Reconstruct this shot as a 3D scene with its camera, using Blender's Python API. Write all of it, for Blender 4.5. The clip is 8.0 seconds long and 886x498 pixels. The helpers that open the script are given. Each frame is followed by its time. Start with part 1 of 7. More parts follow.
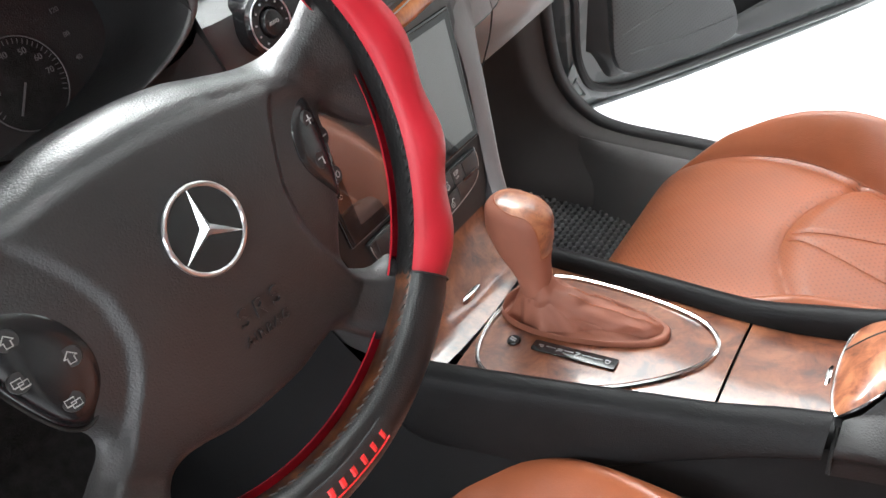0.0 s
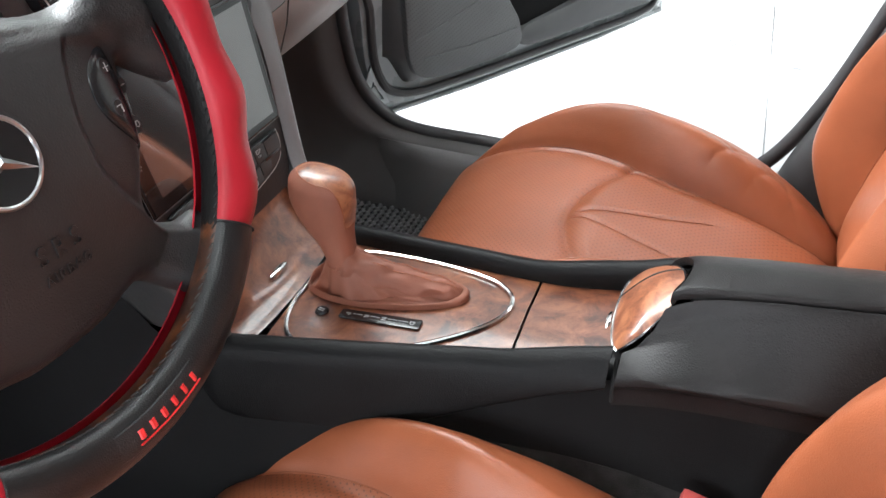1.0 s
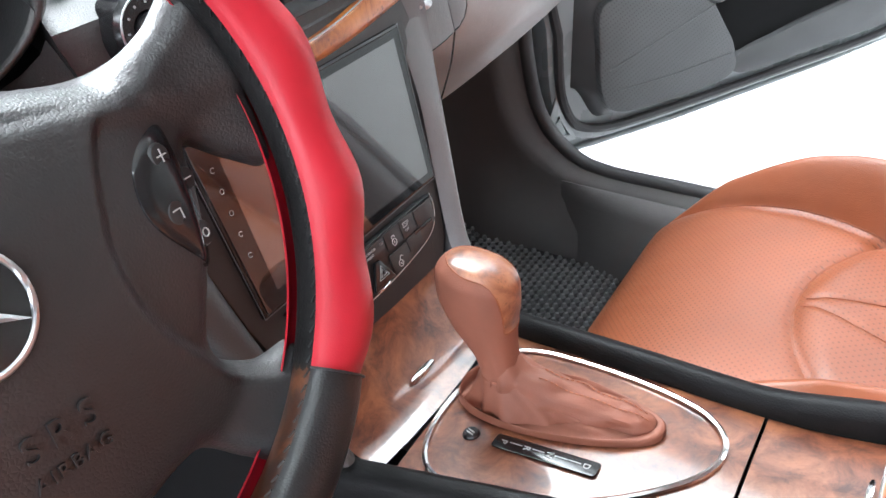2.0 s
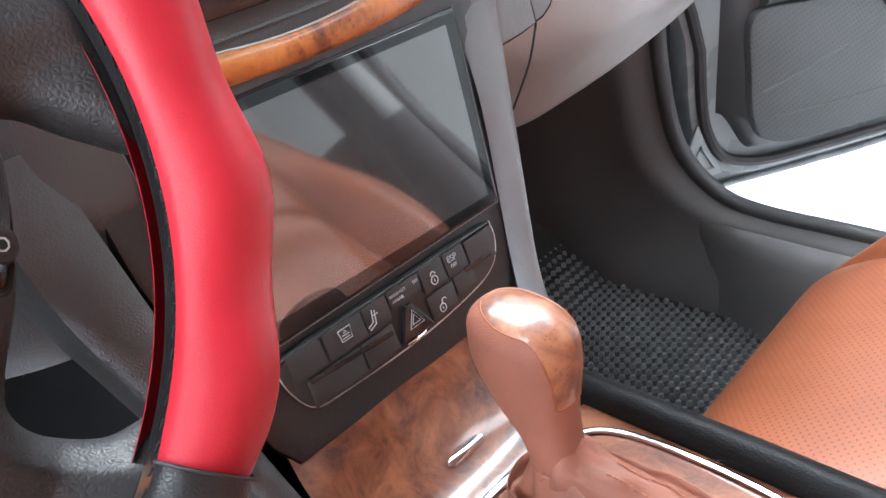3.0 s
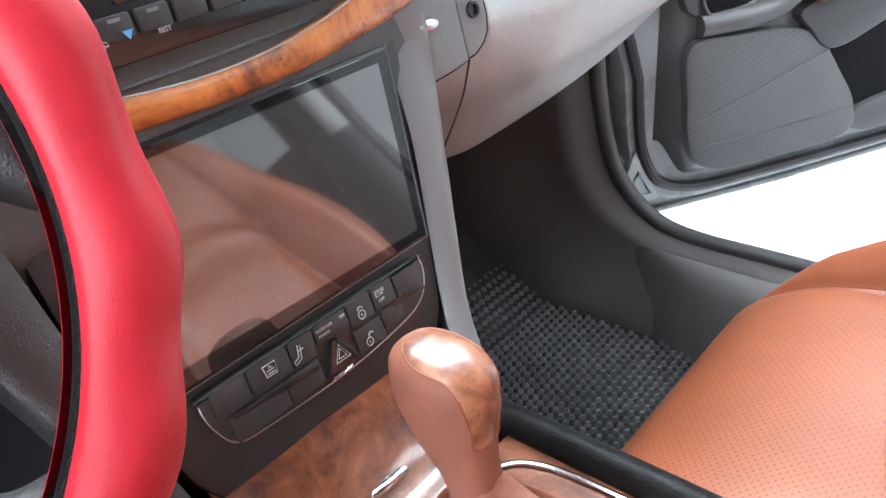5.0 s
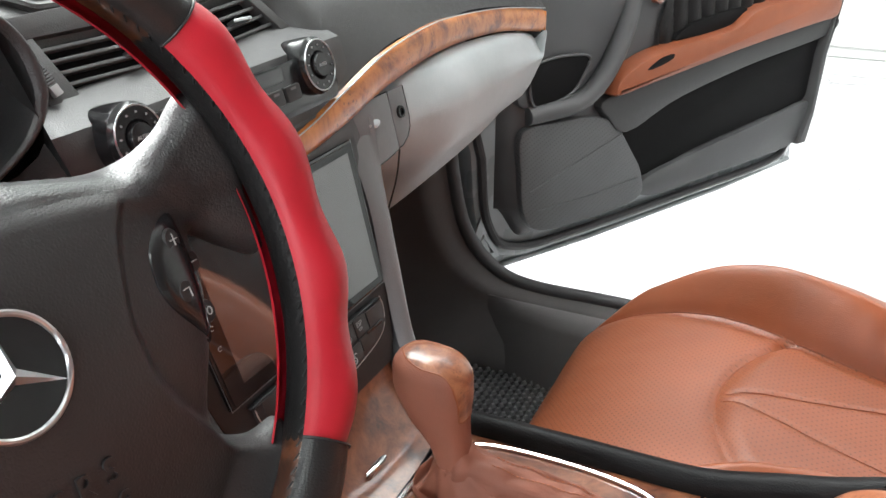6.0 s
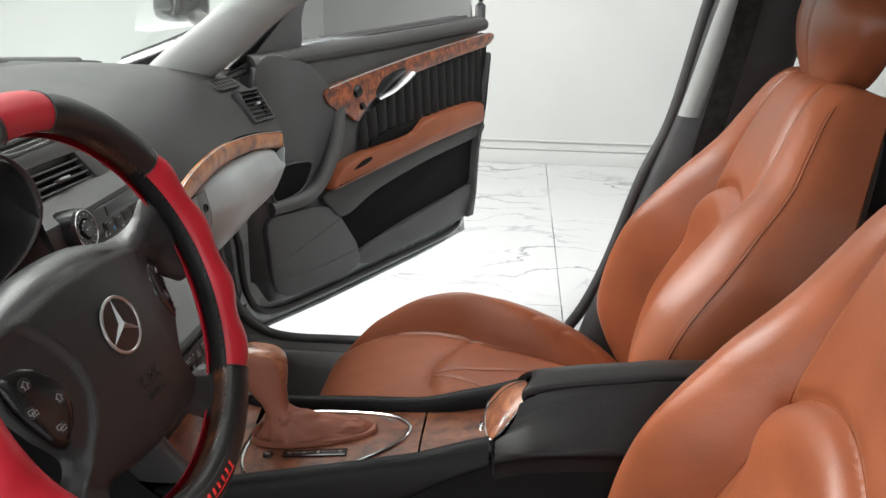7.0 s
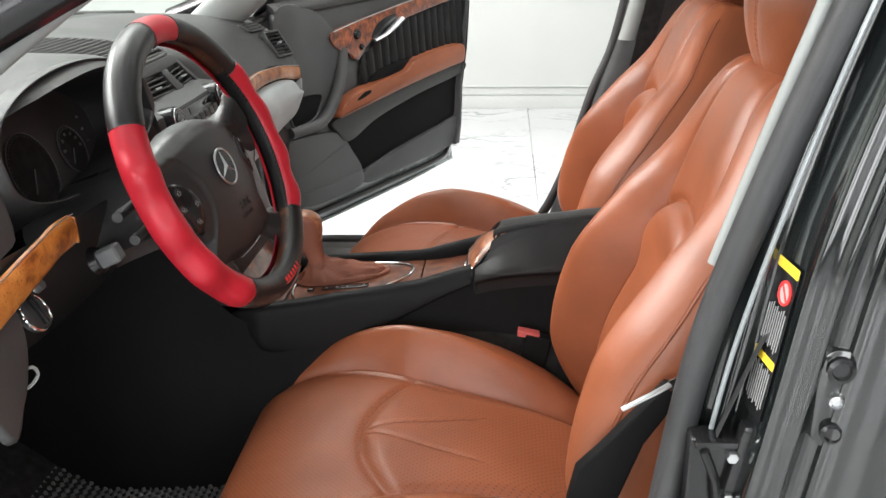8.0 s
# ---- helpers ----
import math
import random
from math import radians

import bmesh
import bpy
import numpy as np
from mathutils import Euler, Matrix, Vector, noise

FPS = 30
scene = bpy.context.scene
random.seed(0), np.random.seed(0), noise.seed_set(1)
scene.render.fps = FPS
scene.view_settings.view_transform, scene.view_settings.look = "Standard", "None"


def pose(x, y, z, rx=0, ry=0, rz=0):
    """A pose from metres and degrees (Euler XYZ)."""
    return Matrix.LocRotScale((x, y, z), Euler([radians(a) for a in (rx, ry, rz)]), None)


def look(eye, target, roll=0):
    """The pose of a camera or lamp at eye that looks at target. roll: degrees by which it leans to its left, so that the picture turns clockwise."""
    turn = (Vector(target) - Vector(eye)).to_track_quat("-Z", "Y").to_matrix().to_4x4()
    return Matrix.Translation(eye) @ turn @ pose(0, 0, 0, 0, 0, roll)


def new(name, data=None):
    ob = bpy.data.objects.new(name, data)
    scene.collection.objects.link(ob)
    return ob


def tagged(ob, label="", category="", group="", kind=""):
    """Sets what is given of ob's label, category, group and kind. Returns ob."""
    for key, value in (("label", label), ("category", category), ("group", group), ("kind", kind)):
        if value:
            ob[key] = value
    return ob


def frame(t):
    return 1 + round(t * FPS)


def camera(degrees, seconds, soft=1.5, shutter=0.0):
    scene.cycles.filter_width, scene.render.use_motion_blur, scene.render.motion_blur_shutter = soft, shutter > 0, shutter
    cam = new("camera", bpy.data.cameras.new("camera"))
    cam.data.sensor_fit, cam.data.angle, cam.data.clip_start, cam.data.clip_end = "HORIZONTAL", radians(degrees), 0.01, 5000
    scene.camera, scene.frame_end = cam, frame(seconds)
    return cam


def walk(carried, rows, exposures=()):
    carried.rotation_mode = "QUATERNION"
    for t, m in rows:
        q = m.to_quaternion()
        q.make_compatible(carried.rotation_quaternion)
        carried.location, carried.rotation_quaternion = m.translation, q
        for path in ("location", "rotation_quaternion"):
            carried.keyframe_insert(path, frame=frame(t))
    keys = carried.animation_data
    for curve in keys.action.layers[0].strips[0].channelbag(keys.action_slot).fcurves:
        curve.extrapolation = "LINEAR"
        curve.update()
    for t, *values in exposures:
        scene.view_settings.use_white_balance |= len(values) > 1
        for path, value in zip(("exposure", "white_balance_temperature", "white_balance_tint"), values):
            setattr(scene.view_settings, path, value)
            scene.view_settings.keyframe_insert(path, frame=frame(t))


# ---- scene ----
cam = camera(53.2, 8.0)
PATH = [
    (0, (0.1, -0.655, 1.228), (-0.77, 0.707, 0.05), -4.0),
    (0.5, (0.112, -0.678, 1.226), (-0.629, 0.767, 0.057), -1.4),
    (1, (0.129, -0.711, 1.195), (-0.364, 0.868, 0.07), 2.5),
    (1.5, (0.103, -0.653, 1.155), (-0.379, 0.93, 0.031), 3.2),
    (2, (0.052, -0.502, 1.143), (-0.822, 0.918, 0.038), -2.7),
    (2.2, (0.039, -0.456, 1.111), (-0.965, 0.92, 0.063), -4.4),
    (3.3, (0.039, -0.306, 1.027), (-1.18, 0.916, 0.017), -7.1),
    (3.5, (0.037, -0.293, 1.021), (-1.181, 0.905, -0.019), -7.3),
    (4, (0.051, -0.275, 1.035), (-1.137, 0.931, -0.03), -6.7),
    (4.5, (0.055, -0.281, 1.047), (-1.113, 0.973, 0.015), -6.0),
    (4.7, (0.054, -0.287, 1.051), (-1.104, 0.994, 0.041), -5.3),
    (5.8, (0.053, -0.508, 1.115), (-0.561, 0.584, 0.49), -1.46),
    (6, (0.046, -0.574, 1.147), (-0.708, 1.071, 0.293), 0.1),
    (6.2, (0.069, -0.678, 1.214), (-0.345, 0.518, 0.615), 4.2),
    (6.5, (0.062, -0.809, 1.251), (-0.303, 1.003, 0.486), 2.2),
    (7, (0.11, -1.098, 1.278), (-0.038, 0.791, 0.638), 1.2),
    (7.5, (0.155, -1.336, 1.235), (0.021, 0.513, 0.484), -0.0),
    (7.6, (0.158, -1.382, 1.244), (0.011, 0.462, 0.483), -0.5),
    (8, (0.152, -1.579, 1.284), (0.02, 0.283, 0.566), -0.9),
]
walk(cam, [(t, look(eye, target, roll)) for t, eye, target, roll in PATH],
     [(0.0, 1.37, 6250, 10), (1.0, 1.02, 6150, 10), (2.0, 1.60, 5900, 10), (3.3, 1.90, 5780, 10), (4.7, 1.90, 5700, 10), (6.0, 1.0, 6350, 10), (6.5, 0.18, 6450, 10), (7.0, 0.19, 6500, 10), (8.0, 0.46, 6500, 10)])

# ---------------------------------------------------------------- light
world = bpy.data.worlds.new("showroom")
world.use_nodes = True
world.node_tree.nodes["Background"].inputs[0].default_value = (0.8, 0.85, 0.9, 1)
world.node_tree.nodes["Background"].inputs[1].default_value = 0.25
scene.world = world


def overhead_lamp(x, y, z, sx, sy, watts):
    lamp = bpy.data.lights.new("added_overhead_light", "AREA")
    lamp.shape, lamp.size, lamp.size_y, lamp.energy = "RECTANGLE", sx, sy, watts
    lamp.color = (1.0, 0.985, 0.965)
    ob = new("added_overhead_light", lamp)
    ob.matrix_world = pose(x, y, z, 0, 0, 0)
    return ob


# Added light from the driver's side; no window is known there.
for wx, ww in ((-2.76, 1.25), (-0.50, 1.25), (1.80, 1.25)):
    shop = bpy.data.lights.new("added_side_light", "AREA")
    shop.shape, shop.size, shop.size_y, shop.energy, shop.color = "RECTANGLE", ww, 2.4, 38, (0.96, 0.98, 1.0)
    new("added_side_light", shop).matrix_world = pose(wx, -5.12, 1.55, 90, 0, 0)

# Unseen lamps, added and placed to brighten seat backs, hub band and door.
for lx, ly, sx, sy, watts in (
    (0.7, 2.7, 5.0, 0.9, 52), (0.5, -1.9, 3.6, 1.0, 50),
    (-1.8, 1.35, 1.9, 1.9, 105), (-4.4, 0.0, 1.4, 5.0, 720), (3.0, 0.0, 1.2, 3.0, 90),
):
    overhead_lamp(lx, ly, 3.55, sx, sy, watts)

# ---------------------------------------------------------------- materials
def material(name, color, rough=0.5, metal=0.0, vary=0.0, vary_scale=8.0, grain=0.0, grain_scale=600.0,
             coat=0.0, second=None, spec=0.5, sheen=0.0):
    m = bpy.data.materials.new(name)
    m.use_nodes = True
    nt = m.node_tree
    b = nt.nodes["Principled BSDF"]
    b.inputs["Base Color"].default_value = (*color, 1)
    b.inputs["Roughness"].default_value = rough
    b.inputs["Metallic"].default_value = metal
    b.inputs["Specular IOR Level"].default_value = spec
    b.inputs["Coat Weight"].default_value = coat
    b.inputs["Coat Roughness"].default_value = 0.06
    b.inputs["Sheen Weight"].default_value = sheen
    tc = nt.nodes.new("ShaderNodeTexCoord")
    if vary or second:
        n = nt.nodes.new("ShaderNodeTexNoise")
        n.inputs["Scale"].default_value = vary_scale
        n.inputs["Detail"].default_value = 6
        nt.links.new(tc.outputs["Object"], n.inputs["Vector"])
        ramp = nt.nodes.new("ShaderNodeValToRGB")
        ramp.color_ramp.elements[0].position, ramp.color_ramp.elements[1].position = 0.32, 0.68
        ramp.color_ramp.elements[0].color = (*(second or [c * (1 - vary) for c in color]), 1)
        ramp.color_ramp.elements[1].color = (*[min(1, c * (1 + vary)) for c in color], 1)
        nt.links.new(n.outputs["Fac"], ramp.inputs[0])
        nt.links.new(ramp.outputs[0], b.inputs["Base Color"])
        mr = nt.nodes.new("ShaderNodeMapRange")
        mr.inputs["To Min"].default_value, mr.inputs["To Max"].default_value = max(0, rough - 0.07), min(1, rough + 0.08)
        nt.links.new(n.outputs["Fac"], mr.inputs["Value"])
        nt.links.new(mr.outputs[0], b.inputs["Roughness"])
    if grain:
        v = nt.nodes.new("ShaderNodeTexVoronoi")
        v.feature = "DISTANCE_TO_EDGE"
        v.inputs["Scale"].default_value = grain_scale
        nt.links.new(tc.outputs["Object"], v.inputs["Vector"])
        n2 = nt.nodes.new("ShaderNodeTexNoise")
        n2.inputs["Scale"].default_value = grain_scale * 0.25
        nt.links.new(tc.outputs["Object"], n2.inputs["Vector"])
        add = nt.nodes.new("ShaderNodeMath")
        add.operation = "ADD"
        nt.links.new(v.outputs["Distance"], add.inputs[0])
        nt.links.new(n2.outputs["Fac"], add.inputs[1])
        bump = nt.nodes.new("ShaderNodeBump")
        bump.inputs["Strength"].default_value = grain
        bump.inputs["Distance"].default_value = 0.0008
        nt.links.new(add.outputs[0], bump.inputs["Height"])
        nt.links.new(bump.outputs[0], b.inputs["Normal"])
    return m


def burl_wood(name, dark, mid, light, scale=30.0, eyes=0.6):
    """Cloudy burl figure with clusters of small dark eyes under a clear lacquer."""
    m = material(name, mid, rough=0.34, coat=1.0)
    nt = m.node_tree
    b = nt.nodes["Principled BSDF"]
    b.inputs["Coat Roughness"].default_value = 0.09
    tc = nt.nodes["Texture Coordinate"]

    def tex(kind, size):
        n = nt.nodes.new(kind)
        n.inputs["Scale"].default_value = size
        nt.links.new(tc.outputs["Object"], n.inputs["Vector"])
        return n

    def span(value, a, z, lo, hi):
        r = nt.nodes.new("ShaderNodeMapRange")
        for k, v in (("From Min", a), ("From Max", z), ("To Min", lo), ("To Max", hi)):
            r.inputs[k].default_value = v
        nt.links.new(value, r.inputs["Value"])
        return r.outputs[0]

    cloud = tex("ShaderNodeTexNoise", scale)
    cloud.inputs["Detail"].default_value, cloud.inputs["Roughness"].default_value, cloud.inputs["Distortion"].default_value = 8, 0.68, 0.5
    ramp = nt.nodes.new("ShaderNodeValToRGB")
    ramp.color_ramp.elements[0].position, ramp.color_ramp.elements[0].color = 0.36, (*dark, 1)
    ramp.color_ramp.elements[1].position, ramp.color_ramp.elements[1].color = 0.62, (*light, 1)
    ramp.color_ramp.elements.new(0.48).color = (*mid, 1)
    nt.links.new(cloud.outputs["Fac"], ramp.inputs[0])
    dots = tex("ShaderNodeTexVoronoi", scale * 7)
    where = tex("ShaderNodeTexNoise", scale * 0.8)
    patch = span(where.outputs["Fac"], 0.48, 0.62, 0.0, eyes)
    eye = span(dots.outputs["Distance"], 0.12, 0.34, 0.25, 1.0)
    mix = nt.nodes.new("ShaderNodeMix")
    mix.data_type, mix.blend_type = "RGBA", "MULTIPLY"
    nt.links.new(patch, mix.inputs["Factor"])
    nt.links.new(ramp.outputs[0], mix.inputs["A"])
    nt.links.new(eye, mix.inputs["B"])
    nt.links.new(mix.outputs["Result"], b.inputs["Base Color"])
    return m


def glass_material(name, tint=(0.9, 0.95, 0.93)):
    m = bpy.data.materials.new(name)
    m.use_nodes = True
    nt = m.node_tree
    nt.nodes.remove(nt.nodes["Principled BSDF"])
    t, gl, mix = (nt.nodes.new(k) for k in ("ShaderNodeBsdfTransparent", "ShaderNodeBsdfGlossy", "ShaderNodeMixShader"))
    t.inputs[0].default_value = (*tint, 1)
    gl.inputs["Roughness"].default_value = 0.01
    fr = nt.nodes.new("ShaderNodeFresnel")
    fr.inputs[0].default_value = 1.45
    nt.links.new(fr.outputs[0], mix.inputs[0])
    nt.links.new(t.outputs[0], mix.inputs[1])
    nt.links.new(gl.outputs[0], mix.inputs[2])
    nt.links.new(mix.outputs[0], nt.nodes["Material Output"].inputs[0])
    return m


def perforated(name, color, rough):
    """Leather with rows of small round holes, 5 mm apart."""
    m = material(name, color, rough, vary=0.10, vary_scale=9, grain=0.25, grain_scale=700)
    nt = m.node_tree
    b = nt.nodes["Principled BSDF"]
    tc = nt.nodes["Texture Coordinate"]
    sep = nt.nodes.new("ShaderNodeSeparateXYZ")
    nt.links.new(tc.outputs["Object"], sep.inputs[0])
    comb = nt.nodes.new("ShaderNodeCombineXYZ")
    ln = nt.nodes.new("ShaderNodeMath")
    ln.operation = "ADD"
    nt.links.new(sep.outputs["X"], ln.inputs[0])
    nt.links.new(sep.outputs["Z"], ln.inputs[1])
    nt.links.new(ln.outputs[0], comb.inputs["X"])
    nt.links.new(sep.outputs["Y"], comb.inputs["Y"])
    v = nt.nodes.new("ShaderNodeTexVoronoi")
    v.inputs["Scale"].default_value, v.inputs["Randomness"].default_value = 150, 0.06
    v.voronoi_dimensions = "2D"
    turn = nt.nodes.new("ShaderNodeMapping")
    turn.inputs["Rotation"].default_value = (0, 0, radians(45))
    nt.links.new(comb.outputs[0], turn.inputs[0])
    nt.links.new(turn.outputs[0], v.inputs["Vector"])
    mr = nt.nodes.new("ShaderNodeMapRange")
    mr.inputs["From Min"].default_value, mr.inputs["From Max"].default_value = 0.15, 0.21
    mr.inputs["To Min"].default_value, mr.inputs["To Max"].default_value = 0.50, 1.0
    nt.links.new(v.outputs["Distance"], mr.inputs["Value"])
    old = b.inputs["Base Color"].links[0].from_socket
    mix = nt.nodes.new("ShaderNodeMix")
    mix.data_type, mix.blend_type = "RGBA", "MULTIPLY"
    mix.inputs["Factor"].default_value = 1.0
    nt.links.new(old, mix.inputs["A"])
    nt.links.new(mr.outputs[0], mix.inputs["B"])
    nt.links.new(mix.outputs["Result"], b.inputs["Base Color"])
    return m


TAN = (0.27, 0.080, 0.034)
M_TAN = material("tan leather", TAN, 0.34, vary=0.14, vary_scale=9, grain=0.35, grain_scale=420)
M_TAN_PERF = perforated("perforated tan leather", TAN, 0.40)
M_TAN_DARK = material("tan leather piping", (0.22, 0.06, 0.02), 0.5, vary=0.15, vary_scale=60)
M_STITCH = material("tan thread", (0.28, 0.086, 0.036), 0.7, vary=0.2, vary_scale=300)
M_BOOT = material("brown leather boot", (0.21, 0.072, 0.042), 0.66, vary=0.15, vary_scale=18, grain=0.3, grain_scale=500)
M_BLACK = material("black soft plastic", (0.018, 0.0185, 0.019), 0.48, vary=0.15, vary_scale=14, grain=0.35, grain_scale=520)
M_SPEAKER = perforated("perforated speaker plastic", (0.075, 0.077, 0.078), 0.45)
M_BLACK_LEATHER = material("black leather", (0.011, 0.0105, 0.0105), 0.42, vary=0.2, vary_scale=22, grain=0.45, grain_scale=380, spec=0.24)
M_GRIP = material("smooth black rim leather", (0.012, 0.012, 0.0125), 0.34, vary=0.15, vary_scale=22, grain=0.3, grain_scale=500, spec=0.5)
M_BLACK_GLOSS = material("black gloss plastic", (0.012, 0.012, 0.013), 0.18, vary=0.1, vary_scale=30)
M_RUBBER = material("black rubber", (0.038, 0.038, 0.039), 0.55, vary=0.2, vary_scale=20, grain=0.2, grain_scale=300)
M_CARPET = material("black carpet", (0.026, 0.0255, 0.025), 0.95, vary=0.3, vary_scale=60, grain=0.8, grain_scale=900, spec=0.1)
# One black mat in two tones: shade between the cells put into colour.
M_MAT_LIT = material("black moulded mat, lit tone", (0.12, 0.121, 0.122), 0.42, vary=0.25, vary_scale=40, grain=0.2, grain_scale=700)
M_MAT_SHADE = material("black moulded mat, shaded tone", (0.010, 0.010, 0.010), 0.8, vary=0.2, vary_scale=50)
M_KICK = material("dark brown-black moulded plastic", (0.095, 0.091, 0.089), 0.62, vary=0.10, vary_scale=9, grain=0.35, grain_scale=520)
M_DASH = material("dark floor-lit grey dash skin", (0.035, 0.035, 0.035), 0.40, vary=0.12, vary_scale=10, grain=0.5, grain_scale=430)
# Glovebox skin, paler than the dash: light off the floor put into it.
M_DASH_LIT = material("floor-lit grey dash skin", (0.39, 0.425, 0.43), 0.36, vary=0.10, vary_scale=9, grain=0.5, grain_scale=430)
M_FASCIA = material("grey fascia skin", (0.046, 0.046, 0.046), 0.42, vary=0.10, vary_scale=10, grain=0.4, grain_scale=480)
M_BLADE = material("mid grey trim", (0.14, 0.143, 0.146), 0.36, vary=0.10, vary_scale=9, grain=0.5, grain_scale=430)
M_GREY_TRIM = material("light grey pillar trim", (0.29, 0.305, 0.295), 0.6, vary=0.06, vary_scale=12, grain=0.25, grain_scale=900)
M_HEADLINER = material("grey headliner cloth", (0.45, 0.45, 0.43), 0.95, vary=0.08, vary_scale=40, grain=0.4, grain_scale=1200, spec=0.1)
M_RED = material("red leather", (0.41, 0.012, 0.024), 0.42, vary=0.10, vary_scale=16, grain=0.13, grain_scale=700, spec=0.4)
M_CHROME = material("chrome", (0.82, 0.82, 0.83), 0.12, metal=1.0)
M_SATIN = material("satin silver", (0.55, 0.56, 0.57), 0.32, metal=1.0)
M_WHITE_MARK = material("white print", (0.38, 0.38, 0.37), 0.5)
M_RED_MARK = material("red print", (0.75, 0.03, 0.03), 0.5)
M_KEY = material("satin black key plastic", (0.024, 0.023, 0.023), 0.5, vary=0.1, vary_scale=30, grain=0.15, grain_scale=800)
M_SEAL = material("grey rubber seal", (0.034, 0.035, 0.036), 0.5, vary=0.15, vary_scale=12, grain=0.2, grain_scale=300)
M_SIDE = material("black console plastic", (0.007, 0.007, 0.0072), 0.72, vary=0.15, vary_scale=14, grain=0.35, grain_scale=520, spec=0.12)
M_RAIL = material("black padded rail skin", (0.007, 0.007, 0.0072), 0.48, vary=0.15, vary_scale=18, grain=0.45, grain_scale=420, spec=0.13)
M_HUB = material("black moulded hub", (0.024, 0.0235, 0.024), 0.42, vary=0.1, vary_scale=14, grain=0.45, grain_scale=430)
M_DOOR = material("dark grey door plastic", (0.072, 0.074, 0.075), 0.45, vary=0.12, vary_scale=10, grain=0.4, grain_scale=480)
M_MID_MARK = material("grey print", (0.30, 0.30, 0.30), 0.6)
M_BAND = material("smooth black grained band", (0.02, 0.02, 0.021), 0.33, vary=0.08, vary_scale=20, grain=0.5, grain_scale=430, spec=0.65, coat=0.15)
M_DIM_MARK = material("dim grey print", (0.13, 0.13, 0.13), 0.6)
M_BUCKLE = material("faded red plastic", (0.55, 0.10, 0.09), 0.45)
M_BLUE = material("blue print", (0.08, 0.28, 0.55), 0.5)
M_YELLOW = material("yellow print", (0.80, 0.56, 0.04), 0.5)
M_SCREEN = material("black display glass", (0.008, 0.009, 0.010), 0.03, spec=0.6)
M_DISPLAY = material("milky display glass", (0.045, 0.046, 0.047), 0.03, spec=1.0, coat=1.0)
M_DISPLAY.node_tree.nodes["Principled BSDF"].inputs["Coat IOR"].default_value = 1.80
M_PAINT = material("black car paint", (0.009, 0.011, 0.011), 0.10, vary=0.1, vary_scale=6, spec=0.6, coat=1.0)
# Gloss black door edges: the white floor's reflection is put into this grey.
M_DOOR_EDGE_LIT = material("painted metal with reflected light in its grey", (0.25, 0.275, 0.28), 0.28, coat=1.0, vary=0.1, vary_scale=8)
M_GLASS = glass_material("clear glass")
M_WOOD_CONSOLE = burl_wood("glossy burl walnut", (0.048, 0.014, 0.008), (0.135, 0.043, 0.020), (0.23, 0.085, 0.038), 30, 0.35)
M_WOOD_CONSOLE.node_tree.nodes["Principled BSDF"].inputs["Coat Weight"].default_value = 0.7
M_WOOD_CAP = burl_wood("lacquered burl knob cap", (0.075, 0.024, 0.012), (0.20, 0.070, 0.034), (0.32, 0.13, 0.062), 46, 0.5)
M_WOOD_CAP.node_tree.nodes["Principled BSDF"].inputs["Coat Weight"].default_value = 0.45
M_WOOD_DASH = burl_wood("glossy amber burl", (0.17, 0.042, 0.008), (0.43, 0.138, 0.025), (0.56, 0.215, 0.048), 26, 0.9)
M_WOOD_DASH.node_tree.nodes["Principled BSDF"].inputs["Coat Weight"].default_value = 0.4
M_WOOD_DOOR = burl_wood("glossy dark burl", (0.030, 0.006, 0.003), (0.15, 0.030, 0.008), (0.40, 0.10, 0.022), 44)
M_WOOD_RIM = burl_wood("dark burl", (0.018, 0.006, 0.003), (0.05, 0.016, 0.006), (0.12, 0.04, 0.015), 40)
M_WALL = material("pale grey wall panel", (0.43, 0.445, 0.43), 0.6, vary=0.03, vary_scale=2, grain=0.1, grain_scale=200)
M_WALL_DARK = material("dark grey wall paint", (0.13, 0.13, 0.13), 0.7, vary=0.06, vary_scale=3)
M_CEILING = material("white ceiling board", (0.8, 0.8, 0.79), 0.8, vary=0.03, vary_scale=3)


# ---------------------------------------------------------------- mesh tools
def thing(name, loc, label, category, group="", kind=""):
    ob = new(name)
    ob.empty_display_size = 0.05
    ob.location = loc
    return tagged(ob, label, category, group, kind)


def put(name, vf, mat, parent=None, label="", category="", group="", kind="", sharp=38):
    """One mesh object, in world coordinates, from vertices and faces."""
    me = bpy.data.meshes.new(name)
    me.from_pydata([tuple(v) for v in vf[0]], [], vf[1])
    me.materials.append(mat)
    me.polygons.foreach_set("use_smooth", [True] * len(me.polygons))
    me.update()
    if sharp:
        me.set_sharp_from_angle(angle=radians(sharp))
    ob = new(name, me)
    if parent is not None:
        ob.parent = parent
        ob.matrix_parent_inverse = Matrix.Translation(-parent.location)
    return tagged(ob, label, category, group, kind)


def flip_faces(vf):
    return vf[0], [tuple(reversed(f)) for f in vf[1]]


def join(*parts):
    vs, fs = [], []
    for v, f in parts:
        k = len(vs)
        vs += list(v)
        fs += [tuple(i + k for i in q) for q in f]
    return vs, fs


def from_bm(bm):
    bm.verts.index_update()
    out = [v.co.copy() for v in bm.verts], [tuple(v.index for v in f.verts) for f in bm.faces]
    bm.free()
    return out


def moved(vf, m):
    return [m @ Vector(v) for v in vf[0]], vf[1]


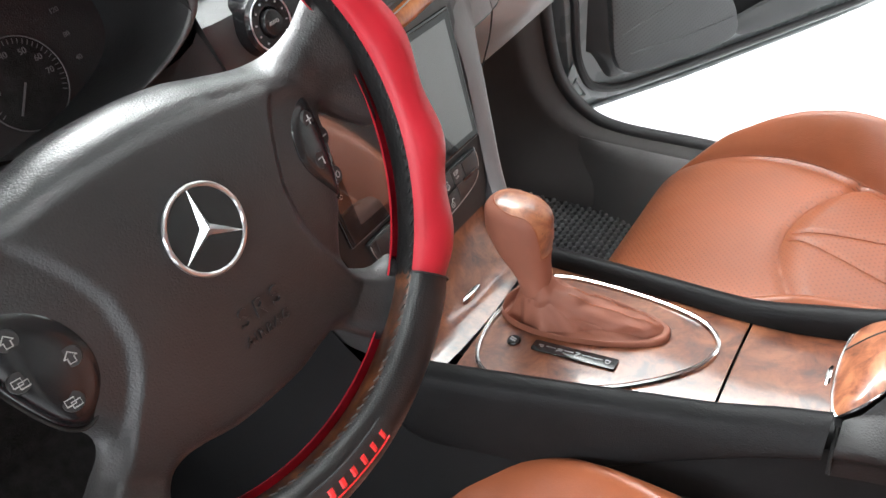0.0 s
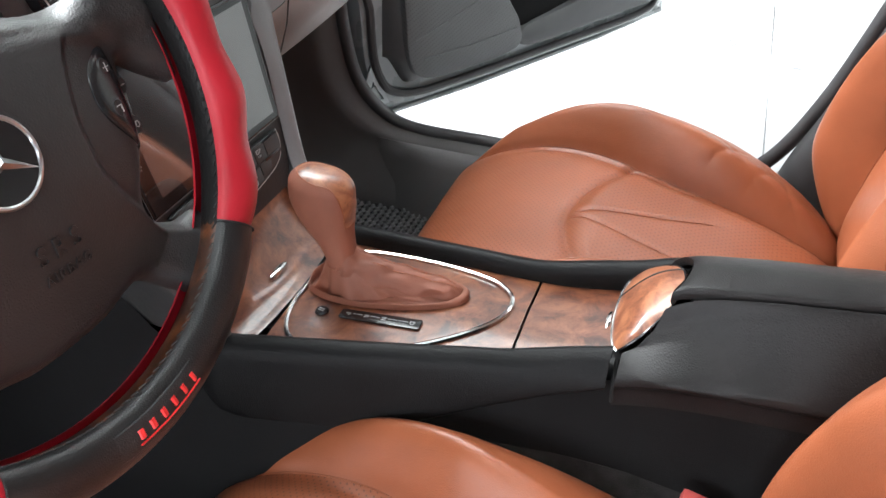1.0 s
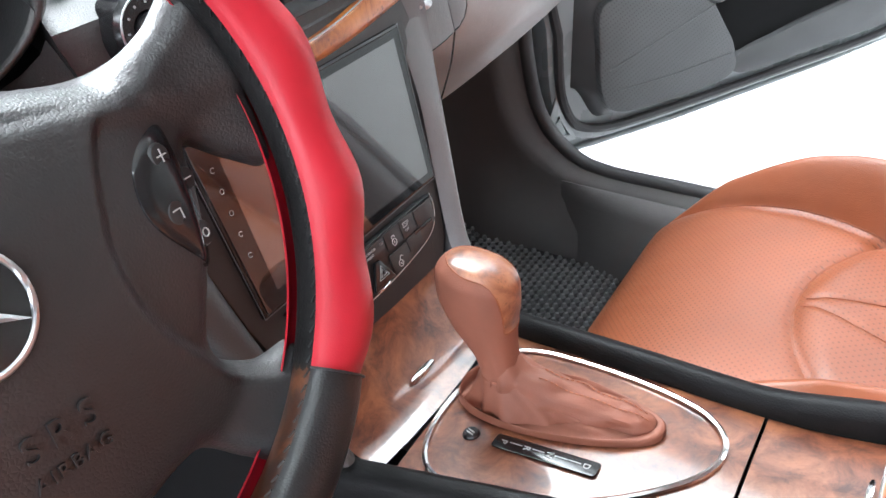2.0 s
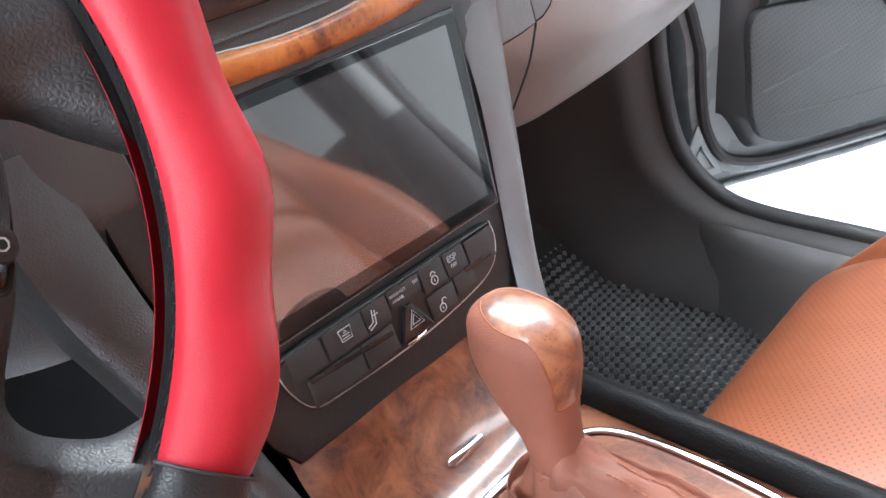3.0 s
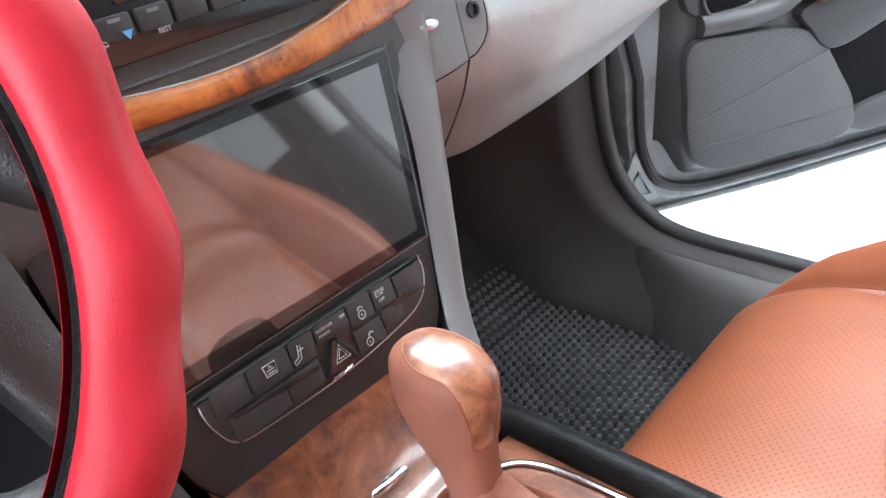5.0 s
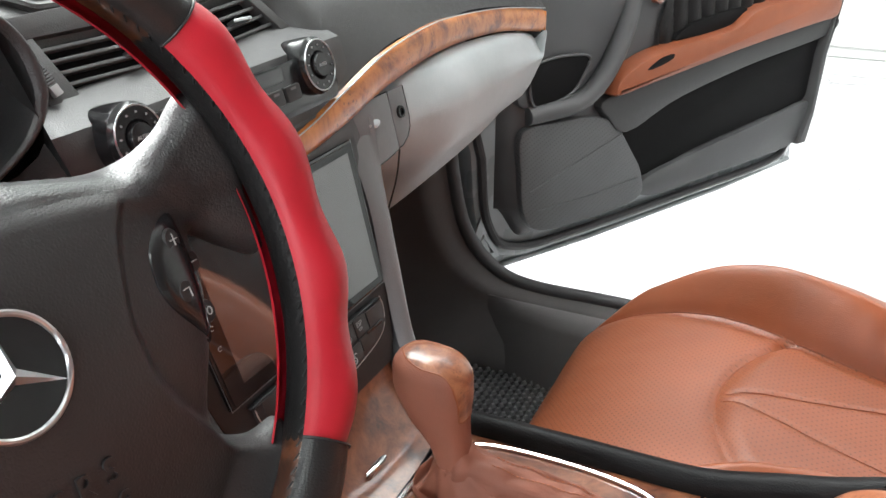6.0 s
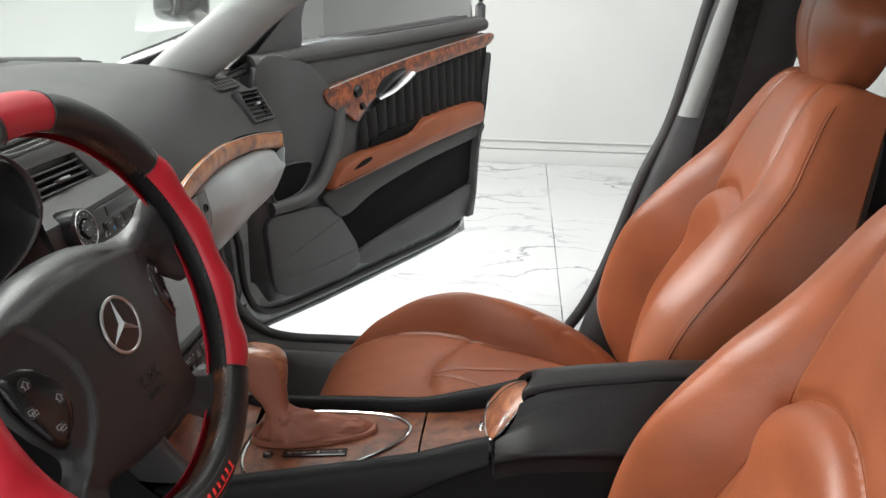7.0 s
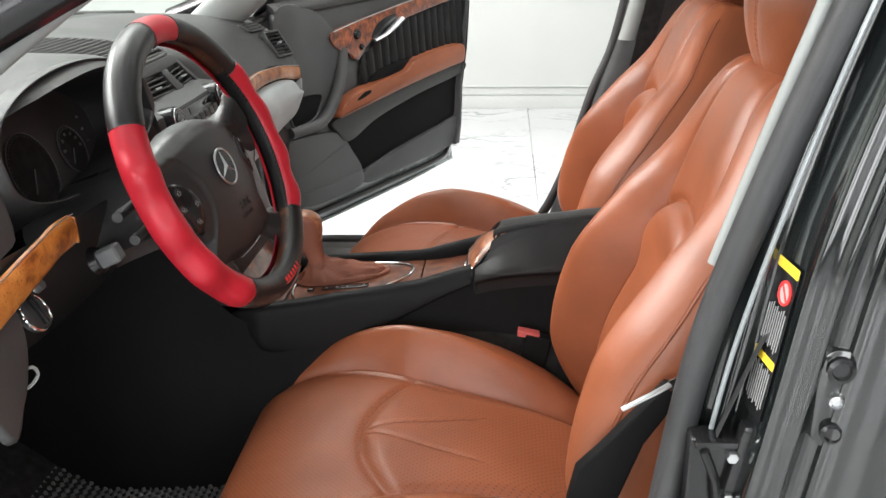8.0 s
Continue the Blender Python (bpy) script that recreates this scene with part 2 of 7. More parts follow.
def box(c, s, bevel=0.003, m=None, seg=2):
    bm = bmesh.new()
    bmesh.ops.create_cube(bm, size=1)
    for v in bm.verts:
        v.co = Vector((v.co.x * s[0], v.co.y * s[1], v.co.z * s[2]))
    if bevel:
        bmesh.ops.bevel(bm, geom=bm.edges[:], offset=min(bevel, min(s) * 0.45), segments=seg, profile=0.7, affect="EDGES")
    vf = from_bm(bm)
    return moved(vf, Matrix.Translation(c) @ (m or Matrix()))


def frame3(o, a, b):
    """A matrix whose x and y axes lie along a and b, at o."""
    a = Vector(a).normalized()
    c = a.cross(Vector(b)).normalized()
    b = c.cross(a)
    return Matrix(((a.x, b.x, c.x, o[0]), (a.y, b.y, c.y, o[1]), (a.z, b.z, c.z, o[2]), (0, 0, 0, 1)))


def plate(poly, depth, m, bevel=0.001, seg=2):
    """A polygon in m's xy plane, raised by depth along its z, with rounded upper edges."""
    bm = bmesh.new()
    vs = [bm.verts.new((x, y, 0)) for x, y in poly]
    f = bm.faces.new(vs)
    f.normal_update()
    if f.normal.z < 0:
        bmesh.ops.reverse_faces(bm, faces=[f])
    r = bmesh.ops.extrude_face_region(bm, geom=[f])
    top = [e for e in r["geom"] if isinstance(e, bmesh.types.BMVert)]
    for v in top:
        v.co.z = depth
    bmesh.ops.recalc_face_normals(bm, faces=bm.faces[:])
    if bevel:
        tops = [e for e in bm.edges if all(v in top for v in e.verts)]
        bmesh.ops.bevel(bm, geom=tops, offset=bevel, segments=seg, profile=0.5, affect="EDGES")
    return moved(from_bm(bm), m)


def rounded(w, h, r, n=5):
    """The outline of a rounded rectangle round the origin."""
    out = []
    for cx, cy, a0 in ((w / 2 - r, h / 2 - r, 0), (-w / 2 + r, h / 2 - r, 90), (-w / 2 + r, -h / 2 + r, 180), (w / 2 - r, -h / 2 + r, 270)):
        for i in range(n + 1):
            a = radians(a0 + 90 * i / n)
            out.append((cx + r * math.cos(a), cy + r * math.sin(a)))
    return out


def grid(fn, nu, nv, cu=False, cv=False):
    vs = [fn(i / (nu if cu else nu - 1), j / (nv if cv else nv - 1)) for i in range(nu) for j in range(nv)]
    fs = []
    for i in range(nu if cu else nu - 1):
        for j in range(nv if cv else nv - 1):
            a, b = i * nv + j, i * nv + (j + 1) % nv
            c, d = ((i + 1) % nu) * nv + (j + 1) % nv, ((i + 1) % nu) * nv + j
            fs.append((a, b, c, d))
    return vs, fs


def spline(pts, n, closed=False):
    """n points along a smooth curve through pts."""
    p = [Vector(q) for q in pts]
    k = len(p)
    spans = k if closed else k - 1
    out = []
    for i in range(n):
        t = i / (n if closed else n - 1) * spans
        s = min(int(t), spans - 1)
        f = t - s
        if closed:
            a, b, c, d = (p[(s + o) % k] for o in (-1, 0, 1, 2))
        else:
            a, b, c, d = (p[min(max(s + o, 0), k - 1)] for o in (-1, 0, 1, 2))
        out.append(0.5 * (2 * b + (c - a) * f + (2 * a - 5 * b + 4 * c - d) * f * f + (3 * b - a - 3 * c + d) * f**3))
    return out


def tube(pts, r, seg=10, closed=False, flat=1.0, up=(0, 0, 1)):
    """A round or flattened rod along pts. r: a radius or a function of the way along."""
    pts = [Vector(q) for q in pts]
    n = len(pts)
    vs = []
    for i, p in enumerate(pts):
        t = (pts[(i + 1) % n] - pts[i - 1]) if closed else (pts[min(i + 1, n - 1)] - pts[max(i - 1, 0)])
        t.normalize()
        side = t.cross(Vector(up))
        if side.length < 1e-3:
            side = t.cross(Vector((1, 0, 0.3)))
        side.normalize()
        top = side.cross(t)
        rad = r(i / (n - 1)) if callable(r) else r
        for k in range(seg):
            a = 2 * math.pi * k / seg
            vs.append(p + side * math.cos(a) * rad + top * math.sin(a) * rad * flat)
    fs = []
    for i in range(n if closed else n - 1):
        for k in range(seg):
            a, b = i * seg + k, i * seg + (k + 1) % seg
            c, d = ((i + 1) % n) * seg + (k + 1) % seg, ((i + 1) % n) * seg + k
            fs.append((a, d, c, b))
    if not closed:
        fs.append(tuple(range(seg)))
        fs.append(tuple((n - 1) * seg + k for k in reversed(range(seg))))
    return vs, fs


def lathe(profile, m, seg=32):
    """A profile of (radius, height) turned round m's z axis."""
    vs, fs = [], []
    n = len(profile)
    for i in range(seg):
        a = 2 * math.pi * i / seg
        vs += [m @ Vector((r * math.cos(a), r * math.sin(a), h)) for r, h in profile]
    for i in range(seg):
        for j in range(n - 1):
            a, b = i * n + j, i * n + j + 1
            c, d = ((i + 1) % seg) * n + j + 1, ((i + 1) % seg) * n + j
            fs.append((a, d, c, b))
    return vs, fs


def extrude_profile(poly, y0, y1, axis="y"):
    """A closed (x, z) outline drawn out along y, or a (y, z) one along x."""
    n = len(poly)
    mk = (lambda p, t: (p[0], t, p[1])) if axis == "y" else (lambda p, t: (t, p[0], p[1]))
    vs = [mk(p, y0) for p in poly] + [mk(p, y1) for p in poly]
    fs = [(i, (i + 1) % n, n + (i + 1) % n, n + i) for i in range(n)] + [tuple(reversed(range(n))), tuple(range(n, 2 * n))]
    return vs, fs


def pillow(a0, a1, half, top, base, place, na, nb, pa, pb, seam=None, zone="all", back=True):
    """A closed cushion: height top(a, b) over an outline of half width half(a), rounded off to base at its rim.
    With a seam(a) the columns follow it, and zone picks what lies inside or outside of it."""
    A = [a0 + (a1 - a0) * (0.5 + 0.5 * math.sin(math.pi * (i / (na - 1) - 0.5))) for i in range(na)]
    m = nb // 2
    cols = [("o", -1 + k / m) for k in range(m)] + [("i", -1 + 2 * k / nb) for k in range(nb + 1)] + [("o", (k + 1) / m) for k in range(m)]
    first, last = m, m + nb

    def b_of(col, a):
        w = half(a)
        sm = min(seam(a), 0.93 * w) if seam else 0.6 * w
        k, t = col
        if k == "i":
            return t * sm
        f = abs(t) if t > 0 else abs(t)
        b = sm + (w - sm) * math.sin(math.pi / 2 * f)
        return math.copysign(b, t)

    rows, nc = [], len(cols)
    for a in A:
        s = 2 * (a - a0) / (a1 - a0) - 1
        ea = max(0.0, 1 - abs(s) ** pa) ** (1 / pa)
        w = half(a)
        line = []
        for col in cols:
            b = b_of(col, a)
            e = ea * max(0.0, 1 - min(1.0, abs(b / w)) ** pb) ** (1 / pb)
            line.append(place(a, b, base(a) + (top(a, b) - base(a)) * e))
        rows.append(line)
    vs = [p for line in rows for p in line]
    fs = []
    for i in range(na - 1):
        for j in range(nc - 1):
            inner = first <= j < last
            if zone == "all" or (zone == "in") == inner:
                fs.append((i * nc + j, i * nc + j + 1, (i + 1) * nc + j + 1, (i + 1) * nc + j))
    if back:
        k = len(vs)
        for a in A:
            vs += [place(a, -half(a), base(a) - 0.002), place(a, half(a), base(a) - 0.002)]
        for i in range(na - 1):
            fs.append((k + 2 * i + 2, k + 2 * i + 3, k + 2 * i + 1, k + 2 * i))
    used = sorted({q for f in fs for q in f})
    at = {q: n for n, q in enumerate(used)}
    return [vs[q] for q in used], [tuple(at[q] for q in f) for f in fs]


def smooth(e0, e1, x):
    t = min(1.0, max(0.0, (x - e0) / (e1 - e0)))
    return t * t * (3 - 2 * t)


def curve_at(keys, x):
    """A smooth value at x through (x, value) keys, with no overshoot."""
    if x <= keys[0][0]:
        return keys[0][1]
    n = len(keys)
    for i in range(n - 1):
        (xa, va), (xb, vb) = keys[i], keys[i + 1]
        if x <= xb:
            h = xb - xa
            d = (vb - va) / h

            def slope(k):
                if k <= 0 or k >= n - 1:
                    return d
                h0, h1 = keys[k][0] - keys[k - 1][0], keys[k + 1][0] - keys[k][0]
                d0, d1 = (keys[k][1] - keys[k - 1][1]) / h0, (keys[k + 1][1] - keys[k][1]) / h1
                if d0 * d1 <= 0:
                    return 0.0
                w0, w1 = 2 * h1 + h0, h1 + 2 * h0
                return (w0 + w1) / (w0 / d0 + w1 / d1)

            ma, mb = slope(i), slope(i + 1)
            t = (x - xa) / h
            return (va * (2 * t**3 - 3 * t * t + 1) + h * ma * (t**3 - 2 * t * t + t) + vb * (3 * t * t - 2 * t**3) + h * mb * (t**3 - t * t))
    return keys[-1][1]


def lettering(name, words, size, m, mat, parent, label="", depth=0.0003, align="CENTER", spread=1.0):
    cu = bpy.data.curves.new(name, "FONT")
    cu.body, cu.size, cu.extrude, cu.align_x, cu.align_y = words, size, depth, align, "CENTER"
    cu.space_character = spread
    tmp = bpy.data.objects.new(name, cu)
    scene.collection.objects.link(tmp)
    bpy.context.view_layer.update()
    me = bpy.data.meshes.new_from_object(tmp.evaluated_get(bpy.context.evaluated_depsgraph_get()))
    vf = [m @ v.co for v in me.vertices], [tuple(p.vertices) for p in me.polygons]
    bpy.data.objects.remove(tmp)
    bpy.data.meshes.remove(me)
    return put(name, vf, mat, parent, label, sharp=0)


def stitches(path, length, gap, r, up=(0, 0, 1)):
    """A row of short thread stitches along a path."""
    out = []
    pts = [Vector(p) for p in path]
    total = [0.0]
    for a, b in zip(pts, pts[1:]):
        total.append(total[-1] + (b - a).length)

    def at(d):
        for i in range(len(pts) - 1):
            if d <= total[i + 1]:
                f = (d - total[i]) / max(1e-9, total[i + 1] - total[i])
                return pts[i].lerp(pts[i + 1], f)
        return pts[-1]

    d = 0.0
    while d + length < total[-1]:
        out.append(tube([at(d), at(d + length * 0.5), at(d + length)], r, 5, up=up))
        d += length + gap
    return join(*out)

# ---------------------------------------------------------------- showroom
def marble():
    m = material("white veined marble", (0.78, 0.79, 0.79), 0.12, coat=0.3)
    nt = m.node_tree
    b = nt.nodes["Principled BSDF"]
    tc = nt.nodes["Texture Coordinate"]
    warp = nt.nodes.new("ShaderNodeTexNoise")
    warp.inputs["Scale"].default_value, warp.inputs["Detail"].default_value = 2.2, 6
    rnd = nt.nodes.new("ShaderNodeObjectInfo")
    off = nt.nodes.new("ShaderNodeVectorMath")
    off.operation = "ADD"
    nt.links.new(tc.outputs["Object"], off.inputs[0])
    nt.links.new(rnd.outputs["Location"], off.inputs[1])
    nt.links.new(off.outputs[0], warp.inputs["Vector"])
    mp = nt.nodes.new("ShaderNodeMapping")
    mp.inputs["Rotation"].default_value = (0, 0, 0.35)
    mp.inputs["Scale"].default_value = (1.0, 3.2, 1.0)
    mixv = nt.nodes.new("ShaderNodeVectorMath")
    mixv.operation = "MULTIPLY_ADD"
    mixv.inputs[1].default_value = (0.6, 0.6, 0.0)
    nt.links.new(warp.outputs["Color"], mixv.inputs[0])
    nt.links.new(off.outputs[0], mixv.inputs[2])
    nt.links.new(mixv.outputs[0], mp.inputs[0])
    vein = nt.nodes.new("ShaderNodeTexNoise")
    vein.inputs["Scale"].default_value, vein.inputs["Detail"].default_value = 1.5, 7
    nt.links.new(mp.outputs[0], vein.inputs["Vector"])
    a = nt.nodes.new("ShaderNodeMath")
    a.operation = "SUBTRACT"
    a.inputs[1].default_value = 0.5
    nt.links.new(vein.outputs["Fac"], a.inputs[0])
    ab = nt.nodes.new("ShaderNodeMath")
    ab.operation = "ABSOLUTE"
    nt.links.new(a.outputs[0], ab.inputs[0])
    r = nt.nodes.new("ShaderNodeValToRGB")
    r.color_ramp.elements[0].position, r.color_ramp.elements[0].color = 0.0, (0.17, 0.175, 0.19, 1)
    r.color_ramp.elements[1].position, r.color_ramp.elements[1].color = 0.020, (0.44, 0.45, 0.455, 1)
    nt.links.new(ab.outputs[0], r.inputs[0])
    mask = nt.nodes.new("ShaderNodeTexNoise")
    mask.inputs["Scale"].default_value = 1.1
    nt.links.new(off.outputs[0], mask.inputs["Vector"])
    mk = nt.nodes.new("ShaderNodeMapRange")
    mk.inputs["From Min"].default_value, mk.inputs["From Max"].default_value = 0.43, 0.57
    nt.links.new(mask.outputs["Fac"], mk.inputs["Value"])
    mix = nt.nodes.new("ShaderNodeMix")
    mix.data_type = "RGBA"
    mix.inputs["A"].default_value = (0.44, 0.45, 0.455, 1)
    nt.links.new(mk.outputs[0], mix.inputs["Factor"])
    nt.links.new(r.outputs[0], mix.inputs["B"])
    nt.links.new(mix.outputs["Result"], b.inputs["Base Color"])
    return m


M_MARBLE = marble()
M_GROUT = material("grey grout", (0.50, 0.50, 0.49), 0.8, vary=0.1, vary_scale=20)
ROOM_X0, ROOM_X1, ROOM_Y0, ROOM_Y1, ROOM_H = -7.0, 7.0, -5.2, 4.46, 3.7

floor = put("floor", box(((ROOM_X0 + ROOM_X1) / 2, (ROOM_Y0 + ROOM_Y1) / 2, -0.06), (14.4, 10.1, 0.1), 0), M_GROUT,
            label="pale grouted showroom floor bed under marble tiles", category="floor", kind="structure")
TILE = 1.20
tile_me = None
for ix in range(-5, 6):
    for iy in range(-4, 5):
        x0, y0 = 0.32 + ix * TILE, 4.46 - (iy + 5) * TILE
        if x0 < ROOM_X0 - 0.2 or x0 + TILE > ROOM_X1 + 1.2 or y0 < ROOM_Y0 - 1:
            continue
        if tile_me is None:
            t = put("marble_tile", box((0, 0, -0.005), (TILE - 0.0022, TILE - 0.0022, 0.01), 0.0012, seg=1), M_MARBLE, floor)
            tile_me = t.data
        else:
            t = new("marble_tile", tile_me)
            t.parent = floor
        t.location = (x0 + TILE / 2, y0 + TILE / 2, 0)

put("wall_north", box((0, ROOM_Y1 + 0.1, ROOM_H / 2), (14.4, 0.2, ROOM_H), 0), M_WALL,
                 label="pale grey smooth showroom wall panel", category="wall", kind="structure")
# Unseen wall, kept dark so that the black door post mirrors less.
put("wall_south", join(
    box((0, ROOM_Y0 - 0.1, 0.14), (14.4, 0.2, 0.28), 0), box((0, ROOM_Y0 - 0.1, 3.28), (14.4, 0.2, 0.84), 0),
    box((-5.55, ROOM_Y0 - 0.1, 1.57), (3.3, 0.2, 2.58), 0), box((6.2, ROOM_Y0 - 0.1, 1.57), (2.0, 0.2, 2.58), 0)), M_WALL_DARK,
    label="dark grey unseen showroom wall with an added wide window", category="wall", kind="structure")
# Unseen window, made up to go with the added side light.
put("added_window", join(*[box((x, ROOM_Y0 - 0.1, 1.57), (0.06, 0.08, 2.58), 0.005) for x in (-3.87, -1.65, 0.65, 2.95, 5.17)],
                  box((0.65, ROOM_Y0 - 0.1, 0.31), (9.1, 0.08, 0.06), 0.005), box((0.65, ROOM_Y0 - 0.1, 2.83), (9.1, 0.08, 0.06), 0.005)), M_SATIN,
                  label="added wide window with silver mullions, out of view", category="window", kind="structure")
# Glow added behind the opening; nothing outside is known.
M_GLOW_SHEET = bpy.data.materials.new("added glow sheet")
M_GLOW_SHEET.use_nodes = True
M_GLOW_SHEET.node_tree.nodes["Principled BSDF"].inputs["Emission Color"].default_value = (0.95, 0.98, 1, 1)
M_GLOW_SHEET.node_tree.nodes["Principled BSDF"].inputs["Emission Strength"].default_value = 0.45
put("backdrop", box((0.65, ROOM_Y0 - 0.6, 1.57), (10.5, 0.02, 3.0), 0), M_GLOW_SHEET, label="plain glowing sheet added behind the unseen window", category="backdrop", kind="structure")
put("wall_west", box((ROOM_X0 - 0.1, -0.35, ROOM_H / 2), (0.2, 10.1, ROOM_H), 0), M_WALL,
    label="pale grey showroom wall ahead of the car", category="wall", kind="structure")
put("wall_east", box((ROOM_X1 + 0.1, -0.35, ROOM_H / 2), (0.2, 10.1, ROOM_H), 0), M_WALL,
    label="pale grey showroom wall behind the car", category="wall", kind="structure")
put("ceiling", box((0, -0.35, ROOM_H + 0.05), (14.4, 10.1, 0.1), 0), M_CEILING,
    label="white showroom ceiling", category="ceiling", kind="structure")
put("baseboard", join(
    box((0, ROOM_Y1 - 0.006, 0.045), (14.0, 0.012, 0.09), 0.004),
    box((0, ROOM_Y1 - 0.009, 0.098), (14.0, 0.018, 0.010), 0.004),
    box((0, ROOM_Y1 - 0.005, 0.148), (14.0, 0.010, 0.010), 0.004)), M_WALL,
    label="pale painted skirting with a beaded top edge", category="baseboard", kind="structure")

# ---------------------------------------------------------------- car shell
car = thing("car_body", (0.0, 0.0, 0.15), "black sedan car body with both front doors open", "car")


def both_sides(name, make, mat, label=""):
    for s in (1, -1):
        vf = make(s)
        if s < 0:
            vf = vf[0], [tuple(reversed(f)) for f in vf[1]]
        put(name, vf, mat, car, label)


# floor pan, tunnel and firewall
put("floor_pan", box((0.35, 0, 0.235), (2.5, 1.50, 0.03), 0.004), M_CARPET, car, "black carpeted cabin floor")
put("firewall", join(
    box((-0.80, 0, 0.62), (0.05, 1.52, 0.84), 0.01),
    moved(box((0, 0, 0), (0.30, 1.50, 0.03), 0.005), pose(-0.72, 0, 0.32, 0, 38, 0))), M_CARPET, car, "black carpeted toe board")
put("tunnel", extrude_profile([(-0.17, 0.24), (-0.13, 0.50), (-0.10, 0.55), (0.10, 0.55), (0.13, 0.50), (0.17, 0.24)], -0.78, 1.3, "x"),
    M_CARPET, car, "black carpeted centre tunnel")


def sill(s):
    prof = [(0.68, 0.24), (0.715, 0.36), (0.725, 0.378), (0.742, 0.386), (0.75, 0.386), (0.756, 0.378), (0.778, 0.380), (0.785, 0.398),
            (0.796, 0.402), (0.803, 0.392), (0.806, 0.33), (0.83, 0.31), (0.845, 0.22), (0.80, 0.17), (0.70, 0.17)]
    n, rows = len(prof), 14
    vs, fs = [], []
    for i in range(rows + 1):
        x = -0.54 + 0.99 * (i / rows) ** 1.6
        b = smooth(-0.52, -0.34, x)
        vs += [(x, s * (y if y > 0.745 else 0.755 + (y - 0.755) * b), z) for y, z in prof]
    for i in range(rows):
        for k in range(n):
            fs.append((i * n + k, i * n + (k + 1) % n, (i + 1) * n + (k + 1) % n, (i + 1) * n + k))
    return vs, fs + [tuple(reversed(range(n))), tuple(rows * n + k for k in range(n))]


both_sides("sill", sill, M_KICK, "black plastic door sill trim with ribbed edge")


# seal that runs round each front door opening
def opening_path(s):
    p = [(0.495, 0.752, 1.24), (0.437, 0.770, 0.96), (0.385, 0.775, 0.82), (0.32, 0.785, 0.60), (0.25, 0.79, 0.46), (0.16, 0.792, 0.405),
         (0.0, 0.792, 0.398), (-0.25, 0.792, 0.398), (-0.40, 0.788, 0.40), (-0.47, 0.782, 0.425), (-0.525, 0.775, 0.49),
         (-0.55, 0.768, 0.60), (-0.56, 0.765, 0.72), (-0.575, 0.76, 0.88), (-0.58, 0.745, 1.02), (-0.42, 0.70, 1.14), (-0.2, 0.65, 1.29),
         (0.05, 0.61, 1.385), (0.30, 0.61, 1.39), (0.48, 0.635, 1.345), (0.53, 0.69, 1.28)]
    if s < 0:
        p[:5] = [(0.462, 0.740, 1.204), (0.400, 0.742, 1.01), (0.360, 0.742, 0.864), (0.330, 0.750, 0.64), (0.275, 0.775, 0.47)]
        p[-1] = (0.505, 0.70, 1.30)
    return spline([(x, s * y, z) for x, y, z in p], 150, True)


both_sides("door_seal", lambda s: tube(opening_path(s), 0.013, 10, True), M_RUBBER, "black rubber door seal")


def a_post(s):
    """Moulded kick panel: it drops to the floor beside the sill and turns forward up the hinge post."""
    def fn(u, v):
        p = opening_path_cache[s]
        q = p[int(round(46 + 49 * u))]
        up = smooth(0.12, 0.62, u)
        low = 0.225
        bend = 0.030 * smooth(0.0, 0.16, v) + 0.055 * smooth(0.1, 0.9, v)
        return (q.x - (0.03 + 0.27 * up) * v, s * (abs(q.y) - 0.008 - bend * (0.75 + 0.25 * up)), q.z + 0.004 + (low + (q.z - low) * smooth(0.35, 0.85, u) - q.z) * v)
    return grid(fn, 70, 30)


opening_path_cache = {1: opening_path(1), -1: opening_path(-1)}
both_sides("footwell_wall", lambda s: box((-0.715, s * 0.757, 0.44), (0.19, 0.012, 0.46), 0.003), M_CARPET, "black carpeted footwell wall")
both_sides("kick_panel", a_post, M_KICK, "black moulded kick panel")


def side_body(s):
    """Painted body side ahead of and below the opening, and the fender."""
    def wing(u, v):
        x = -0.60 - 1.35 * u
        top = 0.99 - 0.10 * u - 0.10 * u ** 4
        low = 0.22 + 0.44 * max(0.0, 1 - ((x + 1.38) / 0.37) ** 2) ** 0.5
        return (x, s * (0.865 - 0.07 * u ** 3 - 0.06 * v ** 4), low + (top - low) * v)
    return join(grid(wing, 50, 12), box((-0.75, s * 0.84, 0.60), (0.30, 0.05, 0.76), 0.02), box((-0.605, s * 0.797, 0.66), (0.09, 0.05, 0.64), 0.015))


both_sides("fender", side_body, M_PAINT, "black painted front wing")


def b_post(s):
    """Trim of the post between the doors."""
    def fn(u, v):
        z = 0.40 + 0.98 * u
        x = curve_at([(0.40, 0.262), (0.46, 0.277), (0.60, 0.325), (0.85, 0.402), (0.96, 0.438), (1.2, 0.492), (1.4, 0.555)], z)
        y = 0.778 - 0.045 * smooth(0.9, 1.45, z)
        a = math.pi * v
        return (x + 0.10 * (1 - math.cos(a)), s * (y - 0.050 * math.sin(a) ** 0.7), z)
    return grid(fn, 40, 18)


both_sides("b_pillar_trim", b_post, M_RUBBER, "black lower trim of the centre post")


def b_post_upper(s):
    def fn(u, v):
        z = 0.965 + 0.42 * u
        x = curve_at([(0.85, 0.41), (0.96, 0.445), (1.2, 0.50), (1.4, 0.56)], z)
        y = 0.778 - 0.045 * smooth(0.9, 1.45, z)
        a = math.pi * v
        return (x - 0.004 + 0.030 * (1 - math.cos(a)), s * (y - 0.046 * math.sin(a) ** 0.7), z)
    return grid(fn, 20, 12)


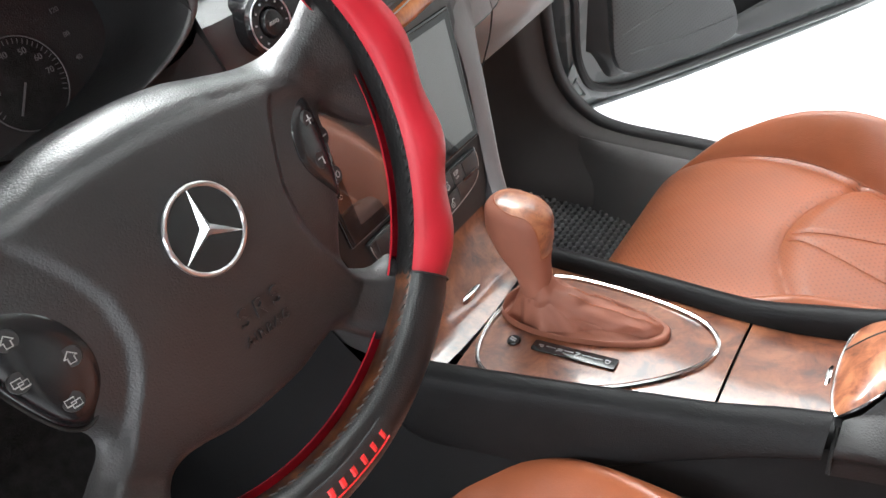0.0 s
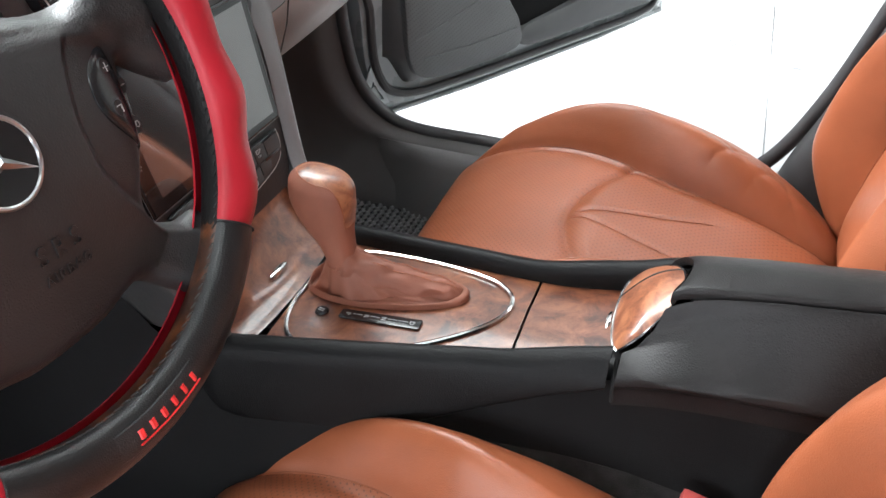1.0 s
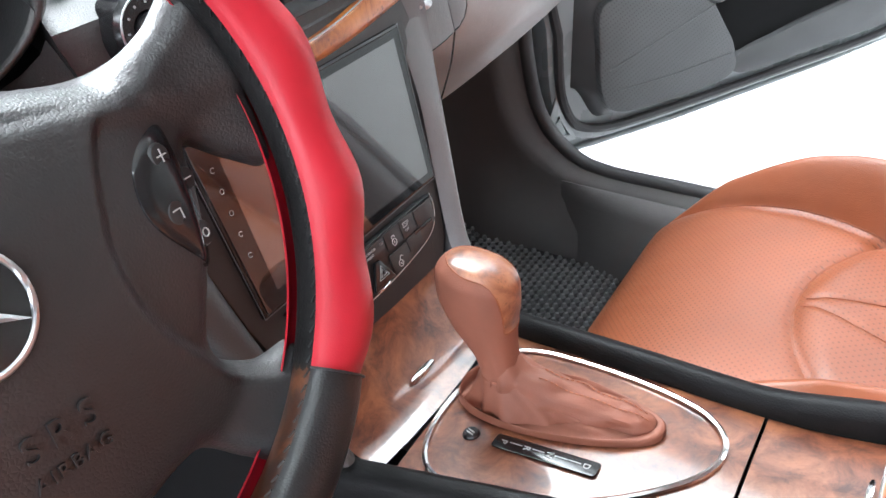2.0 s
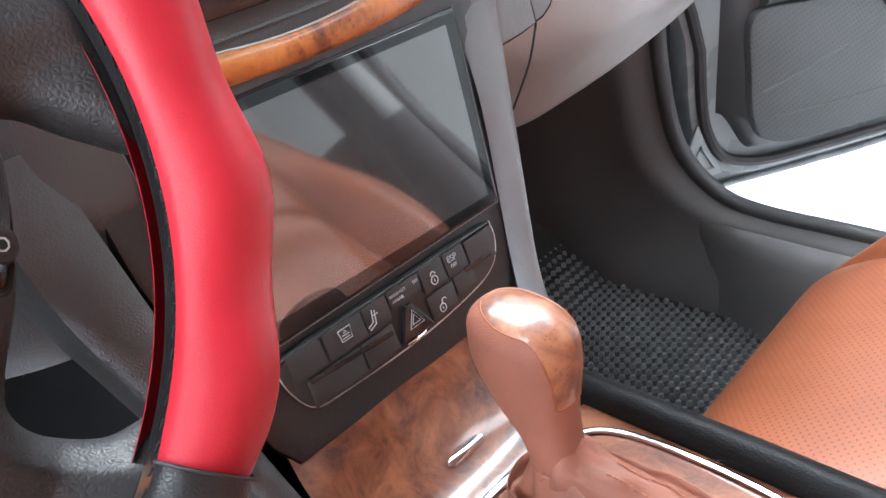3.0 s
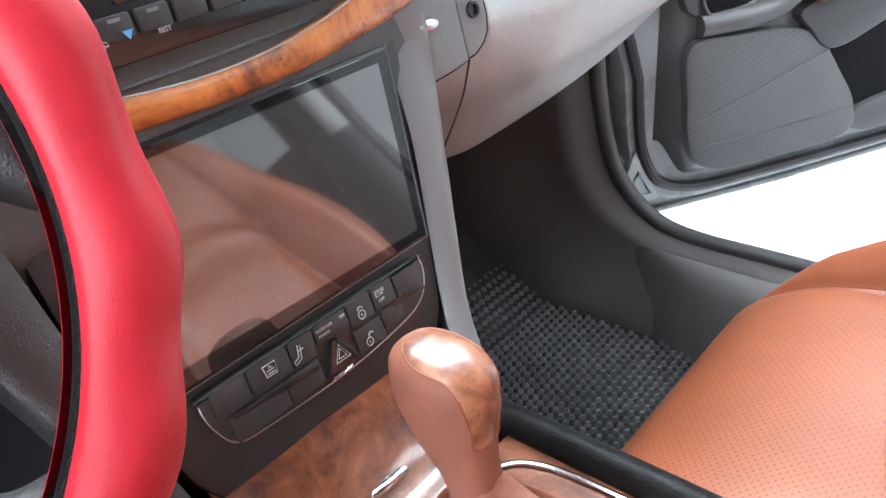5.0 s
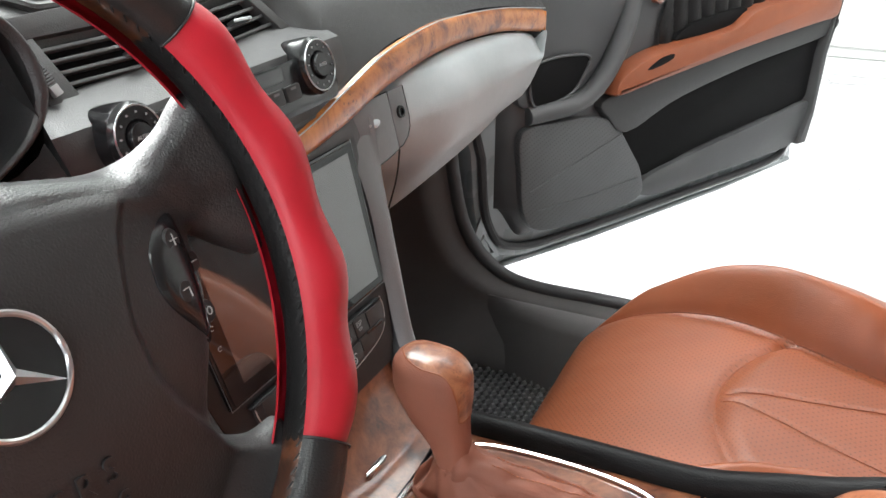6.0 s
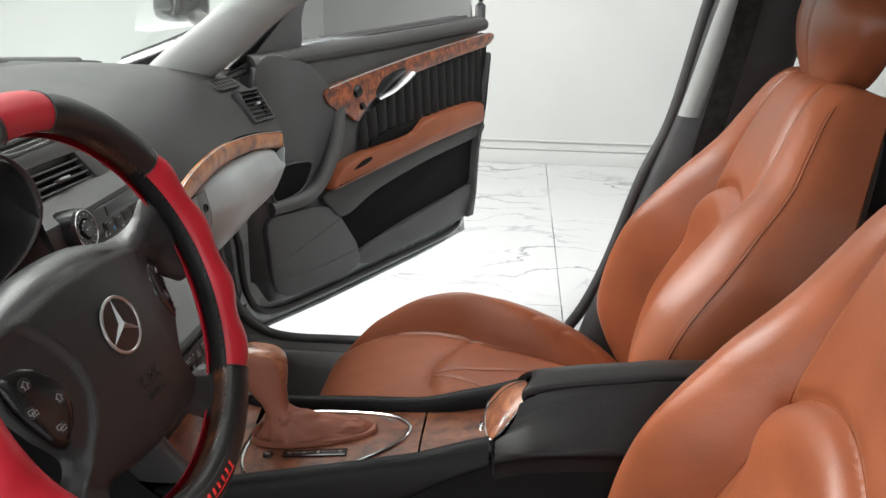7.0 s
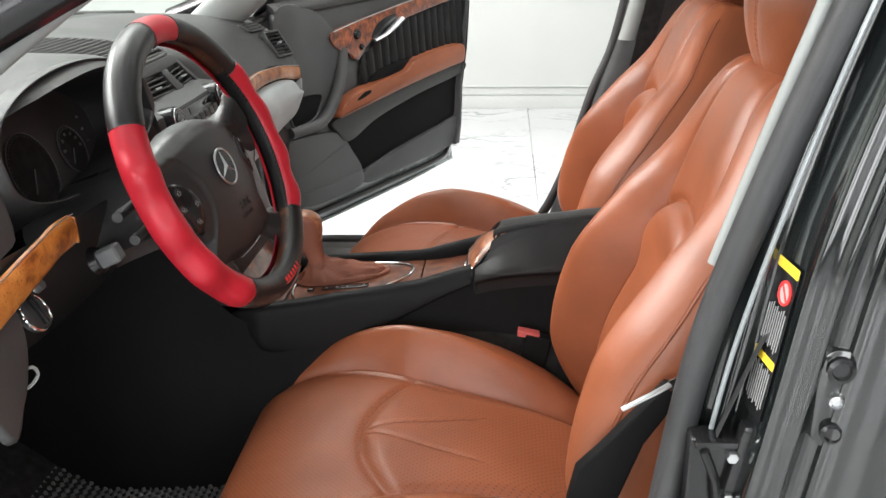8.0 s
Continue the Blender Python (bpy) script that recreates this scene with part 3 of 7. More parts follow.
both_sides("b_pillar_upper_trim", b_post_upper, M_GREY_TRIM, "light grey upper trim of the centre post")


def a_pillar(s):
    """Light grey trim along the windscreen's side."""
    c = spline([(-0.62, s * 0.690, 0.99), (-0.565, s * 0.680, 1.04), (-0.485, s * 0.668, 1.10), (-0.39, s * 0.652, 1.175), (-0.25, s * 0.628, 1.265), (-0.02, s * 0.58, 1.37)], 40)
    return tube(c, lambda t: 0.056 - 0.012 * t, 18, flat=0.55, up=(0, s * 0.9, 0.6))


both_sides("a_pillar_trim", a_pillar, M_GREY_TRIM, "light grey windscreen pillar trim")
both_sides("a_pillar_outer", lambda s: tube(spline([(-0.72, s * 0.765, 1.02), (-0.52, s * 0.735, 1.10), (-0.28, s * 0.685, 1.23), (0.0, s * 0.635, 1.36)], 20),
           0.032, 10), M_BLACK_GLOSS, "black outer windscreen pillar")


def roof_fn(z):
    def fn(u, v):
        x = -0.02 + 1.75 * u
        y = (v - 0.5) * 1.34
        return (x, y, z + 0.06 * math.sin(math.pi * min(1, u * 0.9 + 0.12)) - 0.10 * (2 * v - 1) ** 4)
    return grid(fn, 24, 24)


put("roof", roof_fn(1.435), M_PAINT, car, "black painted roof")
put("headliner", (lambda vf: (vf[0], [tuple(reversed(f)) for f in vf[1]]))(roof_fn(1.405)), M_HEADLINER, car, "grey cloth headliner")


def windscreen_fn(u, v):
    y = (v - 0.5) * 2
    w = 0.72 - 0.12 * u
    return (-0.93 + 0.06 * y * y + 0.92 * u, y * w, 1.03 + 0.385 * u - 0.05 * y * y)


ws = put("windscreen", grid(windscreen_fn, 14, 20), M_GLASS, car, "clear windscreen glass")
ws.visible_shadow = False
put("windscreen_edge", tube(spline([(-0.87, -0.72, 1.035), (-0.90, -0.4, 1.07), (-0.905, 0, 1.083), (-0.90, 0.4, 1.07), (-0.80, 0.70, 1.045)], 40), 0.012, 8, flat=0.7),
    M_BLACK_GLOSS, car, "black windscreen frit band")


def bonnet_fn(u, v):
    """Bonnet from the windscreen to the nose."""
    y = (2 * v - 1)
    return (-0.92 - 1.18 * u, y * (0.80 - 0.10 * u ** 3), 1.0 - 0.10 * u - 0.16 * u ** 4 - 0.12 * y ** 4)


put("bonnet", flip_faces(grid(bonnet_fn, 24, 24)), M_PAINT, car, "black painted bonnet")
put("front_bumper", grid(lambda u, v: (-2.10 - 0.10 * math.sin(math.pi * v) + 0.30 * abs(2 * u - 1) ** 4, (2 * u - 1) * 0.84, 0.20 + 0.56 * v), 30, 14), M_PAINT, car, "black painted front bumper")


def rear_side(s):
    """Rear door shell with its window opening."""
    def quarter(u, v):
        x = 1.70 + 0.80 * u
        low = 0.22 + 0.44 * max(0.0, 1 - ((x - 1.62) / 0.37) ** 2) ** 0.5
        return (x, s * (0.855 - 0.09 * u ** 3 - 0.05 * v ** 4), low + (1.02 - 0.03 * u - low) * v)
    return join(grid(quarter, 30, 12), box((1.15, s * 0.80, 0.62), (1.15, 0.10, 0.78), 0.03),
                tube(spline([(0.60, s * 0.70, 1.30), (1.0, s * 0.68, 1.36), (1.4, s * 0.68, 1.30), (1.72, s * 0.72, 1.0)], 20), 0.03, 8),
                tube([(1.62, s * 0.75, 0.98), (1.55, s * 0.70, 1.15), (1.45, s * 0.67, 1.30)], 0.025, 8))


both_sides("rear_door", rear_side, M_PAINT, "black painted rear door")
put("rear_panel", box((1.95, 0, 0.62), (0.08, 1.5, 0.80), 0.02), M_BLACK, car, "black rear bulkhead")
rw = put("rear_window", grid(lambda u, v: (1.72 + 0.35 * (1 - u), (v - 0.5) * 1.2, 1.02 + 0.40 * u), 6, 8), M_GLASS, car, "rear window glass")
rw.visible_shadow = False
put("boot_lid", flip_faces(grid(lambda u, v: (2.05 + 0.45 * u, (2 * v - 1) * (0.78 - 0.05 * u), 1.03 - 0.05 * u * u - 0.06 * (2 * v - 1) ** 4), 10, 16)), M_PAINT, car, "black painted boot lid")
put("rear_bumper", flip_faces(grid(lambda u, v: (2.50 + 0.06 * math.sin(math.pi * v) - 0.22 * abs(2 * u - 1) ** 4, (2 * u - 1) * 0.80, 0.22 + 0.76 * v), 24, 12)), M_PAINT, car, "black painted tail")
for wx, wy in ((-1.38, 0.76), (-1.38, -0.76), (1.62, 0.76), (1.62, -0.76)):
    side = 1 if wy > 0 else -1
    hub_m = frame3((wx, wy, 0.318), (1, 0, 0), (0, 0, -side))
    tyre = put("wheel", lathe([(0.20, 0.10), (0.255, 0.105), (0.305, 0.095), (0.317, 0.06), (0.318, 0.0), (0.317, -0.06), (0.30, -0.10), (0.20, -0.10)], hub_m, 48), M_RUBBER, car, "black tyre on a silver rim")
    put("rim", lathe([(0.0, 0.07), (0.05, 0.075), (0.08, 0.06), (0.19, 0.085), (0.205, 0.098), (0.205, 0.0)], hub_m, 40), M_SATIN, tyre, "silver wheel rim")
put("rear_shelf", box((1.80, 0, 1.0), (0.45, 1.35, 0.03), 0.008), M_BLACK, car, "black rear shelf")

rear_seat = thing("rear_bench", (1.25, 0, 0.25), "tan leather rear bench seat behind the front seats", "seat")
put("cushion", box((1.20, 0, 0.40), (0.52, 1.32, 0.20), 0.05, seg=4), M_TAN, rear_seat)
put("backrest", moved(box((0, 0, 0), (0.16, 1.32, 0.62), 0.05, seg=4), pose(1.56, 0, 0.74, 0, 20, 0)), M_TAN, rear_seat)

# ---------------------------------------------------------------- dashboard
dash = thing("dashboard", (-0.6, 0.0, 0.75), "dark grey dashboard with an amber burl wood strip", "dashboard")

STRIP_TOP = [(-0.78, 0.905), (-0.64, 0.925), (-0.55, 0.930), (-0.25, 0.900), (-0.10, 0.899), (0.0, 0.892), (0.08, 0.897), (0.16, 0.915), (0.25, 0.936), (0.36, 0.945), (0.46, 0.940), (0.60, 0.925), (0.74, 0.903)]
STRIP_LOW = [(-0.78, 0.855), (-0.64, 0.880), (-0.55, 0.890), (-0.25, 0.876), (-0.10, 0.876), (0.0, 0.872), (0.08, 0.872), (0.16, 0.880), (0.25, 0.897), (0.36, 0.907), (0.46, 0.906), (0.60, 0.893), (0.74, 0.868)]


def lin(keys, x):
    pts = spline([(a, b, 0) for a, b in keys], 8 * len(keys))
    for p, q in zip(pts, pts[1:]):
        if x <= q.x:
            f = 0 if q.x == p.x else max(0.0, (x - p.x) / (q.x - p.x))
            return p.y + (q.y - p.y) * f
    return pts[-1].y


def strip_x(y):
    return -0.400 + 0.008 * smooth(-0.45, -0.55, y) + 0.012 * smooth(0.55, 0.75, y) + 0.004 * smooth(0.2, 0.0, abs(y))


DASH_KEYS = [  # y, then (x, z) from the windscreen down to the wood strip
    (-0.76, [(-0.72, 1.04), (-0.64, 1.045), (-0.56, 1.04), (-0.49, 1.02), (-0.44, 0.975), (-0.405, 0.92)]),
    (-0.665, [(-0.80, 1.055), (-0.68, 1.065), (-0.58, 1.07), (-0.49, 1.06), (-0.44, 1.01), (-0.405, 0.932)]),
    (-0.605, [(-0.83, 1.07), (-0.70, 1.072), (-0.58, 1.075), (-0.50, 1.066), (-0.47, 1.055), (-0.45, 1.040)]),
    (-0.50, [(-0.86, 1.075), (-0.70, 1.08), (-0.58, 1.088), (-0.49, 1.086), (-0.45, 1.080), (-0.43, 1.070)]),
    (-0.37, [(-0.89, 1.08), (-0.72, 1.085), (-0.58, 1.092), (-0.49, 1.095), (-0.45, 1.09), (-0.425, 1.08)]),
    (-0.205, [(-0.89, 1.08), (-0.72, 1.08), (-0.58, 1.080), (-0.49, 1.075), (-0.45, 1.065), (-0.43, 1.05)]),
    (-0.160, [(-0.89, 1.08), (-0.72, 1.072), (-0.58, 1.052), (-0.494, 1.0245), (-0.478, 0.962), (-0.403, 0.905)]),
    (-0.05, [(-0.89, 1.08), (-0.72, 1.07), (-0.58, 1.050), (-0.494, 1.0235), (-0.478, 0.962), (-0.400, 0.900)]),
    (0.125, [(-0.89, 1.08), (-0.72, 1.07), (-0.58, 1.050), (-0.494, 1.0235), (-0.478, 0.962), (-0.400, 0.903)]),
    (0.185, [(-0.87, 1.08), (-0.72, 1.072), (-0.58, 1.053), (-0.50, 1.030), (-0.446, 0.985), (-0.405, 0.922)]),
    (0.30, [(-0.86, 1.078), (-0.72, 1.07), (-0.60, 1.055), (-0.52, 1.035), (-0.455, 0.995), (-0.404, 0.943)]),
    (0.46, [(-0.84, 1.07), (-0.70, 1.065), (-0.60, 1.052), (-0.53, 1.035), (-0.460, 0.995), (-0.403, 0.942)]),
    (0.60, [(-0.80, 1.055), (-0.68, 1.055), (-0.60, 1.048), (-0.52, 1.030), (-0.450, 0.990), (-0.400, 0.928)]),
    (0.735, [(-0.70, 1.035), (-0.62, 1.035), (-0.55, 1.028), (-0.49, 1.015), (-0.430, 0.975), (-0.385, 0.906)]),
]


def dash_top(u, v):
    """u along the car's width, v from the windscreen to the wood."""
    y = -0.76 + 1.495 * u
    cols = []
    for k in range(6):
        kx = [(q[0], q[1][k][0]) for q in DASH_KEYS]
        kz = [(q[0], q[1][k][1]) for q in DASH_KEYS]
        cols.append((curve_at(kx, y), y, curve_at(kz, y)))
    t = v * 5
    i = min(int(t), 4)
    f = t - i
    a, b, c, d = (Vector(cols[min(max(i + o, 0), 5)]) for o in (-1, 0, 1, 2))
    return 0.5 * (2 * b + (c - a) * f + (2 * a - 5 * b + 4 * c - d) * f * f + (3 * b - a - 3 * c + d) * f**3)


put("dash_pad", grid(dash_top, 150, 44), M_DASH, dash, "dark grey grained dash pad")


def wood_strip(y0, y1, n):
    def fn(u, v):
        y = y0 + (y1 - y0) * u
        zt, zl = lin(STRIP_TOP, y), lin(STRIP_LOW, y)
        a = math.pi * v
        z = (zt + zl) / 2 + (zt - zl) / 2 * math.cos(a)
        return (strip_x(y) - 0.004 + 0.010 * math.sin(a) ** 0.7, y, z)
    return fn


for y0, y1, n in ((-0.085, 0.735, 110), (-0.76, -0.555, 24)):
    st = put("wood_strip", grid(wood_strip(y0, y1, n), n, 14), M_WOOD_DASH, dash, "glossy amber burl wood strip")
    put("strip_edge", tube([(strip_x(y) + 0.004, y, lin(STRIP_TOP, y) + 0.0015) for y in [y0 + (y1 - y0) * i / 60 for i in range(61)]], 0.0008, 6), M_SATIN, st, "thin chrome line")
    put("strip_end", box((strip_x(y1) - 0.002, y1 + 0.001, (lin(STRIP_TOP, y1) + lin(STRIP_LOW, y1)) / 2), (0.016, 0.003, lin(STRIP_TOP, y1) - lin(STRIP_LOW, y1) - 0.006), 0.001), M_WOOD_DASH, st)


# glovebox and lower dash on the passenger's side
def glove(u, v):
    y = 0.165 + 0.56 * u
    zt = lin(STRIP_LOW, y) - 0.002
    zb = curve_at([(0.16, 0.690), (0.35, 0.685), (0.50, 0.690), (0.62, 0.748), (0.70, 0.805), (0.725, 0.845)], y)
    xb = curve_at([(0.16, -0.482), (0.50, -0.478), (0.62, -0.430), (0.725, -0.400)], y)
    zf = max(0.845, zb + 0.03)
    prof = [(-0.402, zt), (-0.380, zt - 0.004), (-0.364, zt - 0.025), (-0.357, (zt + zf) / 2 - 0.012), (-0.358, zf), (-0.376, zf - 0.5 * min(0.09, zf - zb)), ((xb - 0.376) / 2, (zb + zf) / 2 - 0.018), (xb, zb), (xb - 0.05, zb - 0.004), (xb - 0.16, zb + 0.01)]
    shift = -0.044 * (1 - smooth(0.22, 0.38, y)) - 0.02 * smooth(0.64, 0.73, y)
    p = spline([(x + shift, z, 0) for x, z in prof], 29)[min(28, int(round(v * 28)))]
    return (p.x, y, p.y)


put("glovebox_lid", grid(glove, 60, 29), M_DASH_LIT, dash, "grained glovebox lid, floor light put into its grey")
put("dash_end", plate([(-0.69, 1.02), (-0.62, 1.025), (-0.49, 1.005), (-0.43, 0.965), (-0.39, 0.895), (-0.38, 0.85), (-0.45, 0.80), (-0.69, 0.80)], 0.006, Matrix(((1, 0, 0, 0), (0, 0, 1, 0.728), (0, 1, 0, 0), (0, 0, 0, 1))), 0.002), M_DASH, dash)
put("under_panel", box((-0.665, 0.43, 0.690), (0.30, 0.52, 0.02), 0.005), M_CARPET, dash)
# small keyed latch panel beside the screen
lp = frame3((-0.3935, 0.211, 0.865), (0.06, 1, 0.0), (-0.24, 0, 1))
LATCH = [(-0.040, 0.030), (-0.0346, 0.009), (-0.0295, -0.015), (-0.0252, -0.033), (-0.0215, -0.038), (-0.0150, -0.0395), (0.0150, -0.0365), (0.0335, -0.0335), (0.0330, 0.030)]
LOCK = [(0.0345, 0.030), (0.0350, -0.0325), (0.0440, -0.031), (0.0560, -0.025), (0.0640, -0.016), (0.0670, -0.004), (0.0660, 0.030)]
latch = put("latch_panel", plate(LATCH, 0.0030, lp, 0.0012), M_BLADE, dash, "grey drawer front beside the screen")
put("latch_seam", tube([lp @ Vector((x, y, 0.0018)) for x, y in LATCH], 0.0011, 6, True), M_CARPET, latch)
lockp = put("lock_panel", plate(LOCK, 0.0026, lp, 0.0012), M_BLADE, dash, "grey lock surround")
put("lock_seam", tube([lp @ Vector((x, y, 0.0018)) for x, y in LOCK[1:]], 0.0010, 6), M_CARPET, lockp)
put("latch_button", lathe([(0, 0.003), (0.006, 0.002), (0.009, 0)], lp @ pose(-0.002, 0.004, 0.003) @ Matrix.Diagonal((1.2, 0.5, 1, 1)), 20), M_SATIN, latch, "silver glovebox release")
put("key_lock", lathe([(0, 0.0005), (0.004, 0.0005), (0.0045, 0.003), (0.0065, 0.003), (0.007, 0)], lp @ pose(0.050, 0.004, 0.0026), 20), M_BLACK_GLOSS, lockp, "dark key lock")
put("blade_seam", tube(spline([lp @ Vector((0.0350, -0.034, 0.0016)), lp @ Vector((0.018, -0.058, 0.0022)), lp @ Vector((0.0004, -0.0754, 0.0022)), lp @ Vector((-0.018, -0.092, 0.0018))], 20), 0.0010, 6), M_CARPET, dash)


# centre stack: screen, buttons, wood ashtray cover
stack = thing("center_stack", (-0.37, 0.0, 0.60), "black centre stack with a large dark touchscreen and button row", "car stereo")
SCR = frame3((-0.3715, 0.004, 0.7985), (0.017, 1, 0), (-0.319, 0, 0.948))
put("stack_face", plate([(-0.155, 0.078), (-0.150, 0.0), (-0.135, -0.075), (-0.118, -0.130), (-0.105, -0.150), (0.105, -0.150), (0.120, -0.130), (0.137, -0.075), (0.158, 0.0), (0.166, 0.078)], 0.012, SCR @ pose(0, 0, -0.013), 0.003), M_BLACK, stack, "black stack surround")
bez = put("screen_bezel", plate([(-0.120, -0.0735), (0.127, -0.0715), (0.149, 0.074), (-0.127, 0.074)], 0.006, SCR @ pose(0, 0, -0.002), 0.002), M_BLACK_GLOSS, stack, "thin black screen bezel")
glass = put("screen_glass", plate([(-0.1172, -0.0708), (0.1242, -0.0690), (0.1462, 0.0712), (-0.1242, 0.0712)], 0.0012, SCR @ pose(0, 0, 0.0042), 0.0004), M_SCREEN, bez, "dark glossy touchscreen glass", sharp=1)
put("display_area", plate([(-0.1000, -0.0590), (0.1175, -0.0625), (0.1345, 0.0640), (-0.1005, 0.0640)], 0.0001, SCR @ pose(0, 0, 0.00545), 0), M_DISPLAY, bez, "faintly milky unlit display", sharp=1)
for iy in (0.0472, 0.0303, 0.0130, -0.0046, -0.0225):
    put("touch_icon", tube([SCR @ Vector((-0.1100 + 0.0020 * math.cos(radians(a)), iy + 0.0020 * math.sin(radians(a)), 0.0056)) for a in range(20, 340, 40)], 0.0003, 4, iy in (0.0303, 0.0130)), M_MID_MARK, glass)
put("bezel_line", tube([SCR @ Vector(p) for p in ((-0.1275, 0.0745, 0.0032), (-0.1205, -0.0740, 0.0032), (0.1275, -0.0720, 0.0032), (0.1495, 0.0745, 0.0032))], 0.00045, 6), M_BLADE, bez, "thin grey bezel line")
# button row
ROW_KEYS = [(-0.092, 0.0195), (0.0, 0.0200), (0.098, 0.0200), (0.109, 0.016), (0.108, 0.002), (0.097, -0.012), (0.070, -0.0195), (0.010, -0.0245), (-0.060, -0.0230), (-0.084, -0.0195), (-0.095, -0.004), (-0.0985, 0.013)]
ROW = [(p.x, p.y) for p in spline([(x, y, 0) for x, y in ROW_KEYS], 72, True)]
row = put("button_strip", plate(ROW, 0.006, SCR @ pose(0, -0.100, 0.0), 0.002), M_BLACK, stack, "black button row")
B = SCR @ pose(0, -0.100, 0.0063)
put("row_edge", tube([B @ Vector((x * 1.004, y * 1.02, -0.0015)) for x, y in ROW[14:68]], 0.0006, 6), M_SATIN, row)
for bx, by, w, h in ((-0.078, 0.009, 0.028, 0.018), (-0.0455, 0.009, 0.034, 0.018), (-0.0165, 0.009, 0.022, 0.018), (0.011, 0.012, 0.031, 0.012), (0.0395, 0.0095, 0.024, 0.018), (0.0635, 0.0095, 0.022, 0.018), (0.0900, 0.006, 0.028, 0.022),
                     (0.0400, -0.0105, 0.028, 0.017), (0.066, -0.0075, 0.022, 0.014), (-0.0620, -0.0115, 0.046, 0.018), (-0.0230, -0.0115, 0.030, 0.018)):
    put("button", plate(rounded(w - 0.001, h, 0.0012, 3), 0.0012, B @ pose(bx, by, 0), 0.0003), M_KEY, row)
for bx, by, w, turn in ((-0.046, -0.0055, 0.072, -4), (0.083, -0.0010, 0.030, 0)):
    put("pocket_slot", plate(rounded(w, 0.0036, 0.0016, 4), 0.0007, B @ pose(bx, by, 0.0012, 0, 0, turn), 0.0003), M_BLACK_GLOSS, row, "slim slot")
put("hazard_button", plate([(-0.016, -0.014), (0.016, -0.014), (0.003, 0.009), (-0.003, 0.009)], 0.0035, B @ pose(0.0085, -0.006, 0), 0.001), M_BLACK_GLOSS, row, "triangular hazard button")
put("hazard_mark", join(*[tube([B @ Vector((0.0092 + k * x, -0.0085 + k * y, 0.0039)) for x, y in ((-0.0068, -0.0045), (0.0068, -0.0045), (0, 0.0072))], 0.00042, 5, True) for k in (1.0, 0.55)]), M_WHITE_MARK, row)
put("hazard_pull", lathe([(0, 0.002), (0.006, 0.0015), (0.010, 0)], B @ pose(0.0072, -0.0225, 0.0005, 0, 0, 2) @ Matrix.Diagonal((1.0, 0.24, 1, 1)), 20), M_CHROME, row, "small chrome blade")
lettering("button_text", "ESP", 0.0068, B @ pose(0.0600, 0.0130, 0.0021), M_MID_MARK, row)
lettering("button_text", "OFF", 0.0036, B @ pose(0.0600, 0.0075, 0.0021), M_MID_MARK, row)
lettering("button_text", "PASSENGER", 0.0030, B @ pose(0.0045, 0.0140, 0.0021), M_MID_MARK, row)
lettering("button_text", "AIRBAG", 0.0030, B @ pose(0.0030, 0.0100, 0.0021), M_MID_MARK, row)
lettering("button_text", "OFF", 0.0030, B @ pose(0.0220, 0.0140, 0.0021), M_MID_MARK, row)


def line_mark(name, polys, m, parent, r=0.00045, mat=None):
    put(name, join(*[tube([m @ Vector((x, y, 0.0021)) for x, y in p], r, 5) for p in polys]), mat or M_WHITE_MARK, parent)


def ring(cx, cy, r, n=12, a0=0, a1=360):
    return [(cx + r * math.cos(radians(a0 + (a1 - a0) * i / n)), cy + r * math.sin(radians(a0 + (a1 - a0) * i / n))) for i in range(n + 1)]


lockm = B @ pose(0.0385, 0.0085, 0)
line_mark("lock_mark", [ring(0, -0.002, 0.0032), ring(0, 0.002, 0.0022, 8, 0, 180), [(0, -0.003), (0, -0.001)]], lockm, row)
line_mark("unlock_mark", [ring(0, -0.002, 0.0030), ring(0.003, 0.002, 0.0022, 8, 20, 200), [(0, -0.003), (0, -0.001)]], B @ pose(0.0370, -0.0125, 0), row)
line_mark("blind_mark", [[(-0.0052, 0.0042), (0.0052, 0.0042), (0.0042, -0.0036), (-0.0042, -0.0036), (-0.0052, 0.0042)], [(-0.003, 0.0), (0.003, 0.0)], [(-0.003, -0.002), (0.003, -0.002)], [(0, 0.003), (0.0015, 0.0015), (-0.0015, 0.0015), (0, 0.003)]], B @ pose(-0.0455, 0.0105, 0), row)
line_mark("seat_mark", [[(0.002, 0.006), (0.0, -0.002), (-0.005, -0.004), (-0.004, -0.006), (0.002, -0.004), (0.004, 0.005)], [(0.001, 0.002), (0.006, 0.002)]], B @ pose(-0.0225, 0.0085, 0), row)


def ash_fn(u, v):
    """Wood cover that sweeps from the console up to the button row."""
    p = ash_curve[min(39, int(round(u * 39)))]
    w = 0.104 + 0.006 * u
    y = (2 * v - 1) * w
    return (p.x - 0.006 * (y / w) ** 2, y + 0.002, p.z)


ash_curve = spline([(-0.257, 0, 0.596), (-0.280, 0, 0.600), (-0.300, 0, 0.616), (-0.318, 0, 0.640), (-0.331, 0, 0.672)], 40)
put("ashtray_cover", (lambda vf: (vf[0], [tuple(reversed(f)) for f in vf[1]]))(grid(ash_fn, 40, 25)), M_WOOD_CONSOLE, stack, "glossy burl wood ashtray cover")
put("ashtray_pull", lathe([(0, 0.004), (0.008, 0.0032), (0.019, 0)], frame3((-0.287, 0.004, 0.607), (0, 1, 0), (-0.75, 0, 0.66)) @ Matrix.Diagonal((1.0, 0.24, 1, 1)), 24), M_CHROME, stack, "slim chrome pull")
put("stack_core", box((-0.465, 0.0, 0.70), (0.06, 0.20, 0.36), 0.01), M_BLACK, stack)


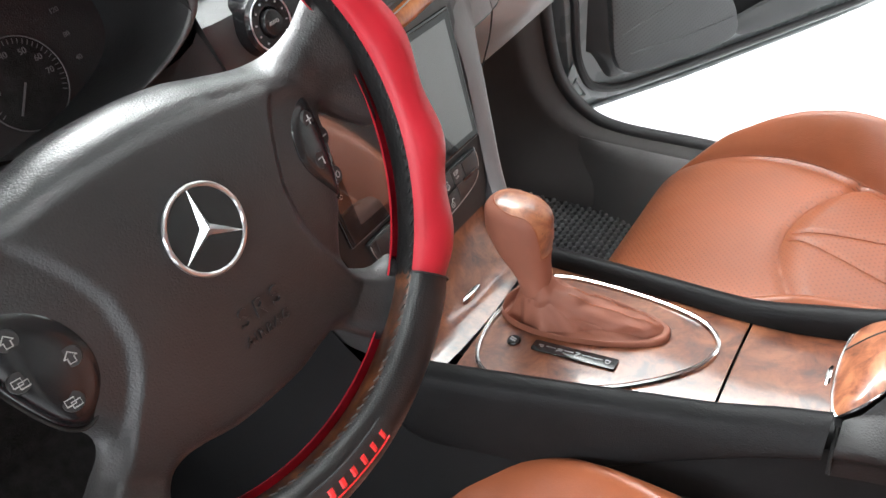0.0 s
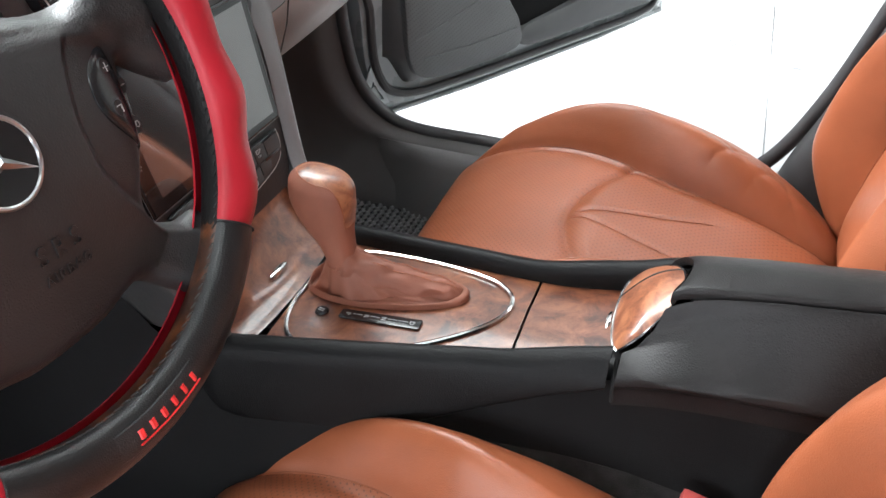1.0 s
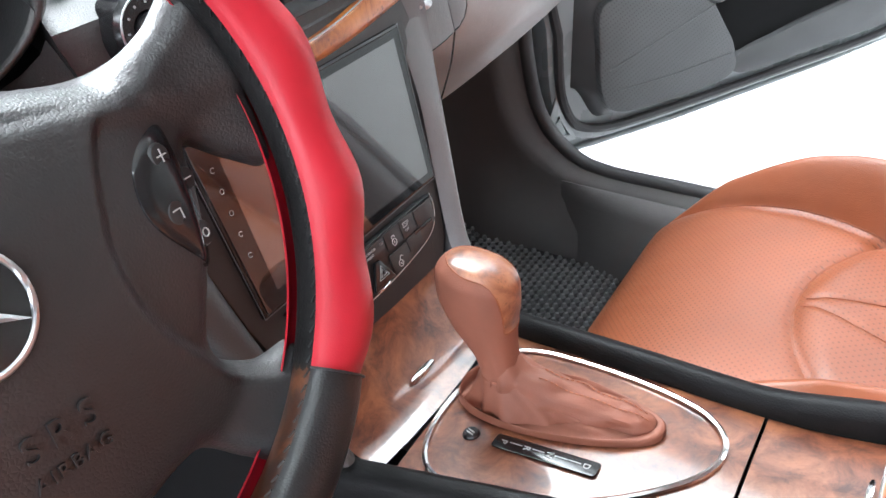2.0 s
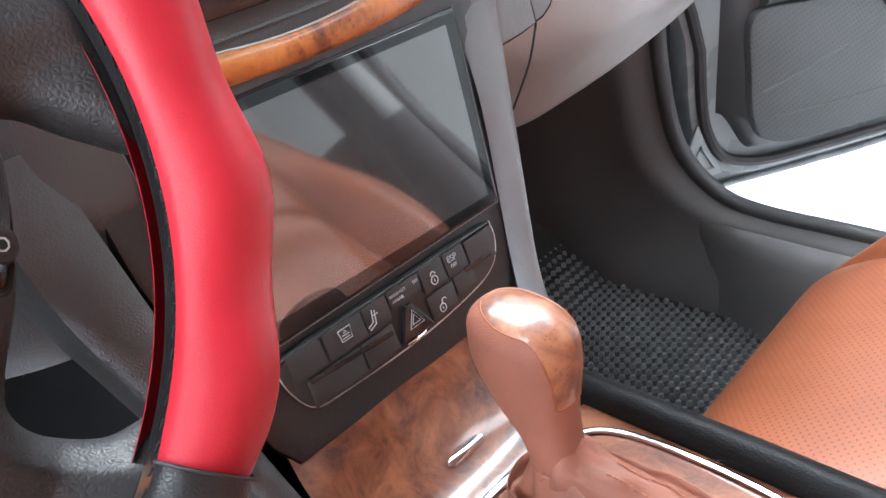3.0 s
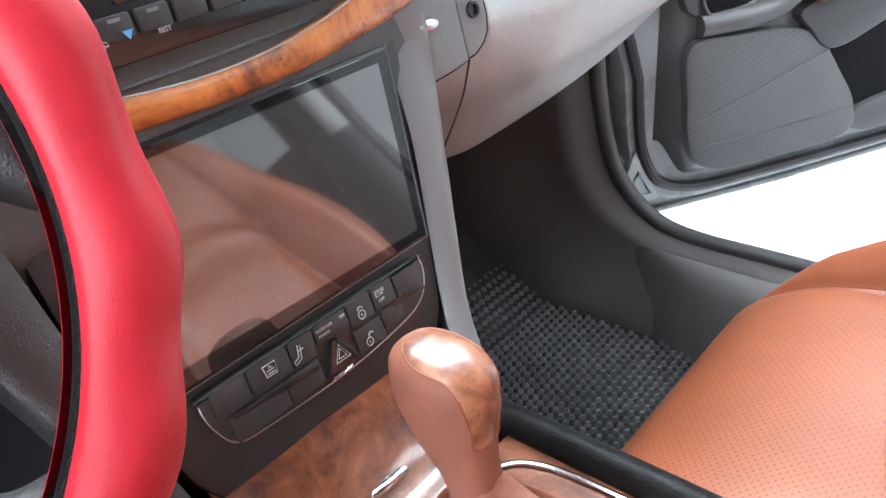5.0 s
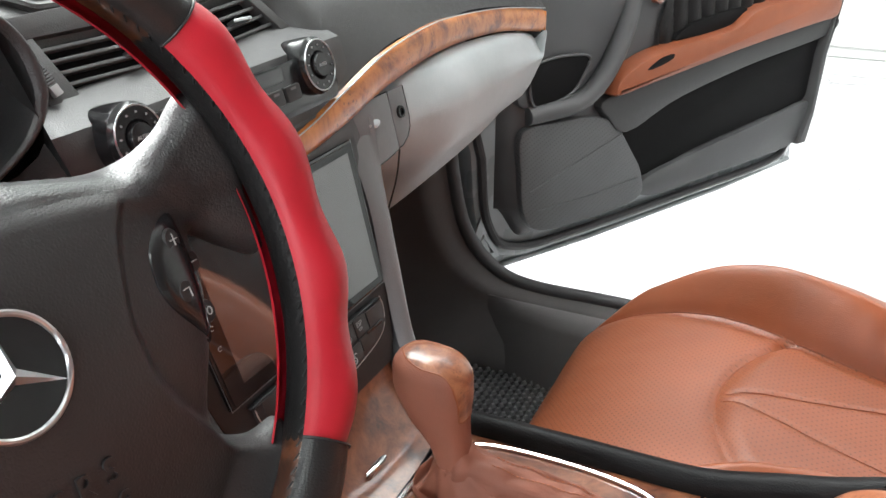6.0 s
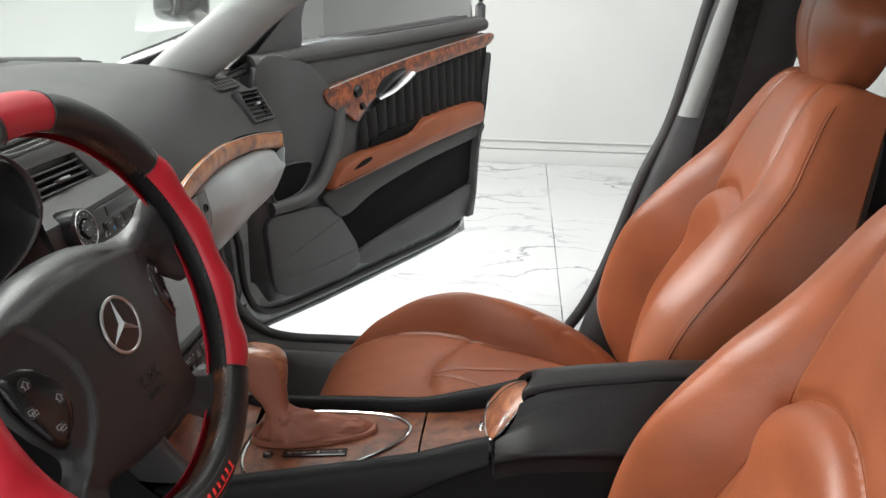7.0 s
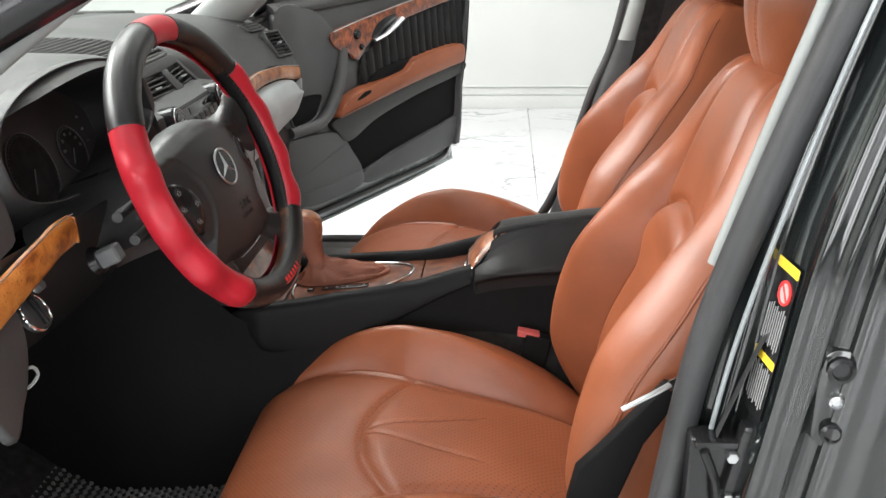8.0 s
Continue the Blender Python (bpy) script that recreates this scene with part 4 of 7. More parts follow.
def stack_side(s):
    """Grey curved side blade of the stack, with its outer return."""
    def fn(u, v):
        i = min(47, int(round(u * 47)))
        a, b = blade_in[i], blade_out[i]
        if v <= 0.55:
            p = a.lerp(b, v / 0.55)
            p = p + Vector((0.008 * math.sin(math.pi * v / 0.55) ** 0.8 * smooth(0.02, 0.45, u) - 0.006 * smooth(0.25, 0.0, u), 0, 0.002 * math.sin(math.pi * v / 0.55)))
        else:
            f = (v - 0.55) / 0.45
            p = b + Vector((-0.09 * f, 0.004 * math.sin(math.pi * f), -0.004 * f))
        return (p.x, s * p.y, p.z)
    return grid(fn, 48, 19)


blade_in = spline([(-0.396, 0.160, 0.880), (-0.368, 0.150, 0.80), (-0.346, 0.136, 0.73), (-0.322, 0.121, 0.665), (-0.288, 0.109, 0.612)], 48)
blade_out = spline([(-0.390, 0.204, 0.880), (-0.370, 0.190, 0.80), (-0.344, 0.166, 0.73), (-0.316, 0.143, 0.665), (-0.280, 0.128, 0.612)], 48)
for s in (1, -1):
    vf = stack_side(s)
    # Both blades are one grey; the driver's side has its shade put into colour.
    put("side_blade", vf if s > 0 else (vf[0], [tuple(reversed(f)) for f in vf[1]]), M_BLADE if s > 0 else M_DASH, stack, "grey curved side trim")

# climate panel and centre vents
climate = thing("climate_panel", (-0.41, -0.02, 0.93), "dark climate control panel with two round dials", "control panel")
CP = frame3((-0.4085, 0.012, 0.943), (0, 1, 0), (-0.25, 0, 0.968))


def fascia_fn(u, v):
    """Grey face between the vents and the screen; it turns away towards the cluster."""
    h = 0.046 - 0.231 * v
    arc = max(0.0, 1 - abs((0.968 * h - 0.042) / 0.071) ** 2.4) ** 0.5
    left = max(-0.262, -0.412 + 0.230 * arc)
    y = left + (0.178 - left) * u
    back = 0.075 * smooth(-0.165, -0.262, y) ** 1.3 + 0.050 * smooth(-0.10, -0.185, h) + 0.042 * max(0.0, (h - 0.020) / 0.026) ** 1.2
    return CP @ Vector((y, h, -0.004 - back))


put("fascia", flip_faces(grid(fascia_fn, 60, 30)), M_FASCIA, climate, "grey grained fascia round the controls")
put("panel", plate(rounded(0.285, 0.048, 0.012), 0.006, CP @ pose(0, -0.007, -0.002), 0.002), M_BLACK_GLOSS, climate)
for x in (-0.130, 0.109):
    D = CP @ pose(x, 0.005, -0.0035) @ Matrix.Diagonal((1, 1, 1.5, 1))
    dial = put("dial", lathe([(0, 0.0122), (0.0105, 0.0120), (0.0115, 0.0105), (0.0118, 0.0085), (0.0135, 0.0098), (0.0235, 0.0100), (0.0250, 0.0085), (0.0268, 0.0075), (0.0275, 0.0), (0.0275, -0.010)], D, 60), M_BLACK_GLOSS, climate, "round black climate dial")
    put("dial_ring", tube([D @ Vector((0.0235 * math.cos(radians(a)), 0.0235 * math.sin(radians(a)), 0.0102)) for a in range(0, 360, 12)], 0.0007, 6, True), M_SATIN, dial, "chrome dial ring")
    put("dial_mark", join(*[box((0, 0, 0), (0.0015, 0.0013, 0.0005), 0, D @ pose(0, 0, 0, 0, 0, a) @ pose(0.0185, 0, 0.0104)) for a in range(20, 380, 30)]), M_MID_MARK, dial)
    lettering("dial_text", "AUTO", 0.0044, D @ pose(0, 0, 0.0122), M_MID_MARK, dial)
put("display", plate(rounded(0.12, 0.014, 0.003), 0.003, CP @ pose(0, 0.0085, 0.002), 0.001), M_SCREEN, climate, "small dark display")
for k in range(6):
    put("key", plate(rounded(0.022, 0.014, 0.002, 3), 0.003, CP @ pose(-0.065 + 0.026 * k, -0.010, 0.004), 0.0008), M_BLACK, climate)
for k in (0, 1, 3, 4, 5):
    put("key_mark", box((0, 0, 0), (0.008, 0.0022, 0.0003), 0, CP @ pose(-0.065 + 0.026 * k, -0.006, 0.0072)), M_DIM_MARK, climate)
cm = CP @ pose(-0.0805, -0.0160, 0.0060) @ Matrix.Diagonal((0.68, 0.68, 1, 1))
line_mark("car_mark", [[(-0.010, -0.003), (0.010, -0.003), (0.009, 0.0), (0.005, 0.001), (0.002, 0.004), (-0.004, 0.004), (-0.007, 0.001), (-0.010, 0.0), (-0.010, -0.003)], ring(-0.006, -0.003, 0.0016, 8), ring(0.005, -0.003, 0.0016, 8)], cm, climate, 0.0004, M_MID_MARK)
lettering("key_text", "REST", 0.0042, CP @ pose(-0.036, -0.0185, 0.0078), M_MID_MARK, climate)
put("blue_mark", plate([(-0.0035, 0.0022), (0.0035, 0.0022), (0.0, -0.0032)], 0.0003, CP @ pose(-0.0592, -0.0150, 0.0074), 0), M_BLUE, climate, "small blue triangle")


def vent(m, w, h, slats, label):
    """A framed air vent: a near-black sheet as the throat's shade, separate slats and a small chrome tab."""
    v = thing("air_vent", m.translation, label, "air vent", group="dashboard vents")
    put("vent_frame", join(*[box((0, 0, 0), s, 0.0015, m @ Matrix.Translation(c)) for c, s in (((0, h / 2 + 0.003, 0.003), (w + 0.012, 0.006, 0.016)), ((0, -h / 2 - 0.003, 0.003), (w + 0.012, 0.006, 0.016)), ((w / 2 + 0.003, 0, 0.003), (0.006, h, 0.016)), ((-w / 2 - 0.003, 0, 0.003), (0.006, h, 0.016)))]), M_DASH, v)
    # Shallow vent: the depth's shade is put into this sheet's black.
    put("throat_shade", plate(rounded(w, h, 0.002, 2), 0.002, m @ pose(0, 0, -0.001), 0), M_SIDE, v)
    for i in range(slats):
        yy = -h / 2 + h * (i + 0.5) / slats
        put("slat", box((0, 0, 0), (w, 0.0022, 0.008), 0.0008, m @ pose(0, yy, 0.0065, 12, 0, 0)), M_BLACK, v)
    put("vent_tab", box((0, 0, 0), (0.016, 0.005, 0.010), 0.0015, m @ pose(0.004, 0, 0.011)), M_SATIN, v, "silver vent tab")
    return v


VF = frame3((-0.465, 0, 0.99), (0, 1, 0), (-0.5, 0, 0.866))
VENT_1 = ((-0.124, 0.0285), (0.0237, 0.0250), (0.046, -0.033), (-0.110, -0.0275))
VENT_2 = ((0.050, 0.0255), (0.113, 0.0285), (0.153, -0.0285), (0.084, -0.033))


def slanted_vent(corners, slats, tab, label):
    """A vent let into the sloping bezel: near-black sheet as the throat's shade, slats between its slanting sides,
    silver tab.
    """
    ul, ur, lr, ll = (Vector((x, y, 0)) for x, y in corners)
    mid = (ul + ur + lr + ll) / 4
    v = thing("air_vent", VF @ mid, label, "air vent", group="dashboard vents")
    put("throat_shade", plate([(p.x + 0.05 * (p.x - mid.x), p.y + 0.05 * (p.y - mid.y)) for p in (ll, lr, ur, ul)], 0.001, VF @ pose(0, 0, -0.013), 0), M_SIDE, v, "near-black sheet for the shade in the vent")
    for i in range(1, slats + 1):
        a, b = ul.lerp(ll, i / (slats + 1)), ur.lerp(lr, i / (slats + 1))
        put("slat", plate([(a.x, a.y - 0.0014), (b.x, b.y - 0.0014), (b.x, b.y + 0.0014), (a.x, a.y + 0.0014)], 0.007, VF @ pose(0, 0, -0.010), 0.0005), M_DOOR, v)
    put("vent_tab", box((0, 0, 0), (0.026, 0.0035, 0.010), 0.0015, VF @ pose(tab[0], tab[1], 0.0, 0, 0, -2)), M_SATIN, v, "silver vent tab")
    return v


slanted_vent(VENT_1, 5, (-0.038, 0.0), "dark slatted driver-side centre vent in a grey bezel")
slanted_vent(VENT_2, 5, (0.094, 0.0), "dark slatted passenger-side centre vent in a grey bezel")
BEZEL = ([(-0.150, 0.046), (-0.134, 0.0285), (-0.124, 0.0285), (0.0237, 0.0250), (0.050, 0.0255), (0.113, 0.0285), (0.126, 0.0300), (0.118, 0.046)],
         [(-0.140, -0.046), (0.172, -0.046), (0.168, -0.0285), (0.153, -0.0285), (0.084, -0.033), (0.046, -0.033), (-0.110, -0.0275), (-0.140, -0.0275)],
         [(-0.155, 0.046), (-0.158, -0.020), (-0.140, -0.046), (-0.1275, -0.0275), (-0.110, -0.0275), (-0.124, 0.0285), (-0.134, 0.0285)],
         [(0.0237, 0.0250), (0.046, -0.033), (0.084, -0.033), (0.050, 0.0255)],
         [(0.113, 0.0285), (0.153, -0.0285), (0.168, -0.0285), (0.126, 0.0300)])
put("vent_bezel", join(*[plate(p, 0.012, VF @ pose(0, 0, -0.012), 0.0008) for p in BEZEL]), M_FASCIA, climate, "grey grained bezel round the centre vents")
vent(frame3((-0.427, 0.676, 0.966), (0.12, 1, -0.06), (-0.55, 0, 0.83)), 0.090, 0.062, 6, "dark slatted side air vent at the dash end")
TW = VF @ pose(-0.1395, -0.002, -0.002, 0, 0, 12)
thumb = thing("vent_thumbwheel", TW.translation, "small ridged black thumbwheel beside the centre vents", "thumbwheel")
put("bezel", plate(rounded(0.016, 0.042, 0.0075), 0.004, TW, 0.001), M_BLACK, thumb)
put("ridged_drum", join(*[tube([TW @ Vector((x, 0.014 * math.cos(radians(a)), 0.000 + 0.011 * math.sin(radians(a)))) for x in (-0.005, 0.005)], 0.0011, 5) for a in range(20, 165, 9)]), M_DOOR, thumb)
put("pointer", box((0, 0, 0), (0.008, 0.008, 0.004), 0.001, TW @ pose(0.001, -0.011, 0.009)), M_MID_MARK, thumb, "pale grey pointer")
# defroster grille along the top of the dash, behind the cluster
grille = thing("defroster_grille", (-0.63, 0.02, 1.05), "dark slatted grille along the top of the dash", "air vent")

G_EDGE = spline([(-0.706, -0.030, 0), (-0.690, 0.020, 0), (-0.650, 0.058, 0), (-0.590, 0.092, 0), (-0.545, 0.113, 0), (-0.515, 0.116, 0), (-0.499, 0.106, 0), (-0.497, 0.0, 0), (-0.497, -0.085, 0), (-0.505, -0.108, 0),
                 (-0.550, -0.140, 0), (-0.600, -0.163, 0), (-0.632, -0.163, 0), (-0.665, -0.130, 0), (-0.692, -0.080, 0)], 110, True)


def dash_height(x, y):
    """Height of the dash pad at (x, y)."""
    u, prev = (y + 0.76) / 1.495, None
    for i in range(60):
        p = dash_top(u, i / 59)
        if prev is not None and prev.x <= x <= p.x:
            return prev.z + (p.z - prev.z) * (x - prev.x) / max(1e-9, p.x - prev.x)
        prev = p
    return prev.z


def chord(x):
    """The span of the oval across the car at x."""
    ys = []
    for a, b in zip(G_EDGE, G_EDGE[1:] + G_EDGE[:1]):
        if (a.x <= x) != (b.x <= x):
            ys.append(a.y + (b.y - a.y) * (x - a.x) / (b.x - a.x))
    return min(ys), max(ys)


def g_bed(u, v):
    x = -0.703 + 0.204 * u
    lo, hi = chord(x)
    y = lo + (hi - lo) * v
    return (x, y, dash_height(x, y) + 0.0018)


# The pad is closed here; a dark sheet gives the gaps their shade.
put("grille_shade", grid(g_bed, 30, 14), M_CARPET, grille, "dark sheet for the shade between the slats")
put("grille_rim", tube([(p.x, p.y, dash_height(p.x, p.y) + 0.0035) for p in G_EDGE], 0.0042, 8, True), M_DASH, grille, "grey grille rim")
for i in range(17):
    x = -0.697 + 0.0122 * i
    lo, hi = chord(x)
    pts = [(x, lo + (hi - lo) * k / 8, dash_height(x, lo + (hi - lo) * k / 8) + 0.0042) for k in range(9)]
    put("slat", tube(pts, 0.0030, 6, flat=1.3), M_FASCIA, grille)
put("demist_slot", tube(spline([(-0.835, -0.42, 1.0835), (-0.86, -0.15, 1.0805), (-0.86, 0.15, 1.0795), (-0.815, 0.46, 1.071)], 40), 0.005, 8, flat=0.35), M_CARPET, grille, "thin dark demister slot along the windscreen")
tweeter = thing("tweeter_grille", (-0.47, 0.63, 1.01), "small dark perforated tweeter cover on the dash", "speaker")
TM = frame3((-0.480, 0.656, 1.0130), (0.10, 1, -0.03), (-0.90, 0, 0.42))
put("cover", plate(rounded(0.100, 0.040, 0.008), 0.003, TM, 0.001), M_DASH, tweeter)
for i in range(6):
    for j in range(3):
        put("hole", lathe([(0, 0.0004), (0.0045, 0.0004), (0.005, 0)], TM @ pose(-0.038 + 0.015 * i + 0.004 * j, -0.011 + 0.011 * j, 0.003), 8), M_CARPET, tweeter)

# instrument cluster and its hood
cluster = thing("instrument_cluster", (-0.47, -0.365, 0.98), "dark instrument cluster with round dials under a deep hood", "gauge")
CL = frame3((-0.478, -0.375, 0.985), (0, 1, 0), (-0.34, 0, 0.94))
CF = CL @ pose(-0.018, 0, -0.048)
put("face", plate(rounded(0.43, 0.17, 0.06, 10), 0.004, CF @ pose(0, 0, -0.006), 0.001), M_DASH, cluster, "black cluster face")
for gx, gr, nums in ((0.112, 0.037, (("40", 100), ("50", 62), ("60", 32), ("70", 2), ("30", 138), ("20", 175))), (-0.010, 0.056, ()), (-0.130, 0.037, ())):
    G = CF @ pose(gx, -0.026, 0.0)
    gauge = put("gauge", lathe([(0, 0.0005), (gr - 0.001, 0.0005), (gr, 0.0)], G, 48), M_CARPET, cluster, "round black gauge")
    put("gauge_ring", tube([G @ Vector((gr * math.cos(radians(a)), gr * math.sin(radians(a)), 0.001)) for a in range(0, 360, 8)], 0.0006, 6, True), M_DIM_MARK, gauge)
    put("gauge_ticks", join(*[box((0, 0, 0), (0.004, 0.0007, 0.0003), 0, G @ pose(0, 0, 0, 0, 0, a) @ pose(gr - 0.004, 0, 0.0012)) for a in range(-30, 215, 7)]), M_DIM_MARK, gauge)
    for tx, a in nums:
        lettering("gauge_number", tx, 0.007, G @ pose((gr - 0.012) * math.cos(radians(a)), (gr - 0.012) * math.sin(radians(a)), 0.0012), M_DIM_MARK, gauge)
    put("needle", box((0, 0, 0), (gr * 0.72, 0.0014, 0.001), 0, G @ pose(0, 0, 0.002, 0, 0, 232) @ pose(gr * 0.34, 0, 0)), M_DIM_MARK, gauge)
for i, tx in enumerate(("120", "80", "40")):
    lettering("gauge_number", tx, 0.006, CF @ pose(0.166, 0.014 - 0.020 * i, 0.001), M_DIM_MARK, cluster)
put("trip_knob", tube([CF @ Vector((0.150, -0.058, 0.0)), CF @ Vector((0.158, -0.056, 0.022))], 0.0032, 12), M_SATIN, cluster, "slim silver trip knob")


def hood_ring(a, r):
    """An arch round the cluster: flat below, round above."""
    return (-0.400 + 0.212 * r * math.cos(a), (0.084 if math.sin(a) > 0 else 0.070) * r * math.copysign(abs(math.sin(a)) ** 0.8, math.sin(a)))


def hood_fn(u, v):
    a = radians(-72 + 324 * u)
    r = curve_at([(0, 1.0), (0.7, 1.04), (0.8, 1.07), (0.9, 1.11), (1.0, 1.20)], v)
    y, h = hood_ring(a, r)
    depth = curve_at([(0, -0.046), (0.7, 0.060), (0.8, 0.066), (0.9, 0.058), (1.0, 0.0)], v)
    return CL @ Vector((y + 0.375, h, depth * (1 + 0.15 * max(0.0, math.sin(a))) - 0.004 - 0.03 * max(0, -math.sin(a)) * v))


put("hood", grid(lambda u, v: hood_fn(u, 0.72 + 0.28 * v), 90, 18), M_DASH, cluster, "dark grey cluster hood")
put("hood_lining", grid(lambda u, v: hood_fn(u, 0.72 * v), 90, 12), M_BLACK, cluster, "matt black hood lining")

# lower dash on the driver's side
put("knee_panel", grid(lambda u, v: (-0.395 - 0.02 * u - 0.20 * v ** 1.5, -0.76 + 0.60 * u, 0.935 - 0.05 * u - 0.27 * v), 30, 14), M_BLACK, dash, "black lower dash panel")
LK = frame3((-0.414, -0.645, 0.833), (0, 1, 0), (-0.5, 0, 0.87))
knob = put("light_switch", lathe([(0, 0.010), (0.018, 0.009), (0.022, 0.006), (0.024, 0)], LK, 32), M_BLACK, dash, "round black light switch")
put("switch_ring", tube([LK @ Vector((0.0235 * math.cos(radians(a)), 0.0235 * math.sin(radians(a)), 0.007)) for a in range(0, 360, 12)], 0.0018, 6, True), M_CHROME, knob, "chrome ring")
put("switch_grip", box((0, 0, 0), (0.007, 0.036, 0.008), 0.003, LK @ pose(0, 0, 0.012)), M_BLACK_GLOSS, knob)
put("side_cover", plate([(p.x, p.y) for p in spline([(-0.060, 0.075, 0), (0.020, 0.062, 0), (0.048, 0.020, 0), (0.050, -0.015, 0), (0.030, -0.050, 0), (-0.010, -0.085, 0), (-0.060, -0.100, 0)], 60, True)], 0.012, frame3((-0.414, -0.738, 0.850), (0, 1, 0), (-0.3, 0, 0.95)), 0.006, 4), M_DASH, dash, "grey rounded lower end cover of the dash")
put("dimmer_knob", lathe([(0, 0.012), (0.006, 0.011), (0.008, 0)], LK @ pose(0.036, 0.022, 0.002), 20), M_SATIN, dash, "small silver knob")

# ---------------------------------------------------------------- centre console
console = thing("center_console", (-0.05, 0.0, 0.25), "black centre console with burl wood panels and chrome trim", "console")


def panel_z(x):
    return 0.629 + 0.124 * x


def half_width(x):
    return lin([(-0.36, 0.116), (-0.26, 0.104), (-0.12, 0.085), (0.0, 0.068), (0.12, 0.062)], x)


def slab(x0, x1, lift, thick, inset=0.0, n=24, z=panel_z):
    """A wood panel between two seams, slightly crowned across."""
    def top(u, v):
        x = x0 + (x1 - x0) * u
        w = half_width(x) - inset
        y = (2 * v - 1) * w
        return (x, y, z(x) + lift - 0.004 * (y / w) ** 2)
    a = grid(top, n, 17)
    def low(u, v):
        p = top(u, v)
        return (p[0], p[1], p[2] - thick)
    b = grid(low, n, 17)
    return join((a[0], [tuple(reversed(f)) for f in a[1]]), b,
                grid(lambda u, v: (top if v > 0.5 else low)(u, 0), n, 2), grid(lambda u, v: (top if v < 0.5 else low)(u, 1), n, 2),
                grid(lambda u, v: (top if v < 0.5 else low)(0, u), 17, 2), grid(lambda u, v: (top if v > 0.5 else low)(1, u), 17, 2))


put("shifter_panel", slab(-0.254, -0.0015, 0.0, 0.006), M_WOOD_CONSOLE, console, "glossy burl wood panel round the gear lever")


def cubby_z(x):
    return panel_z(x) + 0.28 * max(0, x - 0.03) ** 1.4


put("cubby_cover", slab(0.0015, 0.10, 0.0, 0.006, z=cubby_z), M_WOOD_CONSOLE, console, "glossy burl wood cubby cover")
put("cubby_handle", lathe([(0, 0.004), (0.005, 0.0035), (0.009, 0.0)], frame3((0.083, 0.006, 0.642), (1, 0, 0.2), (0, 1, 0)) @ Matrix.Diagonal((0.45, 2.0, 1, 1)), 20), M_CHROME, console, "small chrome pull")
# dark bed below the panels
put("bed", extrude_profile([(-0.075, 0.35), (-0.070, 0.588), (0.070, 0.588), (0.075, 0.35)], -0.30, 0.10, "x"), M_BLACK, console)


def oval(k=1.0, n=72):
    """The chrome outline round the gear lever."""
    pts = [(-0.246, -0.055), (-0.226, -0.088), (-0.185, -0.094), (-0.10, -0.073), (-0.035, -0.027), (-0.019, 0.014), (-0.04, 0.048),
           (-0.085, 0.068), (-0.15, 0.081), (-0.21, 0.083), (-0.238, 0.062), (-0.250, 0.0)]
    cx, cy = -0.14, -0.003
    return [(cx + (p.x - cx) * k, cy + (p.y - cy) * k) for p in spline([(x, y, 0) for x, y in pts], n, True)]


put("chrome_surround", tube([(x, y, panel_z(x) + 0.0015 - 0.004 * (y / half_width(x)) ** 2) for x, y in oval()], 0.0030, 8, True, flat=0.9), M_CHROME, console, "chrome ring round the gear lever")


def rail(s):
    """Soft padded rail beside the wood, with a tall smooth outer face."""
    section = spline([(0.001, -0.020, 0), (0.000, 0.002, 0), (0.005, 0.0105, 0), (0.013, 0.0115, 0), (0.024, 0.004, 0), (0.030, -0.016, 0), (0.0335, -0.042, 0), (0.031, -0.052, 0), (0.020, -0.054, 0)], 26)
    def fn(u, v):
        x = -0.345 + (0.441 if s < 0 else 0.495) * u
        z = panel_z(x) + 0.003 + 0.016 * smooth(-0.02, 0.10, x) + 0.012 * smooth(0.08, 0.15, x)
        q = section[int(round(v * 25))]
        tall = 1.0 if q.y > 0 else 1.0 + 0.35 * smooth(-0.1, 0.1, x)
        if s < 0 and q.y < 0:
            low = curve_at([(-0.345, 0.556), (-0.29, 0.520), (-0.20, 0.502), (-0.12, 0.528), (-0.059, 0.560), (-0.016, 0.583), (0.048, 0.618), (0.105, 0.644)], x)
            tall = (z - low) / 0.054
        close = smooth(-0.345, -0.285, x) if s < 0 else 1.0
        return (x, s * (half_width(x) + q.x * (0.35 + 0.65 * close)), z + q.y * tall * (0.3 + 0.7 * close))
    return grid(fn, 60, 26)


for s in (1, -1):
    vf = rail(s)
    put("rail", vf if s > 0 else (vf[0], [tuple(reversed(f)) for f in vf[1]]), M_RAIL, console, "padded black console edge")


def flank(s):
    """Side wall that runs down from the rail to the carpet."""
    def fn(u, v):
        x = -0.80 + 1.30 * u
        zt = curve_at([(-0.80, 0.78), (-0.50, 0.78), (-0.42, 0.70), (-0.36, 0.612), (-0.32, 0.580), (-0.28, 0.570), (0.0, 0.606), (0.05, 0.630), (0.12, 0.650), (0.3, 0.68), (0.5, 0.69)], x)
        yt = curve_at([(-0.80, 0.165), (-0.45, 0.150), (-0.36, 0.135), (-0.26, 0.129), (-0.12, 0.111), (0.0, 0.094), (0.12, 0.084), (0.5, 0.084)], x)
        z = zt + (0.25 - zt) * v
        return (x, s * (yt + 0.022 * smooth(0.05, 0.6, v) + 0.035 * v), z)
    return grid(fn, 60, 16)


for s in (1, -1):
    vf = flank(s)
    put("side_panel", vf if s < 0 else (vf[0], [tuple(reversed(f)) for f in vf[1]]), M_SIDE, console, "black textured console side")

# armrest box and lid
LID_Z = [(0.09, 0.708), (0.144, 0.731), (0.206, 0.743), (0.28, 0.753), (0.34, 0.760), (0.52, 0.770)]


